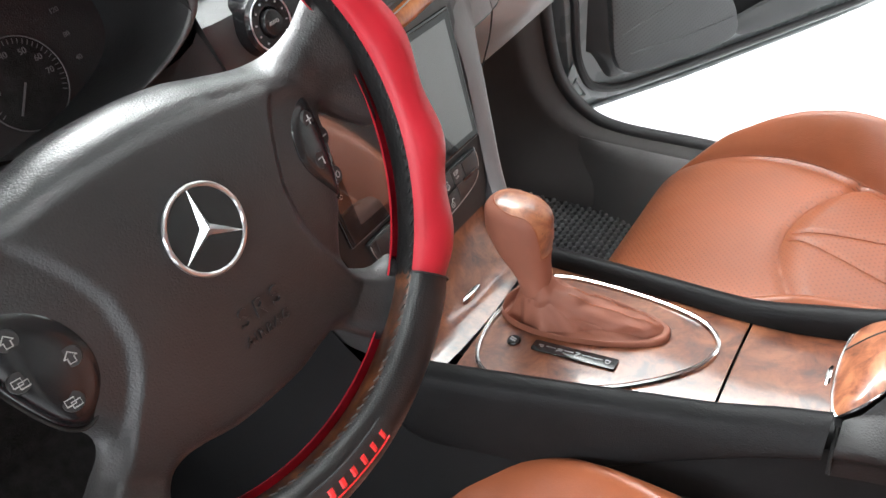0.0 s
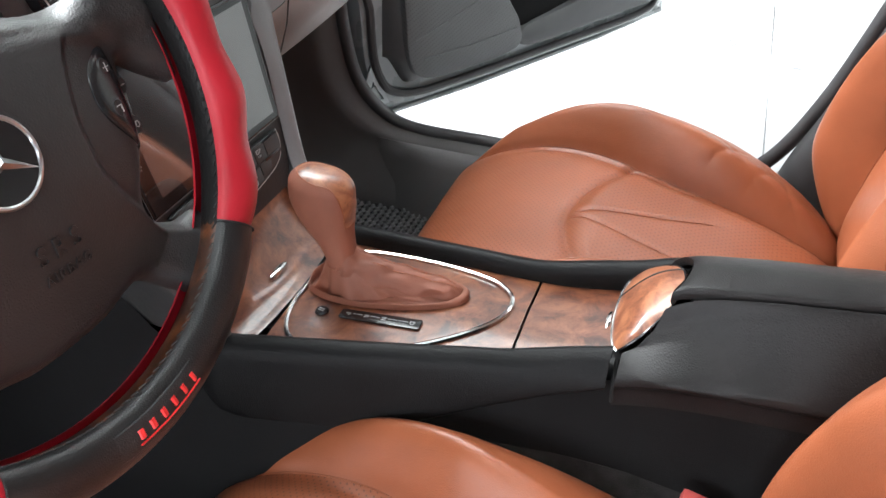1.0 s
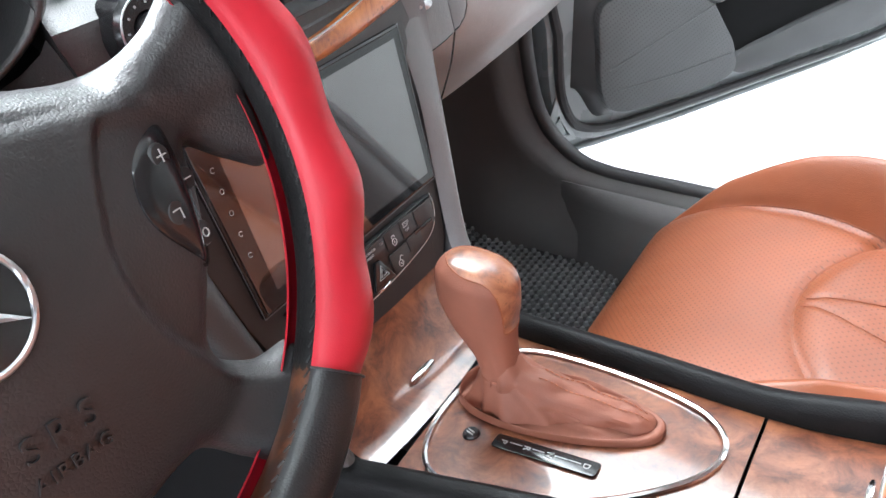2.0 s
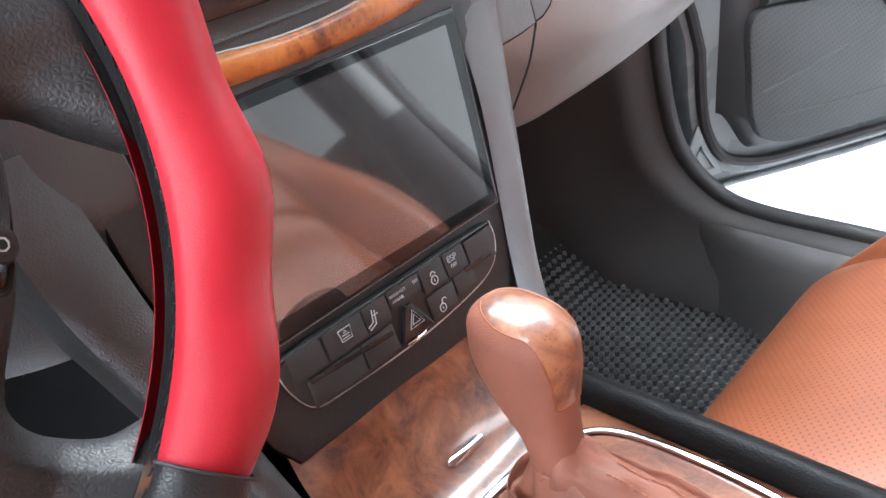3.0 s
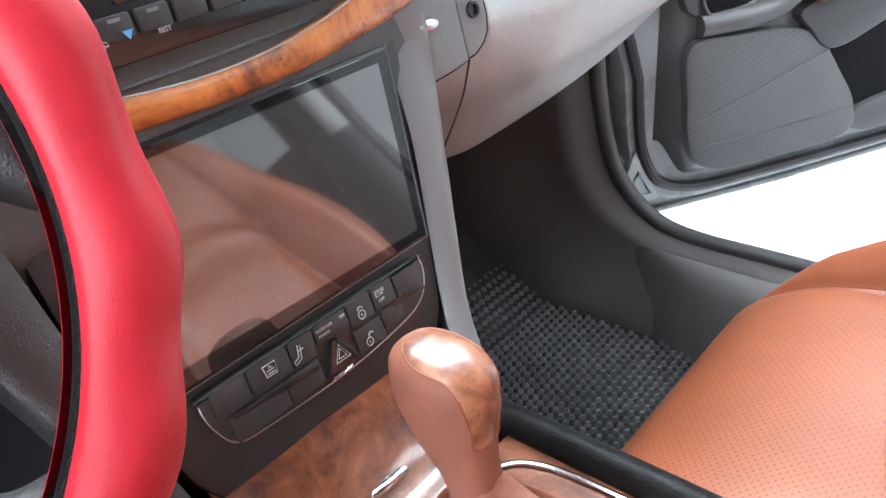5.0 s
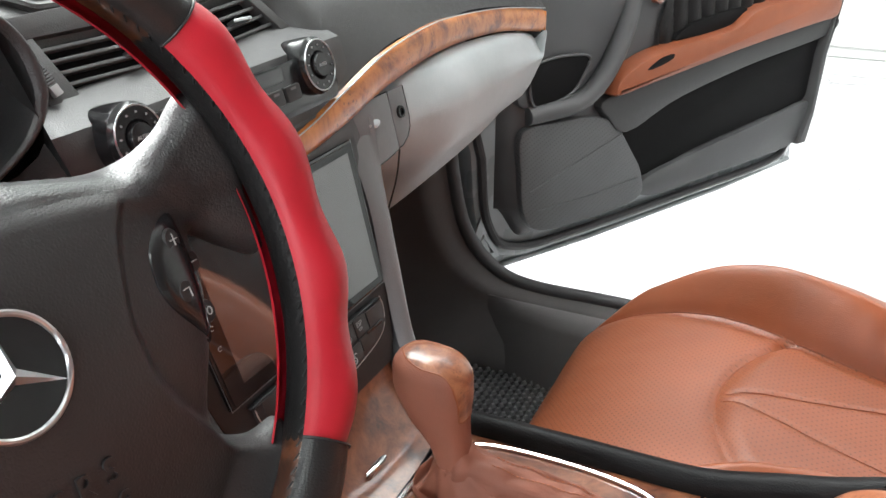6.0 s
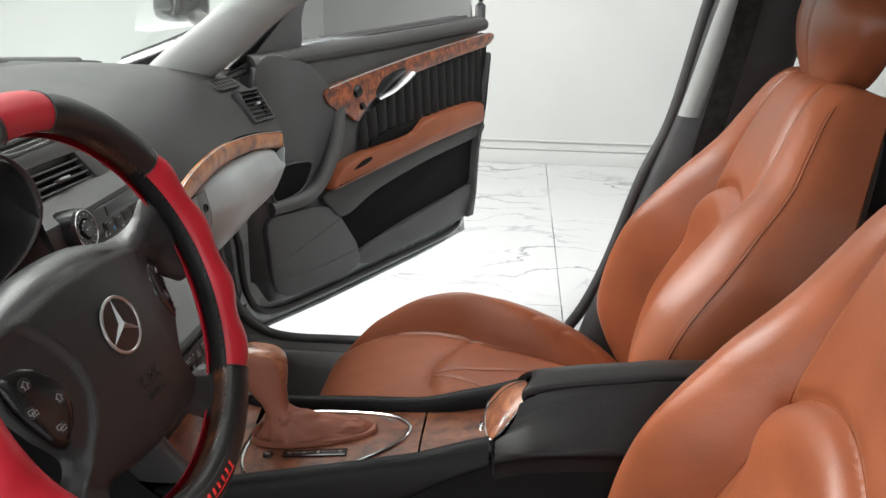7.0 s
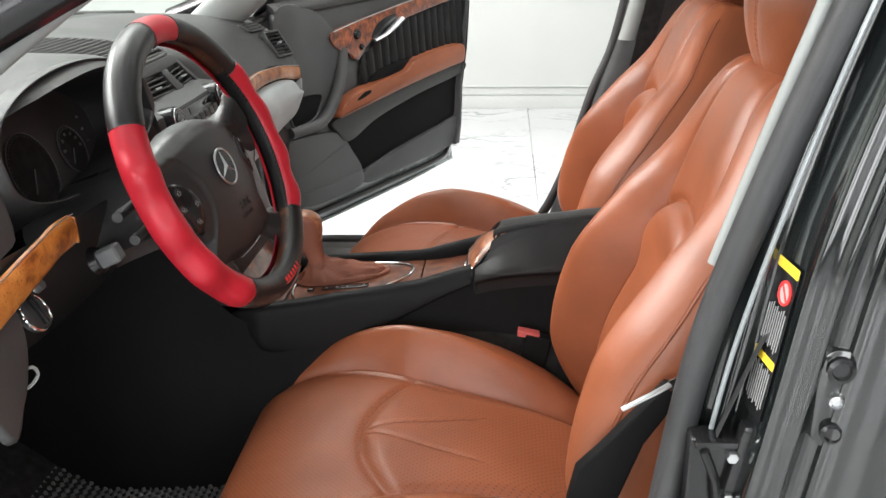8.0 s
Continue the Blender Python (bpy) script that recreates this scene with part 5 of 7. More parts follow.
def arm_front(y):
    """Where the armrest begins: it follows the round wood flap."""
    return 0.103 + 0.046 * math.sqrt(max(0.0, 1 - ((y - 0.002) / 0.064) ** 2))


def swept(section, n, m):
    """A cross-section carried rearwards from the front line of the armrest, closed by a front lip."""
    sec = spline([(y, z, 0) for y, z in section], m)
    def fn(u, v):
        q = sec[int(round(v * (m - 1)))]
        x0 = arm_front(q.x)
        f = max(0.0, (u - 0.06) / 0.94)
        x = x0 + (0.50 - x0) * f ** 1.3
        z = lin(LID_Z, x) + q.y
        if u < 0.06:
            k = 1 - u / 0.06
            return (x + 0.004 * k * k, q.x * (1 - 0.03 * k), z - 0.009 * k)
        return (x, q.x, z - 0.003 * max(0.0, 1 - (u - 0.06) / 0.05))
    return grid(fn, n, m)


def near_low(x):
    return lin([(0.09, 0.645), (0.2, 0.667), (0.52, 0.684)], x)


def box_face(s, low=0.0):
    """Sloping side of the armrest box: a flat leather face, a creased roll at its foot, then tucked under."""
    def fn(u, v):
        x = 0.104 + 0.396 * u
        zt, zb = lin(LID_Z, x) - low, near_low(x)
        prof = [(0.0440, zt - 0.014), (0.0452, zt - 0.0045), (0.050, zt - 0.005), (0.058, zt + (zb - zt) * 0.22), (0.075, zt + (zb - zt) * 0.58), (0.089, zb + 0.013), (0.0935, zb + 0.005), (0.094, zb - 0.003), (0.089, zb - 0.009), (0.088, zb - 0.030)]
        p = spline([(a, b, 0) for a, b in prof], 33)[int(round(v * 32))]
        crease = 0.0014 * math.exp(-((v - 0.62) / 0.05) ** 2) * math.sin(u * 24)
        k = (1 - u) ** 6
        xx = x + max(0.0, arm_front(s * p.x) - 0.104) * k
        edge = 0.662 + 0.0517 * math.sqrt(max(0.0, 1 - ((s * p.x - 0.002) / 0.062) ** 2))
        drop = max(0.0, p.y - edge) * k * smooth(0.0445, 0.052, p.x)
        return (xx, s * (p.x + crease), p.y - drop)
    return grid(fn, 46, 33)


for s in (-1, 1):
    vf = box_face(s, 0.046 if s > 0 else 0.0)
    put("box_side", vf if s > 0 else (vf[0], [tuple(reversed(f)) for f in vf[1]]), M_BLACK_LEATHER, console, "black leather armrest side with a creased foot")
put("box_front", extrude_profile([(-0.085, 0.59), (-0.080, 0.640), (-0.060, 0.652), (0.060, 0.652), (0.080, 0.640), (0.085, 0.59)], 0.092, 0.125, "x"), M_BLACK, console)
put("box_core", extrude_profile([(-0.080, 0.60), (-0.080, 0.645), (-0.050, 0.690), (0.050, 0.690), (0.080, 0.645), (0.080, 0.60)], 0.158, 0.50, "x"), M_BLACK, console)
put("armrest_lid", flip_faces(swept([(-0.0425, -0.010), (-0.0420, -0.002), (-0.038, 0.0015), (-0.020, 0.0022), (0.0, 0.0005), (0.022, -0.006), (0.040, -0.016), (0.052, -0.028), (0.056, -0.042)], 60, 40)), M_BLACK_LEATHER, console, "black leather armrest lid")


# wood flap at the front of the armrest
def flap_fn(u, v):
    """A half-round wood cap, domed, that leans up to the lid."""
    a = math.pi * (v - 0.5)
    reach = 0.047 * math.cos(a)
    return (0.099 - 0.011 * math.cos(a) * (1 - u) + reach * u, 0.002 + 0.062 * math.sin(a), 0.660 + 1.10 * reach * u + 0.011 * math.sin(math.pi * u) * math.cos(a))


put("armrest_flap", flip_faces(grid(flap_fn, 16, 36)), M_WOOD_CAP, console, "glossy burl wood half-round release flap")
put("flap_trim", tube([Vector(flap_fn(0, i / 24)) for i in range(25)], 0.0016, 8), M_CHROME, console, "chrome edge strip")
put("flap_rim", tube([Vector(flap_fn(1, i / 30)) for i in range(31)], 0.0012, 6), M_BLACK_GLOSS, console, "black rim round the flap")
put("flap_seam", tube([Vector(flap_fn(i / 10, 0.62)) + Vector((0, 0, 0.0006)) for i in range(11)], 0.0009, 6), M_BLACK, console)
put("box_split", tube(spline([(0.1015, -0.070, 0.659), (0.102, -0.080, 0.654), (0.103, -0.093, 0.645), (0.104, -0.098, 0.632)], 14), 0.0021, 6), M_CARPET, console)

# printed gear plate and mode button
gp = frame3((-0.146, -0.040, panel_z(-0.146) + 0.0004), (1, -0.02, 0.124), (0.02, 1, 0.02))
gear_plate = put("gear_plate", plate(rounded(0.092, 0.0155, 0.003), 0.0012, gp, 0.0005), M_BLACK_GLOSS, console, "black gear position plate")
put("gear_line", join(*[plate(rounded(0.011, 0.0008, 0.0003, 2), 0.0002, gp @ Matrix.Translation((x, 0.001, 0.0013)), 0) for x in (-0.026, -0.006, 0.014, 0.026)]), M_WHITE_MARK, gear_plate)
for ch, x in (("P", -0.037), ("R", -0.016), ("N", 0.004), ("D", 0.036)):
    lettering("gear_letter", ch, 0.008, gp @ Matrix.Translation((x, 0, 0.0014)) @ pose(0, 0, 0, 0, 0, -90), M_WHITE_MARK, gear_plate)
mb = frame3((-0.213, -0.040, panel_z(-0.213) + 0.0004), (1, 0, 0.124), (0, 1, 0))
mode = put("mode_button", lathe([(0, 0.003), (0.006, 0.0028), (0.0075, 0.0012), (0.0078, 0)], mb, 24), M_BLACK_GLOSS, console, "round black mode button")
put("mode_mark", join(*[plate(rounded(0.008, 0.0012, 0.0004, 2), 0.0002, mb @ pose(0, y, 0.003, 0, 0, -20), 0) for y in (-0.002, 0.001)]), M_WHITE_MARK, mode)

# ---------------------------------------------------------------- gear lever
lever = thing("gear_lever", (-0.19, 0.0, 0.605), "brown leather gear lever with a wood-topped knob and soft boot", "gear lever")


def knob_fn(u, v):
    """u runs up the lever from the boot to the crown."""
    z = 0.638 + 0.093 * u / 0.8 if u < 0.8 else 0.731 + 0.018 * math.sin(math.pi / 2 * (u - 0.8) / 0.2)
    e = 1.0 if u < 0.8 else math.cos(math.pi / 2 * (u - 0.8) / 0.2) ** 0.62
    cx = curve_at([(0.638, -0.2050), (0.660, -0.2110), (0.690, -0.2230), (0.720, -0.2280), (0.749, -0.2285)], z)
    rx = curve_at([(0.638, 0.0155), (0.660, 0.0180), (0.690, 0.0285), (0.718, 0.0355), (0.749, 0.0345)], z)
    ry = curve_at([(0.638, 0.0175), (0.660, 0.0185), (0.690, 0.0228), (0.722, 0.0262), (0.749, 0.0258)], z)
    a = 2 * math.pi * v
    ca, sa = math.cos(a), math.sin(a)
    return Vector((cx + math.copysign(abs(ca) ** 0.85, ca) * rx * e, 0.004 + math.copysign(abs(sa) ** 0.85, sa) * ry * e, z - 0.10 * ca * rx * e * smooth(0.692, 0.732, z)))


kv, kf = grid(knob_fn, 200, 150, False, True)
wood_f, leather_f = [], []
for f in kf:
    c = sum((Vector(kv[i]) for i in f), Vector()) / 4
    half = 0.0195 if c.z > 0.734 else 0.0195 - 0.16 * (0.734 - c.z)
    crown = c.z > 0.7385 and ((c.x + 0.2255) / 0.029) ** 2 + ((c.y - 0.004) / 0.0215) ** 2 < 1
    back = c.x > -0.2155 and abs(c.y - 0.004) < half and c.z > 0.692
    (wood_f if crown or back else leather_f).append(f)


def sub(v, fs, grow=0.0):
    used = sorted({q for f in fs for q in f})
    at = {q: n for n, q in enumerate(used)}
    return [Vector(v[q]) for q in used], [tuple(at[q] for q in f) for f in fs]


flip = lambda vf: (vf[0], [tuple(reversed(f)) for f in vf[1]])
def cap_edge():
    """The line where the wood cap meets the leather."""
    wood = {tuple(sorted((f[i], f[(i + 1) % 4]))) for f in wood_f for i in range(4)}
    hide = {tuple(sorted((f[i], f[(i + 1) % 4]))) for f in leather_f for i in range(4)}
    link = {}
    for a, b in sorted(wood & hide):
        link.setdefault(a, []).append(b)
        link.setdefault(b, []).append(a)
    loops, seen = [], set()
    for start in sorted(link):
        if start in seen:
            continue
        walkway, at = [start], start
        seen.add(start)
        while True:
            nxt = [q for q in link[at] if q not in seen]
            if not nxt:
                break
            at = nxt[0]
            seen.add(at)
            walkway.append(at)
        if len(walkway) > 30:
            pts = [Vector(kv[q]) for q in walkway]
            n = len(pts)
            loops.append([sum((pts[(i + d) % n] for d in range(-4, 5)), Vector()) / 9 for i in range(0, n, 3)])
    return loops


for line in cap_edge():
    put("cap_seam", tube(line, 0.0008, 5, True), M_TAN_DARK, lever)
put("knob_wrap", flip(sub(kv, leather_f)), M_BOOT, lever, "brown leather knob wrap")
put("knob_cap", flip(sub(kv, wood_f)), M_WOOD_CAP, lever, "glossy burl wood cap")


def boot_fn(u, v):
    """A soft canoe-shaped pouch: a raised lip, a hollow, then up to the neck."""
    a = 2 * math.pi * v
    ca, sa = math.cos(a), math.sin(a)
    base = Vector((-0.160 + 0.090 * ca, 0.014 + 0.038 * math.copysign(abs(sa) ** 0.85, sa) * (1 - 0.20 * ca), 0))
    pz = panel_z(base.x)
    neck = Vector((-0.2060 + 0.019 * ca, 0.004 + 0.018 * sa, 0.645))
    lift = 0.0075 + 0.004 * max(0.0, -ca)
    keys = [(0.0, 1.03, 0.001), (0.07, 1.025, lift * 0.7), (0.14, 0.995, lift), (0.21, 0.955, lift * 0.85), (0.33, 0.88, 0.0025), (0.6, 0.50, 0.002)]
    if u <= 0.6:
        k = curve_at([(q[0], q[1]) for q in keys], u)
        h = curve_at([(q[0], q[2]) for q in keys], u)
        p = Vector((neck.x + (base.x - neck.x) * k, neck.y + (base.y - neck.y) * k, pz + h))
    else:
        q = boot_fn(0.6, v)
        f = smooth(0.6, 1.0, u)
        p = Vector((q[0], q[1], q[2])).lerp(neck, f)
    sag = math.sin(math.pi * min(1.0, u))
    fold = (0.0016 * math.sin(5 * a + 6 * u) + 0.0013 * math.sin(11 * a - 9 * u) + 0.003 * noise.noise((p.x * 45, p.y * 45, p.z * 45))) * sag
    return p + Vector((ca, sa, 0.7)).normalized() * fold


def sleeve_fn(u, v):
    """The gathered leather ridge from the neck down to the rear of the slot."""
    c = sleeve_axis[min(49, int(round(u * 49)))]
    a = 2 * math.pi * v
    r = curve_at([(0, 0.0195), (0.3, 0.0180), (0.6, 0.0155), (0.85, 0.0125), (1.0, 0.006)], u)
    wr = 1 + 0.05 * math.sin(26 * u + 2 * math.cos(a)) * smooth(0.1, 0.5, u) + 0.22 * noise.noise((u * 9, math.cos(a) * 1.8, math.sin(a) * 1.8))
    return Vector((c.x + 0.25 * r * math.sin(a) * wr, c.y + r * wr * math.cos(a), c.z + r * wr * math.sin(a)))


sleeve_axis = spline([(-0.207, 0.004, 0.643), (-0.190, 0.005, 0.636), (-0.160, 0.009, 0.629), (-0.125, 0.013, 0.625), (-0.095, 0.015, 0.624), (-0.076, 0.016, 0.623)], 50)
put("sleeve", flip(grid(sleeve_fn, 50, 40, False, True)), M_BOOT, lever, "gathered brown leather sleeve")
put("sleeve_stitching", join(*[stitches([sleeve_fn(0.3 + 0.62 * i / 30, 0.25 + dv) + Vector((0, 0, 0.0008)) for i in range(31)], 0.0030, 0.0016, 0.0006) for dv in (-0.05, 0.05)]), M_STITCH, lever, "tan thread seam")
put("neck_seam", tube([knob_fn(0.03, i / 40) for i in range(40)], 0.0014, 6, True), M_BOOT, lever)
put("boot", flip(grid(boot_fn, 40, 96, False, True)), M_BOOT, lever, "creased brown leather boot")

# ---------------------------------------------------------------- steering wheel
wheel = thing("steering_wheel", (-0.25, -0.365, 0.943), "black steering wheel in a red and black leather cover", "steering wheel")
WM = frame3((-0.261, -0.369, 0.9476), (0.0867, 0.9962, 0), (-0.376, 0.033, 0.926))
RIM = 0.1968


def rim_point(th, ph, r, rr=1.0):
    """th: degrees clockwise from the top; ph: degrees round the tube, 0 outwards, 90 to the driver."""
    a, p = radians(th), radians(ph)
    rad = RIM + r * math.cos(p) * rr
    return WM @ Vector((rad * math.sin(a), rad * math.cos(a), 0.002 + r * 1.05 * math.sin(p)))


def rim_part(t0, t1, p0, p1, r, wave=0.0, n=None):
    n = n or max(12, int(abs(t1 - t0) / 2))
    def fn(u, v):
        th, ph = t0 + (t1 - t0) * u, p0 + (p1 - p0) * v
        edge = min(1.0, min(u, 1 - u) * n / 2.0)
        bump = math.sin(radians((th - t0) * 17)) + 0.8 * noise.noise((th * 0.09, ph * 0.02, 4.0))
        k = r * (0.955 + 0.045 * edge) * (1 + wave * bump * max(0.0, math.cos(radians(ph - 40))))
        lip = smooth(0, 0.06, v) * smooth(1, 0.94, v)
        return rim_point(th, ph, k * (0.95 + 0.05 * lip))
    return grid(fn, n, 30)


put("rim_core", grid(lambda u, v: rim_point(360 * u, 360 * v, 0.0160), 120, 20, True, True), M_WOOD_RIM, wheel, "dark burl wood rim")
for t0, t1 in ((52, 133), (-133, -52)):
    put("rim_grip", rim_part(t0, t1, 100, 260, 0.0165), M_BLACK_LEATHER, wheel, "black perforated leather rim section")
for t0, t1, mat, wave in ((-11, 11, M_RED, 0.0), (11, 55, M_GRIP, 0.0), (55, 132, M_RED, 0.11), (132, 212, M_GRIP, 0.0), (212, 298, M_RED, 0.17), (298, 349, M_GRIP, 0.0)):
    name = "cover_section"
    put(name, rim_part(t0, t1, 149, -60, 0.0222, wave), mat, wheel, "red padded leather cover section" if mat is M_RED else "black leather cover section")
put("cover_back", rim_part(0, 360, -60, -143, 0.0218, n=140), M_RED, wheel, "red leather back edge of the cover")
for t in (-11, 11, 55, 132, 212, 298):
    put("cover_seam", tube([rim_point(t, ph, 0.0223) for ph in range(148, -61, -10)], 0.0007, 5), M_BLACK, wheel)
put("cover_lacing", join(*[tube([rim_point(t, 151, 0.0205), rim_point(t + 1.2, 160, 0.0182)], 0.0006, 4) for t in [i * 2.5 for i in range(144)]]), M_BLACK, wheel, "black lacing thread")
# plain red bars where the cover is printed
lab = put("cover_label", rim_part(163, 192, 118, 62, 0.0226), M_BLACK, wheel, "black woven label with a red mark")
put("label_mark", join(*[tube([rim_point(t, ph, 0.0228) for ph in (100, 92, 84)], 0.0024, 6, flat=0.5) for t in (168, 171.2, 174.4, 177.6, 180.8, 184.0)], tube([rim_point(t, 76, 0.0228) for t in range(167, 186, 3)], 0.0008, 6)), M_RED_MARK, lab, "plain red printed mark")


HB = WM @ pose(0.003, -0.011, 0.004)


def hub_height(x, y):
    """Crowned airbag pad, lower towards its rim."""
    r = math.hypot(x / 0.125, (y + 0.02) / 0.10)
    return 0.006 - 0.016 * r * r


def mirrored(half):
    """A closed outline from its right half, given from the top down."""
    pts = half + [(-x, y) for x, y in reversed(half) if abs(x) > 1e-6]
    return [(x, y, 0) for x, y in pts]


def dome(outline, height, m, rings=14, drop=0.02, shrink=1.0, centre=(0, -0.02), power=5.0):
    """A smooth raised pad inside an outline."""
    vs, fs = [], []
    n = len(outline)
    for k in range(rings + 1):
        f = 1 - k / rings
        for p in outline:
            x, y = centre[0] + (p.x - centre[0]) * f * shrink, centre[1] + (p.y - centre[1]) * f * shrink
            e = (1 - f ** power) ** 0.5 if f < 1 else 0.0
            vs.append(m @ Vector((x, y, height(x, y) - drop * (1 - e))))
    for k in range(rings):
        for i in range(n):
            fs.append((k * n + i, k * n + (i + 1) % n, (k + 1) * n + (i + 1) % n, (k + 1) * n + i))
    return vs, fs


# one moulding for hub and spokes: its outline runs out into the rim and in again round the openings
HUB = spline(mirrored([(0, 0.0825), (0.043, 0.080), (0.0725, 0.0735), (0.108, 0.066), (0.130, 0.0665), (0.150, 0.075), (0.172, 0.090), (0.184, 0.060), (0.189, 0.030),
              (0.186, -0.012), (0.168, -0.002), (0.152, 0.0125), (0.1435, 0.014), (0.1400, 0.000), (0.1335, -0.020), (0.1225, -0.044), (0.1095, -0.064), (0.1040, -0.078), (0.110, -0.092),
              (0.128, -0.104), (0.150, -0.106), (0.137, -0.130), (0.108, -0.152), (0.094, -0.143), (0.0805, -0.128), (0.068, -0.1215), (0.052, -0.1225), (0.030, -0.1275), (0, -0.1285)]), 480, True)


def pad_top(x):
    """The groove between the airbag cover and the shoulder above it."""
    return curve_at([(0.0, 0.0635), (0.042, 0.0612), (0.082, 0.0560), (0.126, 0.0465), (0.15, 0.040)], abs(x))


def hub_surface(x, y, d):
    """Height of the moulding at (x, y), d inside its outline."""
    ax = abs(x)
    z = max(hub_height(x, y), -0.017) + 0.008 * smooth(0.150, 0.190, math.hypot(x, y - 0.011))
    wing = curve_at([(-0.125, 0.150), (-0.099, 0.1047), (-0.0724, 0.0847), (-0.050, 0.0715), (-0.030, 0.0655), (-0.009, 0.0660), (0.009, 0.0715), (0.022, 0.0775), (0.035, 0.085), (0.06, 0.108)], y)
    z -= 0.0050 * smooth(wing - 0.002, wing + 0.008, ax) * smooth(pad_top(x) + 0.002, pad_top(x) - 0.016, y)
    z -= 0.0015 * math.exp(-((y - pad_top(x)) / 0.0036) ** 2) * smooth(0.134, 0.120, ax)
    r = 0.015 + 0.014 * smooth(0.03, 0.06, y) * smooth(0.15, 0.11, ax)
    f = 1 - min(1.0, d / r)
    return z - 1.15 * r * (1 - math.sqrt(max(0.0, 1 - f * f)))


def hub_moulding(step=0.0019):
    """A fine net over the outline, its border drawn onto the outline; faces above and below the groove."""
    line = np.array([(p.x, p.y) for p in HUB])
    seg = np.roll(line, -1, 0) - line
    xs, ys = np.arange(-0.195, 0.1951, step), np.arange(-0.160, 0.0991, step)
    gx, gy = np.meshgrid(xs, ys, indexing="ij")
    q = np.stack([gx.ravel(), gy.ravel()], 1)
    best, foot, inside = np.full(len(q), 9.0), q.copy(), np.zeros(len(q), bool)
    for a, s in zip(line, seg):
        t = np.clip(((q - a) @ s) / (s @ s + 1e-12), 0, 1)
        c = a + t[:, None] * s
        dist = np.hypot(*(q - c).T)
        near = dist < best
        best[near], foot[near] = dist[near], c[near]
        over = ((a[1] > q[:, 1]) != (a[1] + s[1] > q[:, 1])) & (q[:, 0] < a[0] + s[0] * (q[:, 1] - a[1]) / (s[1] + 1e-12))
        inside ^= over
    n = len(ys)
    pos = np.where(inside[:, None], q, foot)
    depth = np.where(inside, best, 0.0)
    vs = [HB @ Vector((x, y, hub_surface(x, y, d))) for (x, y), d in zip(pos.tolist(), depth.tolist())]
    pad_f, band_f = [], []
    for i in range(len(xs) - 1):
        for j in range(n - 1):
            k = (i * n + j, (i + 1) * n + j, (i + 1) * n + j + 1, i * n + j + 1)
            if any(bool(inside[c]) for c in k):
                cx, cy = pos[list(k)].mean(0)
                (band_f if cy > pad_top(cx) and abs(cx) < 0.150 else pad_f).append(k)
    return vs, pad_f, band_f


hub_v, pad_faces, band_faces = hub_moulding()


def picked(fs):
    used = sorted({q for f in fs for q in f})
    at = {q: n for n, q in enumerate(used)}
    return [hub_v[q] for q in used], [tuple(at[q] for q in f) for f in fs]


pad = put("hub_body", picked(pad_faces), M_HUB, wheel, "black grained airbag cover with four flowing spokes", sharp=70)
put("upper_band", picked(band_faces), M_BAND, wheel, "smooth grained shoulder on the hub's upper edge", sharp=70)


def pod_height(x, y):
    return hub_height(x, y) - 0.0022 - 0.12 * max(0.0, abs(x) - 0.120) - 0.45 * max(0.0, x - 0.1235 - 0.20 * y)


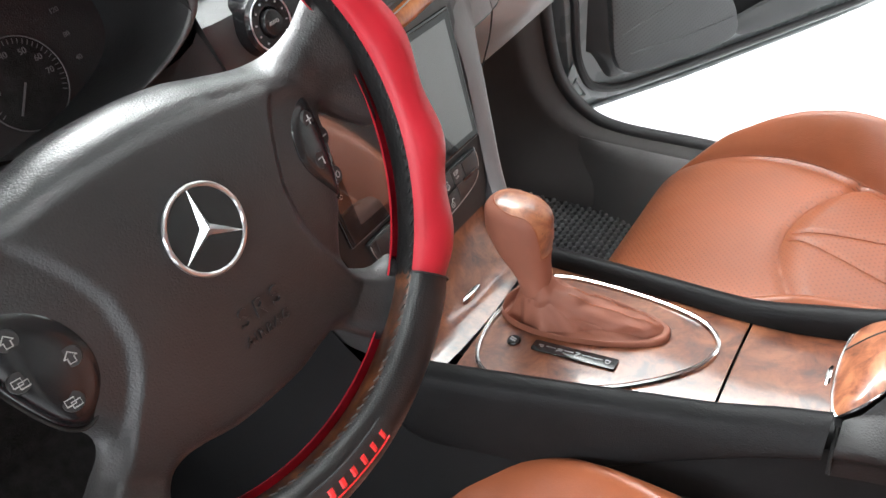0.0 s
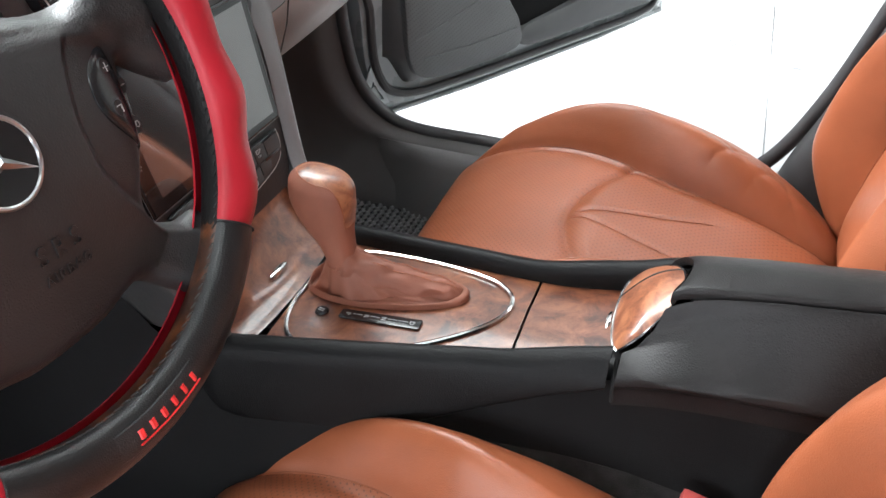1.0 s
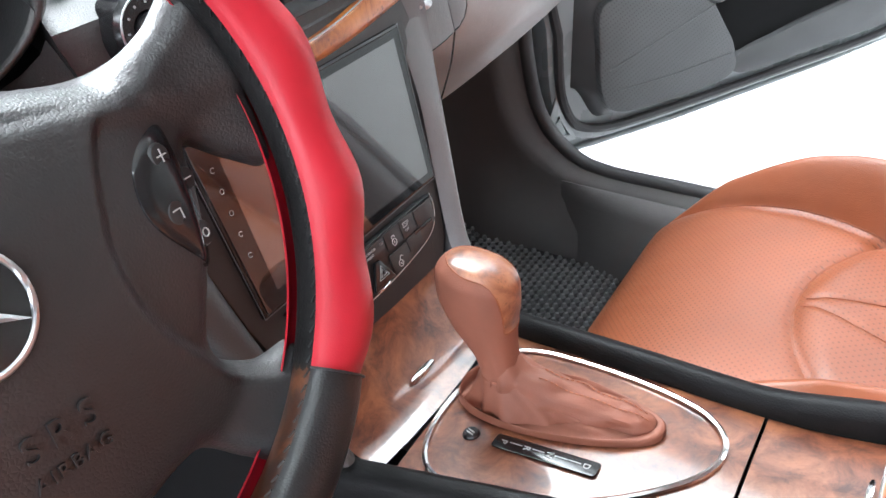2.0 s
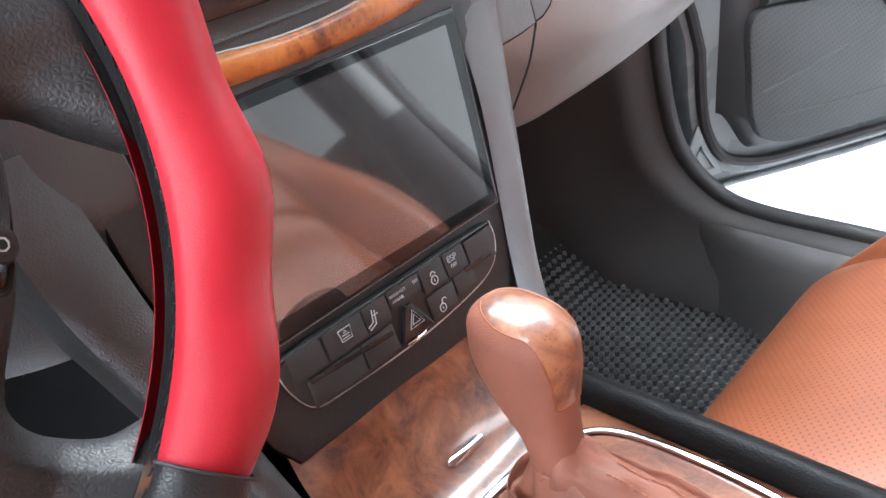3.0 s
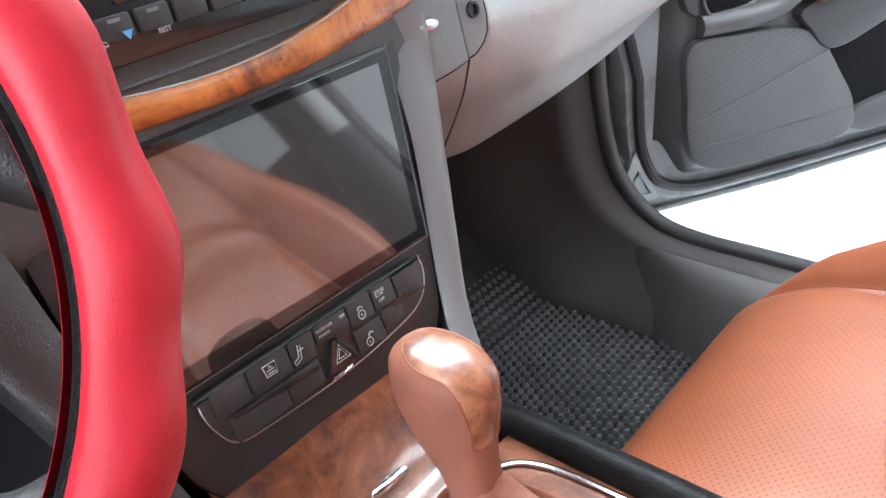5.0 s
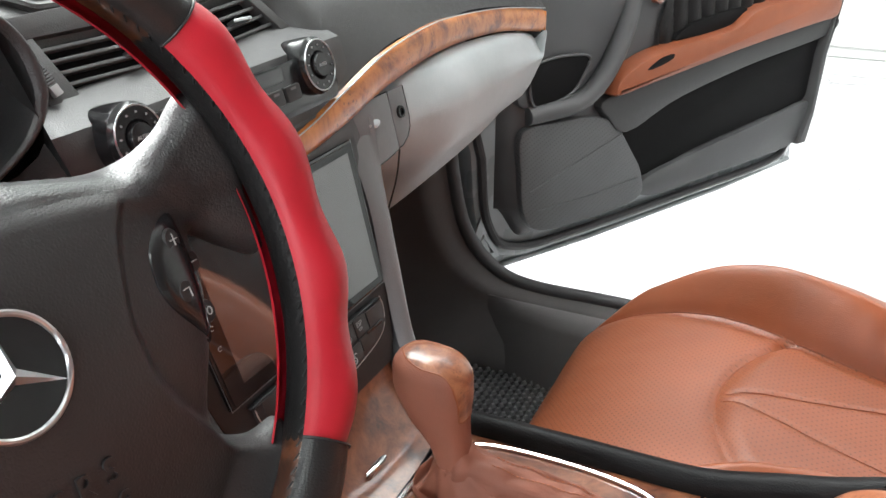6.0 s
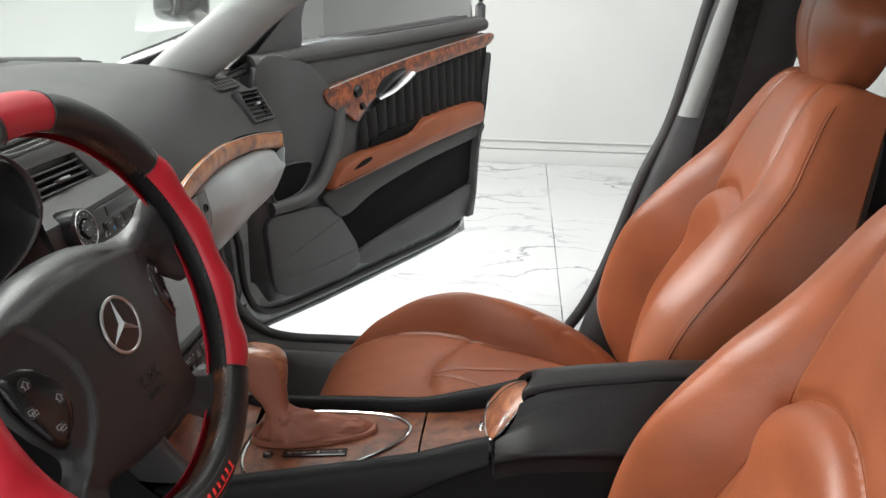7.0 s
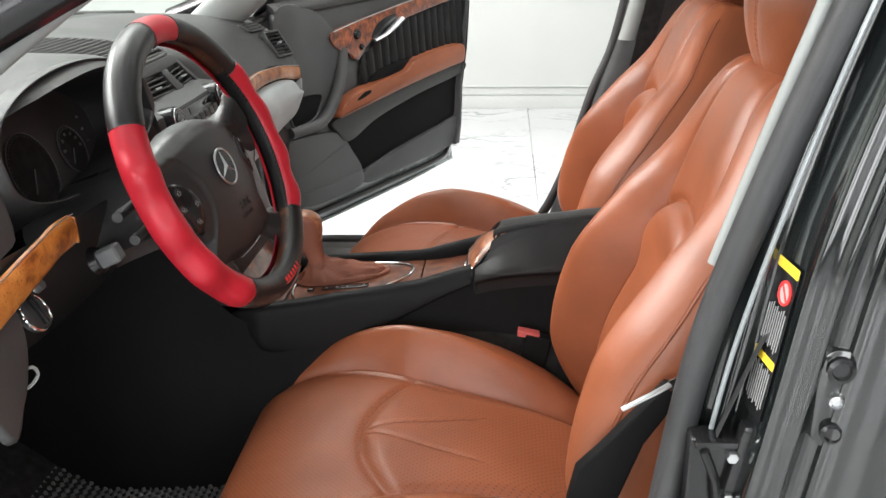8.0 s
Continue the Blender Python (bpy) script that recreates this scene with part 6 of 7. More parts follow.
for s in (1, -1):
    up = 0.006 if s > 0 else -0.009
    rim_keys = ((0.134, 0.031), (0.1186, 0.0279), (0.105, 0.0201), (0.0970, 0.0097), (0.0934, -0.0048), (0.0962, -0.0181), (0.1045, -0.0315), (0.1160, -0.0455), (0.1230, -0.0405), (0.1310, -0.0237), (0.1370, -0.004), (0.1378, 0.014)) if s > 0 else (
        (0.134, 0.030), (0.110, 0.026), (0.093, 0.010), (0.085, -0.014), (0.089, -0.036), (0.104, -0.053), (0.117, -0.048), (0.129, -0.026), (0.137, 0.002))
    keys = ((0.1187, 0.0127), (0.1115, -0.0148), (0.1285, -0.0033), (0.1230, -0.0309)) if s > 0 else ((0.120, 0.012), (0.099, -0.012), (0.125, -0.010), (0.109, -0.034))
    pod = spline([(s * x, y + up, 0) for x, y in rim_keys], 72, True)
    pd = put("button_pod", (lambda vf: vf if s < 0 else (vf[0], [tuple(reversed(f)) for f in vf[1]]))(dome(pod, pod_height, HB, 8, 0.006, centre=(s * 0.112, up - 0.008))), M_BLACK_GLOSS, wheel, "gloss black thumb button pod")
    put("pod_seam", tube([HB @ Vector((p.x, p.y, pod_height(p.x, p.y) - 0.0048)) for p in pod], 0.0011, 6, True), M_CARPET, pd)
    for k, (bx, by) in enumerate(keys):
        bm_ = HB @ pose(s * bx, by + up, pod_height(s * bx, by + up) - 0.0002, 0, s * 16, 0)
        b = put("pod_button", lathe([(0, 0.0004), (0.0058, 0.0003), (0.0068, -0.0012)], bm_, 20), M_BLACK, pd)
        sh = [[(-0.0024, 0), (0, 0.0024), (0.0024, 0), (0.0012, 0), (0.0012, -0.0022), (-0.0012, -0.0022), (-0.0012, 0), (-0.0024, 0)]] if k < 2 else [[(-0.0026, -0.001), (0.0008, -0.001), (0.0008, 0.0016), (-0.0026, 0.0016), (-0.0026, -0.001)], [(-0.0008, -0.0024), (0.0026, -0.0024), (0.0026, 0.0), (-0.0008, 0.0), (-0.0008, -0.0024)]]
        if s > 0:
            sh = ([[(-0.0022, 0), (0.0022, 0)], [(0, -0.0022), (0, 0.0022)]], [[(-0.0024, 0.0012), (0.0012, 0.0012), (0.0012, -0.0024)]], [[(-0.0018, 0), (0.0018, 0)]], [ring(0, 0, 0.0015, 8)])[k]
        line_mark("button_mark", [[(1.5 * x, 1.5 * y) for x, y in p] for p in sh], bm_ @ pose(0, 0, -0.0012), pd, 0.00042)
# chrome emblem: a ring with three points
E0 = HB @ pose(0.0, 0.0, hub_height(0, 0) + 0.0015)
em = put("emblem", tube([E0 @ Vector((0.0268 * math.cos(radians(a)), 0.0268 * math.sin(radians(a)), 0)) for a in range(0, 360, 6)], 0.0017, 8, True), M_SATIN, wheel, "round chrome emblem ring")
bmv = [E0 @ Vector((0, 0, 0.0042))]
for k in range(3):
    a = radians(90 + 120 * k)
    bmv.append(E0 @ Vector((0.0262 * math.cos(a), 0.0262 * math.sin(a), 0.0008)))
    a += radians(60)
    bmv.append(E0 @ Vector((0.0040 * math.cos(a), 0.0040 * math.sin(a), 0.0004)))
put("emblem_star", (bmv, [(0, 1 + i, 1 + (i + 1) % 6) for i in range(6)]), M_SATIN, em, "three-pointed silver star", sharp=5)
put("emblem_disc", lathe([(0, 0.0003), (0.026, 0.0003), (0.0265, -0.001)], E0, 40), M_BLACK_GLOSS, em)
T = HB @ pose(0.010, -0.066, hub_height(0.010, -0.066) + 0.0006, 8, 0, 0)
lettering("embossed_text", "SRS", 0.018, T @ pose(0, 0.005, 0.0004), M_HUB, pad, depth=0.0008, spread=1.45)
lettering("embossed_text", "AIRBAG", 0.0095, T @ pose(0, -0.0105, 0.0004), M_HUB, pad, depth=0.0006, spread=1.2)
put("hub_back", lathe([(0.0, -0.050), (0.070, -0.050), (0.085, -0.034), (0.082, -0.014), (0.0, -0.012)], HB @ pose(0, -0.015, 0), 40), M_BLACK, wheel, "black back cover of the hub")

column = thing("steering_column", (-0.36, -0.365, 0.90), "black steering column shroud with stalks", "steering column")
AX = WM.to_3x3() @ Vector((0, 0, 1))
base = Vector(WM.translation) - AX * 0.05 + Vector((0, 0, -0.012))
put("shroud", tube([base, base - AX * 0.06, base - AX * 0.14 + Vector((0, 0, 0.0)), base - AX * 0.24], lambda t: 0.062 + 0.012 * t, 20, flat=0.85), M_BLACK, column, "black column shroud")
for s, dz, ln in ((-1, 0.02, 0.16), (-1, -0.025, 0.12), (1, 0.02, 0.14)):
    p0 = base - AX * 0.03 + Vector((0, s * 0.05, dz))
    put("stalk", tube([p0, p0 + Vector((0.005, s * ln * 0.5, 0.004)), p0 + Vector((0.012, s * ln, 0.008))], lambda t: 0.005 + 0.002 * t, 10), M_BLACK, column, "black column stalk")
key = thing("ignition_switch", (-0.42, -0.51, 0.83), "grey electronic key in the ignition slot", "car key")
KM = frame3((-0.405, -0.482, 0.838), (0, 1, 0), (-0.4, 0, 0.92))
put("slot", lathe([(0, 0.01), (0.017, 0.01), (0.021, 0)], KM, 28), M_BLACK_GLOSS, key)
put("fob", box((0, 0, 0), (0.022, 0.026, 0.036), 0.008, KM @ pose(0, 0, 0.022), seg=3), M_BLADE, key, "dark grey key fob")

# ---------------------------------------------------------------- front seats
SEAT_Y = 0.37


def arch_x(y):
    """The curved seam at the front of the seat's centre panel."""
    return -0.069 + 0.068 * (y / 0.168) ** 2


def cushion_seam(x):
    return curve_at([(-0.30, 0.214), (-0.20, 0.218), (-0.13, 0.212), (-0.07, 0.198), (0.0, 0.172), (0.10, 0.146), (0.20, 0.130), (0.35, 0.118)], x)


def pleat_y(x):
    """Two shallow pleats that spread backwards from the front seam."""
    return max(0.008, 0.024 + 0.30 * x)


def groove(d, w, depth):
    return -depth * math.exp(-(d / w) ** 2)


FOLD = {"depth": 0.0022, "outer": 1.0}


def cushion_top(x, y):
    b = abs(y)
    ys = cushion_seam(x)
    z = 0.505 - 0.11 * max(0.0, x + 0.02) - 0.012 * smooth(-0.05, -0.25, x)
    hb = curve_at([(-0.29, 0.018), (-0.22, 0.054), (-0.10, 0.094), (0.05, 0.088), (0.20, 0.056), (0.33, 0.020)], x)
    if y < 0:
        hb *= FOLD["outer"]
    z += hb * (smooth(ys - 0.012, ys + 0.050, b) ** 0.8)
    z += groove(b - ys, 0.0050, 0.007) + groove(b - ys, 0.016, 0.005)
    if b < ys + 0.01:
        d = x - arch_x(y)
        k = smooth(ys + 0.01, ys - 0.01, b)
        z += (groove(d, 0.0042, 0.0036) + groove(d, 0.013, 0.0030)) * k
        if d > 0:
            z += 0.006 * smooth(0, 0.030, d) * smooth(ys, ys - 0.03, b)
            z += groove(b - pleat_y(x), 0.0042, 0.0024) * smooth(0.0, 0.02, d) * smooth(0.16, 0.06, x)
    fold = noise.noise((x * 16 + y * 20, x * 6 - y * 8, 5))
    z -= FOLD["depth"] * math.exp(-(fold / 0.10) ** 2) * smooth(ys + 0.01, ys + 0.03, b) * smooth(0.245, 0.205, b) * smooth(-0.02, 0.08, x)
    for xc, sl, k in ((0.03, 1.6, 0.5), (0.125, 1.3, 1.5), (0.165, -0.6, 0.7), (0.195, 1.0, 1.0), (0.230, -0.4, 0.9), (0.258, 0.9, 0.8)):
        d = x - xc - sl * (y - 0.180) - 0.004 * math.sin(y * 90 + 7 * xc)
        z -= FOLD["depth"] * 1.1 * k * math.exp(-(d / 0.0045) ** 2) * smooth(ys + 0.002, ys + 0.02, y) * smooth(ys + 0.085, ys + 0.045, y)
    z += 0.0006 * noise.noise((x * 26, y * 26, 3)) + 0.0014 * noise.noise((x * 9, y * 9, 7))
    return z


BACK_O, BACK_E, BACK_F = Vector((0.315, 0, 0.430)), Vector((0.262, 0, 0.965)), Vector((-0.965, 0, 0.262))


def back_place(h, y, f):
    return BACK_O + BACK_E * h + BACK_F * f + Vector((0, y, 0))


def back_half(h):
    return curve_at([(0.0, 0.225), (0.12, 0.262), (0.34, 0.262), (0.50, 0.225), (0.60, 0.178), (0.70, 0.13)], h)


def back_seam(h):
    return curve_at([(0.0, 0.175), (0.20, 0.160), (0.36, 0.130), (0.41, 0.125), (0.48, 0.119), (0.60, 0.092), (0.70, 0.07)], h)


def back_arch(y):
    return 0.468 - 0.056 * (y / 0.124) ** 2


def back_top(h, y):
    b = abs(y)
    ys = back_seam(h)
    f = 0.030 + 0.018 * math.exp(-((h - 0.20) / 0.12) ** 2)
    hb = curve_at([(0.0, 0.05), (0.14, 0.098), (0.28, 0.100), (0.42, 0.062), (0.54, 0.015), (0.68, 0.0)], h)
    f += hb * smooth(ys - 0.012, ys + 0.060, b) ** 0.8
    f += groove(b - ys, 0.0055, 0.009) + groove(b - ys, 0.020, 0.010)
    if b < ys + 0.01:
        d = h - back_arch(y)
        k = smooth(ys + 0.01, ys - 0.012, b)
        f += (groove(d, 0.007, 0.008) + groove(d, 0.016, 0.006)) * k
        f += 0.015 * math.exp(-((d + 0.042) / 0.042) ** 2) * smooth(ys, ys - 0.030, b)
    f += 0.0004 * noise.noise((h * 22, y * 22, 13)) + 0.0010 * noise.noise((h * 8, y * 8, 17))
    return f


def head_fn(u, v):
    """A rounded headrest, full in front, tapering below."""
    a, c = math.pi * (u - 0.5), 2 * math.pi * v
    def pw(t, p):
        return math.copysign(abs(t) ** p, t)
    ce, se = pw(math.cos(a), 0.75), pw(math.sin(a), 0.85)
    hz = 0.100 * se
    low = smooth(0.04, -0.10, hz)
    wy = 0.142 * ce * pw(math.sin(c), 0.8) * (1 - 0.30 * low)
    fx = -0.052 * ce * pw(math.cos(c), 0.8) * (1 + (0.25 if math.cos(c) > 0 else 0) * (1 - low))
    crease = 0.004 * math.exp(-(wy / 0.008) ** 2) if math.cos(c) > 0 else 0.0
    return Vector((0.535 + fx + crease + 0.12 * (hz + 0.1) * 0.3, wy, 1.150 + hz))


def front_seat(y, dx, dz, recline, label):
    FOLD["depth"], FOLD["outer"] = (0.0014, 1.0) if recline else (0.0004, 0.45)
    seat = thing("front_seat", (0.05 + dx, y, 0.25), label, "car seat", group="front seats")
    mv = Matrix.Translation((dx, y, dz))
    mb = mv @ Matrix.Translation(BACK_O) @ pose(0, 0, 0, 0, recline, 0) @ Matrix.Translation(-BACK_O)
    def P(name, vf, mat, label="", parent=seat, sharp=60):
        up = name.startswith(("back", "edge", "head"))
        return put(name, moved(vf, mb if up else mv), mat, parent, label, sharp=sharp)
    ch = lambda x: 0.268 * (1 - 0.14 * smooth(-0.20, -0.30, x)) * (1 - 0.12 * smooth(0.15, 0.36, x))
    cplace = lambda a, b, h: (a, b, h)
    P("cushion", pillow(-0.302, 0.345, ch, cushion_top, lambda a: 0.335, cplace, 230, 120, 3.4, 7, cushion_seam, "out"), M_TAN, "smooth tan leather cushion with raised bolsters")
    P("cushion_insert", pillow(-0.302, 0.345, ch, cushion_top, lambda a: 0.335, cplace, 230, 100, 3.4, 7, cushion_seam, "in", False), M_TAN_PERF, "perforated tan leather seat panel")
    P("backrest", pillow(0.0, 0.685, back_half, back_top, lambda a: -0.085, back_place, 220, 110, 6, 5, back_seam, "out"), M_TAN, "tan leather backrest with side bolsters")
    P("backrest_insert", pillow(0.0, 0.685, back_half, back_top, lambda a: -0.085, back_place, 240, 100, 6, 5, back_seam, "in", False), M_TAN, "tan leather back panel")
    def on_cushion(x, y):
        e = (1 - abs(2 * (x + 0.302) / 0.647 - 1) ** 3.4) ** (1 / 3.4) * (1 - min(1.0, abs(y) / ch(x)) ** 7) ** (1 / 7)
        return Vector((x, y, 0.335 + (cushion_top(x, y) - 0.335) * e + 0.0004))
    def on_back(h, y):
        e = (1 - abs(2 * h / 0.685 - 1) ** 6) ** (1 / 6) * (1 - min(1.0, abs(y) / back_half(h)) ** 5) ** (1 / 5)
        return back_place(h, y, -0.085 + (back_top(h, y) + 0.085) * e + 0.0004)
    n = 60
    for s in (1, -1):
        P("cushion_seam", tube([on_cushion(-0.285 + 0.60 * i / n, s * cushion_seam(-0.285 + 0.60 * i / n)) for i in range(n + 1)], 0.0011, 5), M_TAN_DARK)
        P("back_seam", tube([on_back(0.04 + 0.60 * i / n, s * back_seam(0.04 + 0.60 * i / n)) for i in range(n + 1)], 0.0011, 5), M_TAN_DARK)
        P("cushion_pleat", tube([on_cushion(-0.06 + 0.19 * i / n, s * pleat_y(-0.06 + 0.19 * i / n)) for i in range(n + 1)], 0.0009, 5), M_TAN_DARK)
    P("cushion_arch", tube([on_cushion(arch_x(-0.168 + 0.336 * i / n), -0.168 + 0.336 * i / n) for i in range(n + 1)], 0.0011, 5), M_TAN_DARK)
    P("back_arch", tube([on_back(back_arch(-0.124 + 0.248 * i / n), -0.124 + 0.248 * i / n) for i in range(n + 1)], 0.0011, 5), M_TAN_DARK)
    for s in (1, -1):
        edge = []
        for i in range(60):
            h = 0.05 + 0.60 * i / 59
            w = back_half(h)
            t = 0.955
            e = (1 - t ** 5) ** (1 / 5) * max(0.0, 1 - abs(2 * h / 0.685 - 1) ** 6) ** (1 / 6)
            edge.append(back_place(h, s * t * w, -0.085 + (back_top(h, s * t * w) + 0.085) * e + 0.0006))
        P("edge_seam", tube(edge, 0.0016, 6), M_TAN_DARK, "sewn edge seam")
        for off in (-0.006, 0.006):
            P("edge_stitching", stitches([p + Vector((off * 0.9, 0, off * 0.3)) for p in edge], 0.005, 0.002, 0.0007), M_STITCH, "tan edge stitching")
    head = P("headrest", grid(head_fn, 48, 56, False, True), M_TAN, "tan leather headrest")
    P("headrest_seam", stitches([head_fn(0.06 + 0.88 * i / 40, 0.0) + Vector((-0.0006, 0.004, 0)) for i in range(41)], 0.005, 0.002, 0.0007), M_STITCH, "headrest stitching", head)
    P("headrest_seam", stitches([head_fn(0.06 + 0.88 * i / 40, 0.0) + Vector((-0.0006, -0.004, 0)) for i in range(41)], 0.005, 0.002, 0.0007), M_STITCH, "headrest stitching", head)
    for s in (1, -1):
        P("headrest_post", tube([(0.530, s * 0.055, 1.02), (0.540, s * 0.055, 1.10)], 0.006, 12), M_CHROME, "chrome headrest post")
    for s in (1, -1):
        P("side_trim", pillow(-0.22, 0.40, lambda a: 0.075, lambda a, b: 0.245, lambda a: 0.215, lambda a, b, h: (a, s * h, 0.315 + b), 30, 14, 5, 4), M_BLACK, "black plastic seat side trim")
    if y < 0:
        shield = [(0.345, 0.760), (0.372, 0.757), (0.325, 0.678), (0.296, 0.590), (0.236, 0.590), (0.246, 0.640), (0.272, 0.669)]
        put("side_shield", plate([(a, b) for a, b in shield], 0.016, frame3((0, y - 0.272, 0), (1, 0, 0), (0, 0, 1)), 0.004, 3), M_SIDE, seat, "black plastic side shield")
    P("seat_base", box((0.05, 0, 0.300), (0.50, 0.42, 0.08), 0.01), M_CARPET, "dark seat frame")
    for s in (1, -1):
        P("seat_rail", box((0.04, s * 0.18, 0.257), (0.60, 0.035, 0.02), 0.004), M_SATIN, "metal seat rail")
    P("back_shell", pillow(0.02, 0.64, lambda h: back_half(h) * 0.94, lambda a, b: 0.115, lambda a: 0.075, lambda h, b, f: back_place(h, b, -f), 30, 24, 5, 5), M_BLACK, "black seat back shell")
    return seat


front_seat(SEAT_Y, 0.045, 0.03, 3.0, "tan leather passenger seat with perforated panels and creased bolster")
front_seat(-SEAT_Y, 0.0, 0.0, 0.0, "tan leather driver's seat with perforated panels")

# ---------------------------------------------------------------- open passenger door
door = thing("passenger_door", (-0.60, 0.82, 0.33), "open front door with black trim, tan armrest and burl wood", "car door")
DA = radians(63)
DD, DN = Vector((math.cos(DA), math.sin(DA), 0)), Vector((math.sin(DA), -math.cos(DA), 0))
DH = Vector((-0.60, 0.82, 0))


def dp(s, z, k):
    """A point of the door: s along it from the hinge, k towards the cabin."""
    return DH + DD * s + DN * k + Vector((0, 0, z))


DM = frame3(DH, DD, (0, 0, 1))          # x along the door, y up, z away from the cabin or to it


def door_plate(poly, k0, k1, bevel=0.003):
    """A plate of the door between two depths."""
    m = Matrix.Translation(DN * k0) @ DM
    vf = plate(poly, abs(k1 - k0), m, bevel)
    return vf


def outline_pts(keys, n, closed=True):
    return [(p.x, p.y) for p in spline([(a, b, 0) for a, b in keys], n, closed)]


rear_edge = [(1.20, 1.06), (1.185, 0.95), (1.165, 0.80), (1.155, 0.65), (1.175, 0.52), (1.205, 0.42), (1.215, 0.345)]
skin = [(0.02, 1.03), (0.02, 0.60), (0.03, 0.42), (0.10, 0.345), (0.30, 0.335), (0.70, 0.335), (1.05, 0.338)] + list(reversed(rear_edge))
put("outer_skin", door_plate(skin, -0.035, 0.0, 0.006), M_DOOR_EDGE_LIT, door, "dark painted outer door skin")
inner = [(0.03, 1.02), (0.035, 0.60), (0.06, 0.45), (0.13, 0.385), (0.30, 0.372), (0.70, 0.370), (1.02, 0.372), (1.10, 0.40), (1.125, 0.52), (1.12, 0.65), (1.135, 0.80), (1.16, 0.95), (1.165, 1.03)]
put("inner_frame", door_plate(outline_pts(inner, 70), 0.001, 0.050, 0.008), M_DOOR_EDGE_LIT, door, "dark painted inner door frame")
put("door_rubber", tube([dp(p[0], p[1], 0.054) for p in outline_pts([(0.05, 1.0), (0.055, 0.60), (0.08, 0.46), (0.15, 0.405), (0.32, 0.392), (0.70, 0.390), (1.0, 0.392), (1.08, 0.42), (1.10, 0.52), (1.095, 0.66), (1.11, 0.80), (1.14, 0.95), (1.14, 1.0)], 80)], 0.009, 8, True), M_RUBBER, door, "black rubber door gasket")


# cover panel with its moulded map pocket: a relief over the panel's outline
def panel_k(s, z):
    k = 0.072 + 0.012 * smooth(1.02, 0.80, z)
    # hollow behind the armrest's front, where the speaker sits
    k += 0.014 * smooth(0.045, 0.0, math.hypot((s - 0.26) / 1.35, (z - 0.535) / 0.9) - 0.085)
    return k


def trim_panel():
    hi = 1.035
    def fn(u, v):
        s = 0.09 + (1.078 - 0.09) * u
        zl = 0.425 + 0.075 * (smooth(0.16, 0.09, s) + smooth(1.01, 1.078, s))
        z = zl + (hi - zl) * v
        s2 = s + 0.088 * u * smooth(0.62, 1.03, z)
        edge = min(1.0, min(u, 1 - u) * 30, v * 20)
        return dp(s2, z, 0.05 + (panel_k(s, z) - 0.05) * math.sqrt(max(0.0, edge)))
    return grid(fn, 90, 70)


put("trim_panel", trim_panel(), M_DOOR, door, "black moulded door panel")
put("top_rail", tube([dp(s, z, 0.062) for s, z in ((0.10, 1.025), (0.30, 1.03), (0.60, 1.036), (0.90, 1.045), (1.17, 1.055))], 0.030, 12, flat=0.75), M_DASH, door, "dark grey padded top rail")
put("speaker_cover", door_plate(outline_pts([(0.112, 0.655), (0.20, 0.660), (0.31, 0.650), (0.37, 0.620), (0.42, 0.560), (0.46, 0.50), (0.455, 0.445), (0.30, 0.437), (0.17, 0.447), (0.125, 0.49), (0.112, 0.57)], 60), 0.086, 0.100, 0.005), M_SPEAKER, door, "black perforated speaker cover")
for ends in (((0.135, 0.537), (0.26, 0.569), (0.385, 0.602)), ((0.160, 0.493), (0.30, 0.489), (0.448, 0.494))):
    put("speaker_rib", tube([dp(*q, 0.0995) for q in ends], 0.0022, 8, flat=0.8), M_DOOR, door)
# No hollow is cut: a near-black plate stands for the pocket's shade.
put("pocket_shade_plate", door_plate(outline_pts([(0.405, 0.598), (0.55, 0.640), (0.80, 0.675), (1.085, 0.704), (1.088, 0.66), (1.072, 0.552), (0.90, 0.535), (0.65, 0.512), (0.475, 0.488), (0.44, 0.54)], 60), 0.084, 0.0865, 0.001), M_SIDE, door, "flat near-black plate for the shade in the map pocket")
put("rear_frame", door_plate([(1.045, 0.445), (1.078, 0.520), (1.088, 0.66), (1.112, 0.76), (1.130, 0.80), (1.152, 0.97), (1.158, 0.97), (1.128, 0.78), (1.105, 0.66), (1.095, 0.52), (1.078, 0.445)], 0.052, 0.112, 0.006), M_DOOR, door, "dark rear edge of the door trim")
put("pocket_wall", door_plate(outline_pts([(0.475, 0.484), (0.65, 0.508), (0.90, 0.531), (1.082, 0.546), (1.075, 0.48), (1.02, 0.442), (0.75, 0.438), (0.50, 0.438)], 60), 0.085, 0.098, 0.005), M_DOOR, door, "black pocket front")
put("panel_sweep", tube([dp(s, z, k) for s, z, k in [tuple(p) for p in spline([(0.40, 0.890, 0.085), (0.375, 0.82, 0.095), (0.32, 0.735, 0.102), (0.25, 0.690, 0.100), (0.13, 0.682, 0.088)], 24)]], 0.020, 12, flat=0.9), M_DOOR, door, "curved black panel sweep")
put("lower_band", door_plate(outline_pts([(0.33, 0.685), (0.60, 0.712), (0.90, 0.738), (1.12, 0.750), (1.11, 0.708), (0.80, 0.680), (0.55, 0.645), (0.40, 0.603), (0.34, 0.64)], 50), 0.085, 0.105, 0.006), M_DASH, door, "dark grey band below the armrest")
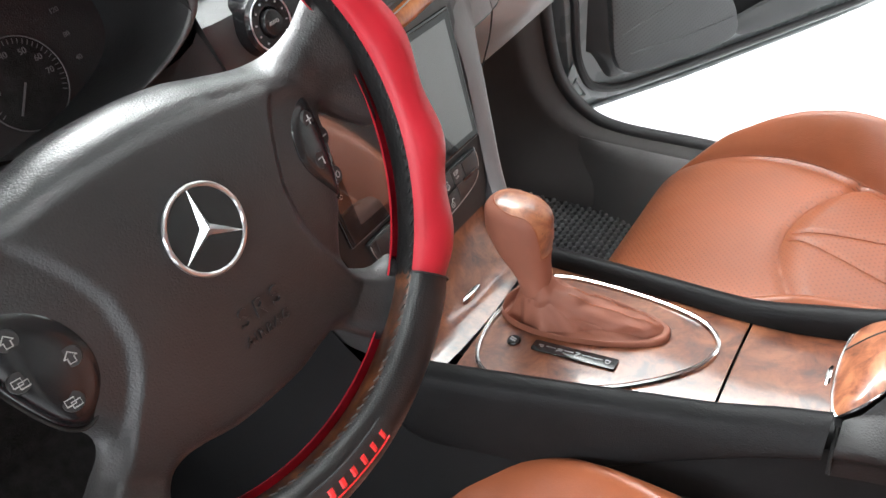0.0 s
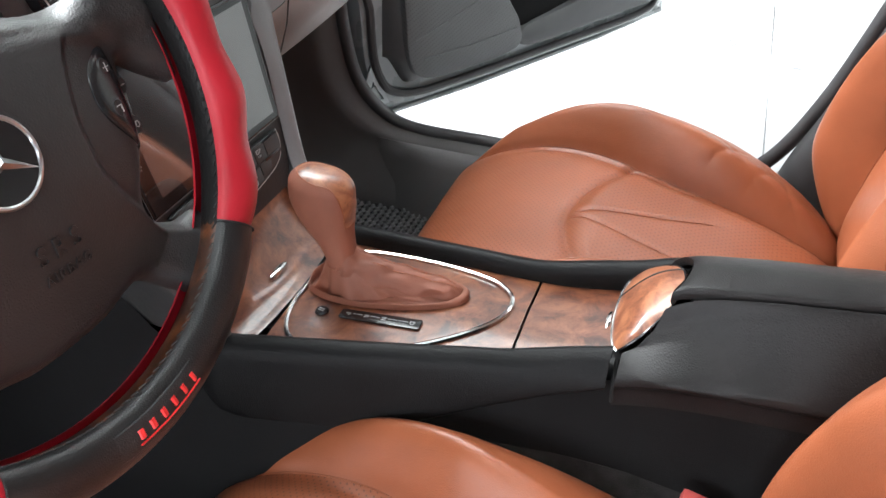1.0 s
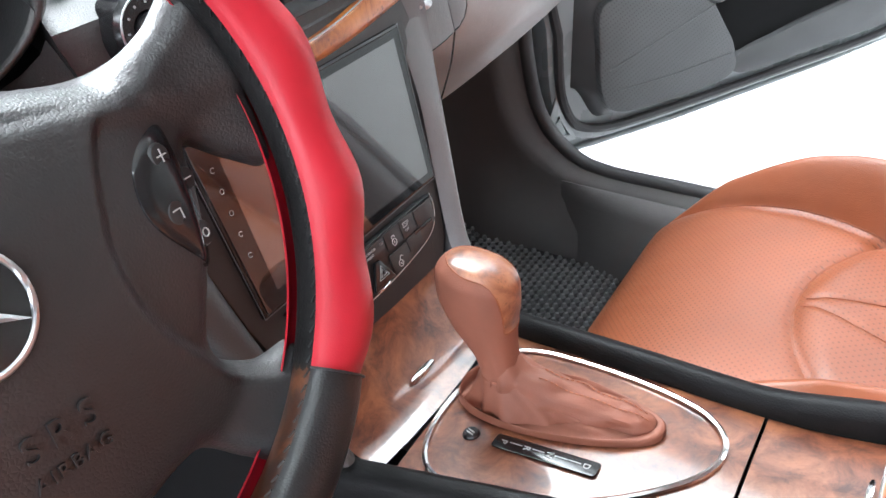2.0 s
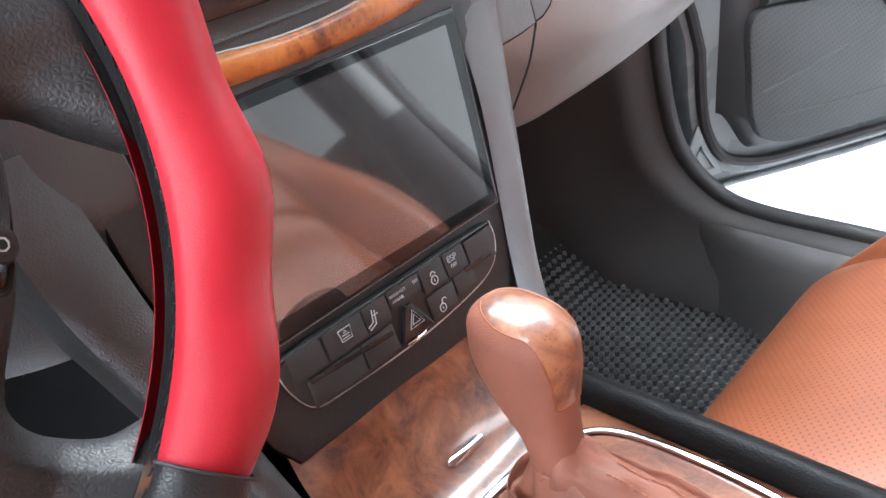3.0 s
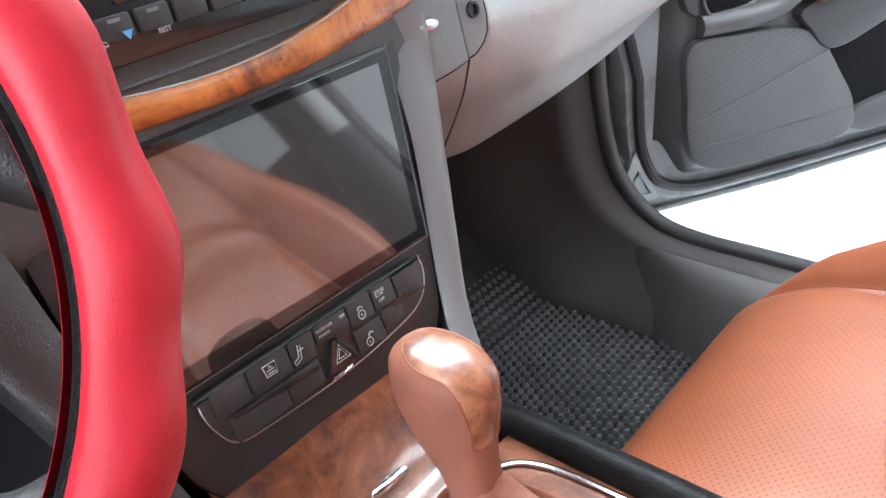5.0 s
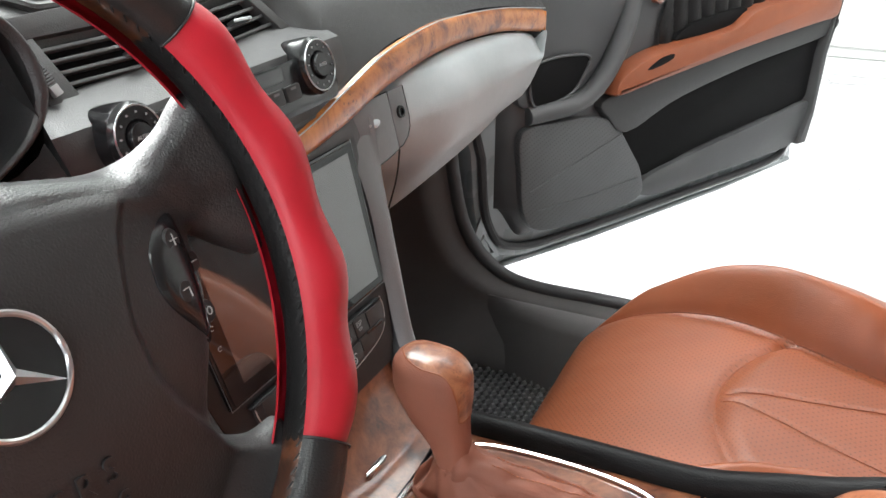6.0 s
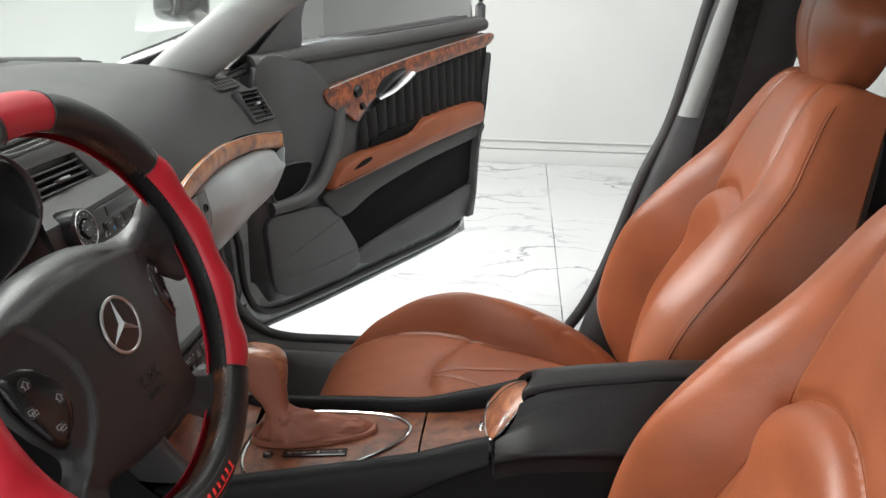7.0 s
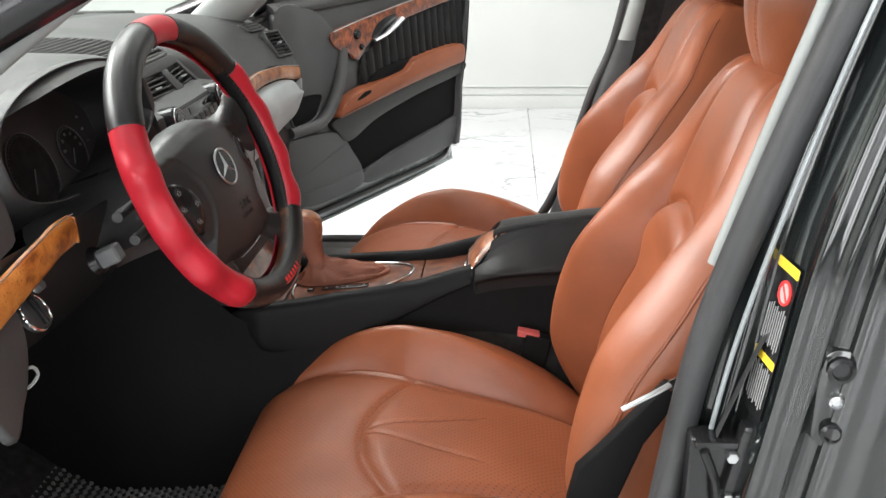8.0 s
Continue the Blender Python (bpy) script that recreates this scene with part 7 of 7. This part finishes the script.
# tan armrest
put("armrest", door_plate(outline_pts([(0.332, 0.690), (0.35, 0.728), (0.42, 0.756), (0.53, 0.768), (0.62, 0.772), (0.70, 0.780), (0.745, 0.802), (0.80, 0.812), (0.95, 0.822), (1.07, 0.822), (1.102, 0.805), (1.095, 0.755), (1.00, 0.746), (0.80, 0.732), (0.60, 0.714), (0.42, 0.696)], 90), 0.088, 0.128, 0.014), M_TAN, door, "tan leather door armrest")
# Pull cup and slot: their deep shade is put on as black plates.
put("pull_cup_shade", door_plate(outline_pts([(0.515, 0.772), (0.56, 0.795), (0.64, 0.806), (0.735, 0.812), (0.752, 0.802), (0.72, 0.782), (0.65, 0.772), (0.57, 0.768)], 40), 0.090, 0.104, 0.003), M_SIDE, door, "near-black plate for the shade of the pull cup")
put("pull_slot_shade", door_plate(outline_pts([(0.41, 0.732), (0.445, 0.748), (0.485, 0.752), (0.48, 0.742), (0.44, 0.733)], 30), 0.127, 0.1295, 0.001), M_SIDE, door, "black plate for the shade in the pull slot")
# pleated black leather insert
def pleats(u, v):
    s = 0.47 + 0.665 * u
    zt = curve_at([(0.47, 0.850), (0.55, 0.885), (0.70, 0.935), (0.95, 0.965), (1.14, 0.988)], s)
    zb = curve_at([(0.47, 0.765), (0.60, 0.770), (0.72, 0.785), (0.80, 0.81), (1.14, 0.82)], s)
    lean = 0.03 * v
    wave = abs(math.sin(math.pi * (s + lean) / 0.044))
    return dp(s + lean * 0.5, zb + (zt - zb) * v, 0.089 + 0.009 * wave ** 0.7)


put("pleated_insert", grid(pleats, 240, 16), M_BLACK_LEATHER, door, "pleated black leather insert")
# wood with handle recess
wood = put("door_wood", door_plate(outline_pts([(0.340, 0.915), (0.350, 0.945), (0.50, 0.967), (0.80, 1.000), (1.165, 1.030), (1.165, 0.992), (0.95, 0.968), (0.72, 0.940), (0.60, 0.912), (0.52, 0.885), (0.472, 0.846), (0.43, 0.868), (0.385, 0.884)], 90), 0.084, 0.098, 0.004), M_WOOD_DOOR, door, "glossy dark burl wood door trim")
put("handle_recess", door_plate(outline_pts([(0.548, 0.915), (0.58, 0.945), (0.64, 0.962), (0.69, 0.960), (0.66, 0.925), (0.60, 0.898), (0.56, 0.895)], 40), 0.097, 0.0995, 0.0008), M_BLACK_GLOSS, wood, "black handle recess")
put("door_handle", tube([dp(s, z, k) for s, z, k in [tuple(p) for p in spline([(0.552, 0.895, 0.102), (0.60, 0.910, 0.112), (0.65, 0.930, 0.114), (0.702, 0.948, 0.106)], 16)]], lambda t: 0.009 + 0.007 * t, 12, flat=0.55), M_SATIN, door, "satin silver door handle")
for s, z, r in ((0.465, 0.926, 0.017), (0.485, 0.884, 0.010)):
    km = frame3(dp(s, z, 0.098), DD, (0, 0, 1))
    if (km.to_3x3() @ Vector((0, 0, 1))).dot(DN) < 0:
        km = km @ pose(0, 0, 0, 180, 0, 0)
    put("switch_knob", lathe([(0, 0.010), (r * 0.7, 0.009), (r * 0.9, 0.004), (r, 0)], km, 24), M_BLACK_GLOSS, wood, "black switch knob")
# outside mirror, chrome line over the wood
mirror = put("outside_mirror", moved(box((0, 0, 0), (0.115, 0.10, 0.13), 0.045, seg=5), Matrix.Translation(dp(0.135, 1.170, -0.17)) @ pose(0, 0, 0, 0, 0, 63)), M_PAINT, door, "dark outside mirror housing")
put("mirror_foot", tube([dp(0.16, 1.06, -0.02), dp(0.145, 1.10, -0.10), dp(0.140, 1.13, -0.15)], 0.022, 10), M_PAINT, mirror)
put("wood_line", tube([dp(*q, 0.0985) for q in outline_pts([(0.350, 0.946), (0.50, 0.968), (0.80, 1.001), (1.165, 1.031)], 40, False)], 0.0016, 6), M_SATIN, wood, "thin bright edge line")
# mirror corner cover, tweeter and vent duct
put("mirror_cover", door_plate(outline_pts([(0.045, 1.018), (0.112, 1.045), (0.191, 1.112), (0.300, 1.185), (0.325, 1.190), (0.298, 1.12), (0.270, 1.030)], 40), 0.03, 0.065, 0.008), M_DOOR, door, "black mirror corner cover")
put("corner_pad", door_plate(outline_pts([(0.10, 1.02), (0.26, 1.02), (0.355, 0.955), (0.385, 0.905), (0.36, 0.83), (0.30, 0.745), (0.20, 0.715), (0.10, 0.72)], 50), 0.075, 0.092, 0.006), M_DOOR, door, "black front pad of the door")
# The duct mouth's shade is a raised near-black plate.
put("duct_shade", door_plate(outline_pts([(0.14, 0.775), (0.27, 0.775), (0.262, 0.735), (0.225, 0.705), (0.14, 0.700)], 30), 0.090, 0.096, 0.001), M_SIDE, door, "near-black plate for the shade in the air duct")
put("duct_edge", tube([dp(*q, 0.097) for q in outline_pts([(0.14, 0.775), (0.27, 0.775), (0.262, 0.735), (0.225, 0.705), (0.14, 0.700)], 40)], 0.003, 6, True), M_DOOR, door)
win = put("door_window", ([dp(s, z, 0.012) for s, z in ((0.26, 1.02), (0.26, 1.10), (0.55, 1.30), (0.95, 1.37), (1.15, 1.34), (1.21, 1.04))], [(0, 1, 2, 3, 4, 5)]), M_GLASS, door, "clear side window glass")
win.visible_shadow = False
put("window_frame", tube([dp(*q, 0.02) for q in outline_pts([(0.12, 1.03), (0.30, 1.16), (0.58, 1.32), (0.95, 1.39), (1.18, 1.36), (1.235, 1.20), (1.24, 1.04)], 50, False)], 0.018, 8), M_DOOR, door, "black window frame")
put("waist_seal", tube([dp(0.28, 1.045, 0.035), dp(1.20, 1.070, 0.035)], 0.008, 8), M_RUBBER, door)
put("lower_edge", tube([dp(s, z, 0.002) for s, z in ((0.10, 0.343), (0.4, 0.333), (0.9, 0.334), (1.20, 0.346))], 0.006, 8), M_DOOR_EDGE_LIT, door, "rolled lower edge")
put("front_gusset", door_plate([(0.016, 0.395), (0.056, 0.490), (0.108, 0.395)], 0.05, 0.054, 0.002), M_DOOR_EDGE_LIT, door, "painted triangular gusset")
put("gusset_rib", tube([dp(*q, 0.055) for q in ((0.040, 0.410), (0.062, 0.452), (0.088, 0.410))], 0.0030, 8, True), M_DOOR_EDGE_LIT, door)

# ---------------------------------------------------------------- floor mats
def floor_mat(y, label):
    mat = thing("floor_mat", (-0.45, y, 0.255), label, "floor mat", group="floor mats")
    def z_at(x):
        return 0.258 + 0.55 * max(0.0, -0.60 - x)
    put("mat_sheet", grid(lambda u, v: (-0.78 + 0.68 * u, y - 0.24 + 0.50 * v, z_at(-0.78 + 0.68 * u)), 16, 10), M_MAT_SHADE, mat, "thin black mat sheet")
    vs, fs = [], []
    px, py = 0.0125, 0.0145
    for i in range(52):
        for j in range(34):
            cx = -0.76 + px * i
            cy = y - 0.235 + py * (j + 0.5 * (i % 2))
            z = z_at(cx) + 0.001
            k = len(vs)
            a, b, h = 0.0058, 0.0070, 0.0058
            vs += [(cx - a, cy, z), (cx, cy - b, z), (cx + a, cy, z), (cx, cy + b, z), (cx - a * 0.55, cy, z + h), (cx, cy - b * 0.55, z + h), (cx + a * 0.55, cy, z + h), (cx, cy + b * 0.55, z + h)]
            fs += [(k, k + 1, k + 5, k + 4), (k + 1, k + 2, k + 6, k + 5), (k + 2, k + 3, k + 7, k + 6), (k + 3, k, k + 4, k + 7), (k + 4, k + 5, k + 6, k + 7)]
    put("diamond_cell_field", (vs, fs), M_MAT_LIT, mat, "raised diamond cells", kind="stuff", sharp=20)
    return mat


floor_mat(0.45, "black diamond-cell floor mat in the passenger footwell")
floor_mat(-0.45, "black diamond-cell floor mat in the driver's footwell")

# ---------------------------------------------------------------- belts, buckle, latch
buckle = thing("belt_buckle", (0.209, -0.135, 0.464), "black seat belt buckle with a red release button", "seat belt buckle")
put("housing", moved(box((0, 0, 0), (0.048, 0.026, 0.085), 0.006, seg=3), pose(0.212, -0.130, 0.519, 0, 12, 0)), M_SIDE, buckle)
put("button", moved(box((0, 0, 0), (0.040, 0.020, 0.012), 0.003), pose(0.202, -0.130, 0.563, 0, 12, 0)), M_BUCKLE, buckle, "red release button")
put("stalk", tube([(0.219, -0.13, 0.36), (0.217, -0.13, 0.48)], 0.010, 8), M_BLACK, buckle)


def belt(y, s):
    b = thing("seat_belt", (0.50, y, 0.60), "black woven seat belt hanging beside the centre post", "seat belt", group="seat belts")
    path = spline([(0.555, y, 1.28), (0.515, y, 1.05), (0.47, y + s * 0.004, 0.80), (0.44, y + s * 0.006, 0.55), (0.43, y, 0.40)], 30)
    vs, fs = [], []
    for p in path:
        vs += [(p.x - 0.023, p.y, p.z), (p.x + 0.023, p.y, p.z), (p.x + 0.023, p.y - s * 0.0015, p.z), (p.x - 0.023, p.y - s * 0.0015, p.z)]
    for i in range(29):
        for k in range(4):
            fs.append((i * 4 + k, i * 4 + (k + 1) % 4, i * 4 + 4 + (k + 1) % 4, i * 4 + 4 + k))
    put("webbing", (vs, fs), M_CARPET, b, "black woven webbing")
    return b


belt(0.665, 1)
belt(-0.665, -1)

# ---------------------------------------------------------------- driver's centre post with sticker and striker
post = thing("door_post", (0.45, -0.77, 0.40), "gloss black painted door post with seal and striker", "car post")


def post_fn(u, v):
    z = 0.42 + 0.95 * u
    x = curve_at([(0.40, 0.330), (0.66, 0.352), (0.86, 0.379), (0.97, 0.394), (1.05, 0.412), (1.20, 0.458), (1.40, 0.53)], z)
    q = post_section[int(round(v * 72))]
    return (x + q.x, q.y + 0.03 * smooth(0.95, 1.45, z), z)


post_section = spline([(0.0, -0.735, 0), (0.012, -0.742, 0), (0.020, -0.753, 0), (0.031, -0.754, 0), (0.0340, -0.760, 0), (0.0365, -0.780, 0), (0.0395, -0.804, 0), (0.045, -0.815, 0), (0.058, -0.818, 0), (0.068, -0.826, 0), (0.078, -0.816, 0), (0.092, -0.815, 0), (0.104, -0.827, 0), (0.14, -0.832, 0), (0.19, -0.828, 0), (0.26, -0.84, 0)], 73)
put("post_skin", grid(post_fn, 60, 73), M_PAINT, post, "gloss black painted post", sharp=60)
put("inner_seal", tube(spline([(0.329, -0.74, 0.58), (0.336, -0.74, 0.664), (0.364, -0.74, 0.864), (0.414, -0.74, 1.046), (0.466, -0.74, 1.204), (0.52, -0.735, 1.36)], 40), 0.017, 12, flat=1.0), M_SEAL, post, "black rubber door seal")
put("seal_lip", tube(spline([(0.352, -0.758, 0.60), (0.366, -0.758, 0.70), (0.390, -0.758, 0.865), (0.432, -0.758, 1.045), (0.475, -0.758, 1.20), (0.53, -0.752, 1.36)], 40), 0.0028, 8), M_DOOR_EDGE_LIT, post, "bright edge of the seal")
put("cloth_edge", tube(spline([(0.370, -0.722, 0.94), (0.404, -0.722, 1.06), (0.446, -0.722, 1.20), (0.495, -0.715, 1.36)], 20), 0.0075, 10), M_GREY_TRIM, post, "light grey inner edge trim")
stk = thing("warning_sticker", (0.42, -0.786, 0.86), "dark warning sticker with yellow bars and a red ring", "sticker")
SM = frame3((0.4165, -0.780, 0.884), (0.115, -0.99, 0.0), (0.135, 0.0, 1.0))
put("sheet", plate(rounded(0.046, 0.164, 0.003, 3), 0.0008, SM, 0), M_BLACK_GLOSS, stk)
put("yellow_bar", plate(rounded(0.0455, 0.010, 0.001, 2), 0.0004, SM @ pose(0, 0.0765, 0.0009), 0), M_YELLOW, stk)
put("yellow_bar", plate(rounded(0.0455, 0.009, 0.001, 2), 0.0004, SM @ pose(0, -0.020, 0.0009), 0), M_YELLOW, stk)
put("white_disc", lathe([(0, 0.0004), (0.0115, 0.0004), (0.0115, 0)], SM @ pose(0.006, 0.052, 0.0009), 24), M_WHITE_MARK, stk)
put("red_ring", join(tube([SM @ pose(0.006, 0.052, 0.0014) @ Vector((0.0112 * math.cos(radians(a)), 0.0112 * math.sin(radians(a)), 0)) for a in range(0, 360, 15)], 0.0016, 6, True), tube([SM @ pose(0.006, 0.052, 0.0014) @ Vector((-0.008, 0.008, 0)), SM @ pose(0.006, 0.052, 0.0014) @ Vector((0.008, -0.008, 0))], 0.0012, 6)), M_RED_MARK, stk)
for cy, ln in ((0.014, 0.046), (-0.049, 0.046)):
    for i in range(9):
        put("text_bar", box((0, 0, 0), (0.0018, ln * (0.8 + 0.2 * ((i * 7) % 5) / 4), 0.0004), 0, SM @ pose(-0.0180 + 0.0045 * i, cy, 0.001)), M_MID_MARK, stk)

striker = thing("door_striker", (0.36, -0.765, 0.72), "black steel door check bracket with bolts", "door latch")
put("bracket", join(box((0.375, -0.765, 0.720), (0.050, 0.030, 0.095), 0.006, seg=3), moved(box((0, 0, 0), (0.026, 0.022, 0.085), 0.010, seg=4), pose(0.404, -0.782, 0.748, 0, 10, 0)), box((0.378, -0.785, 0.765), (0.05, 0.010, 0.010), 0.004), tube([(0.362, -0.79, 0.760), (0.376, -0.792, 0.725), (0.380, -0.79, 0.690)], 0.005, 8)), M_BLACK_GLOSS, striker)
for z in (0.705, 0.755):
    put("bolt", lathe([(0, 0.006), (0.006, 0.006), (0.007, 0)], frame3((0.39, -0.790, z), (1, 0, 0), (0, 0, 1)), 6), M_SATIN, striker, "steel bolt")
hinge = thing("rear_hinge_plate", (0.472, -0.815, 0.84), "dark pressed hinge plate with two bolts", "hinge")
HM = frame3((0.472, -0.815, 0.840), (1, -0.1, 0), (0.16, 0, 1))
if (HM.to_3x3() @ Vector((0, 0, 1))).y > 0:
    HM = HM @ pose(0, 0, 0, 0, 180, 0)
put("plate", plate(rounded(0.036, 0.105, 0.016), 0.005, HM, 0.002), M_PAINT, hinge)
for yy, r in ((0.034, 0.013), (0.0, 0.007), (-0.034, 0.011)):
    put("bolt", lathe([(0, 0.004), (r * 0.6, 0.004), (r * 0.7, 0.008), (r, 0.006), (r, 0)], HM @ pose(0, yy, 0.005), 24), M_SATIN if r < 0.01 else M_BLACK_GLOSS, hinge, "hinge bolt")
lv = thing("backrest_lever", (0.30, -0.69, 0.76), "small silver backrest release lever beside the seat", "lever")
put("blade", tube([(0.283, -0.742, 0.778), (0.315, -0.735, 0.793), (0.345, -0.72, 0.803)], 0.004, 8, flat=0.6), M_SATIN, lv)
put("pivot", tube([(0.335, -0.725, 0.798), (0.375, -0.70, 0.806)], 0.006, 8), M_BLACK_GLOSS, lv)

hook = thing("bonnet_release", (-0.47, -0.69, 0.765), "small pale grey pull loop below the dash", "lever")
put("loop", tube(spline([(-0.415, -0.720, 0.782), (-0.405, -0.700, 0.787), (-0.405, -0.678, 0.780), (-0.405, -0.671, 0.766), (-0.410, -0.684, 0.757), (-0.415, -0.712, 0.762)], 24), 0.0022, 8), M_GREY_TRIM, hook)
put("bracket", box((-0.425, -0.724, 0.772), (0.03, 0.02, 0.04), 0.004), M_BLACK, hook)
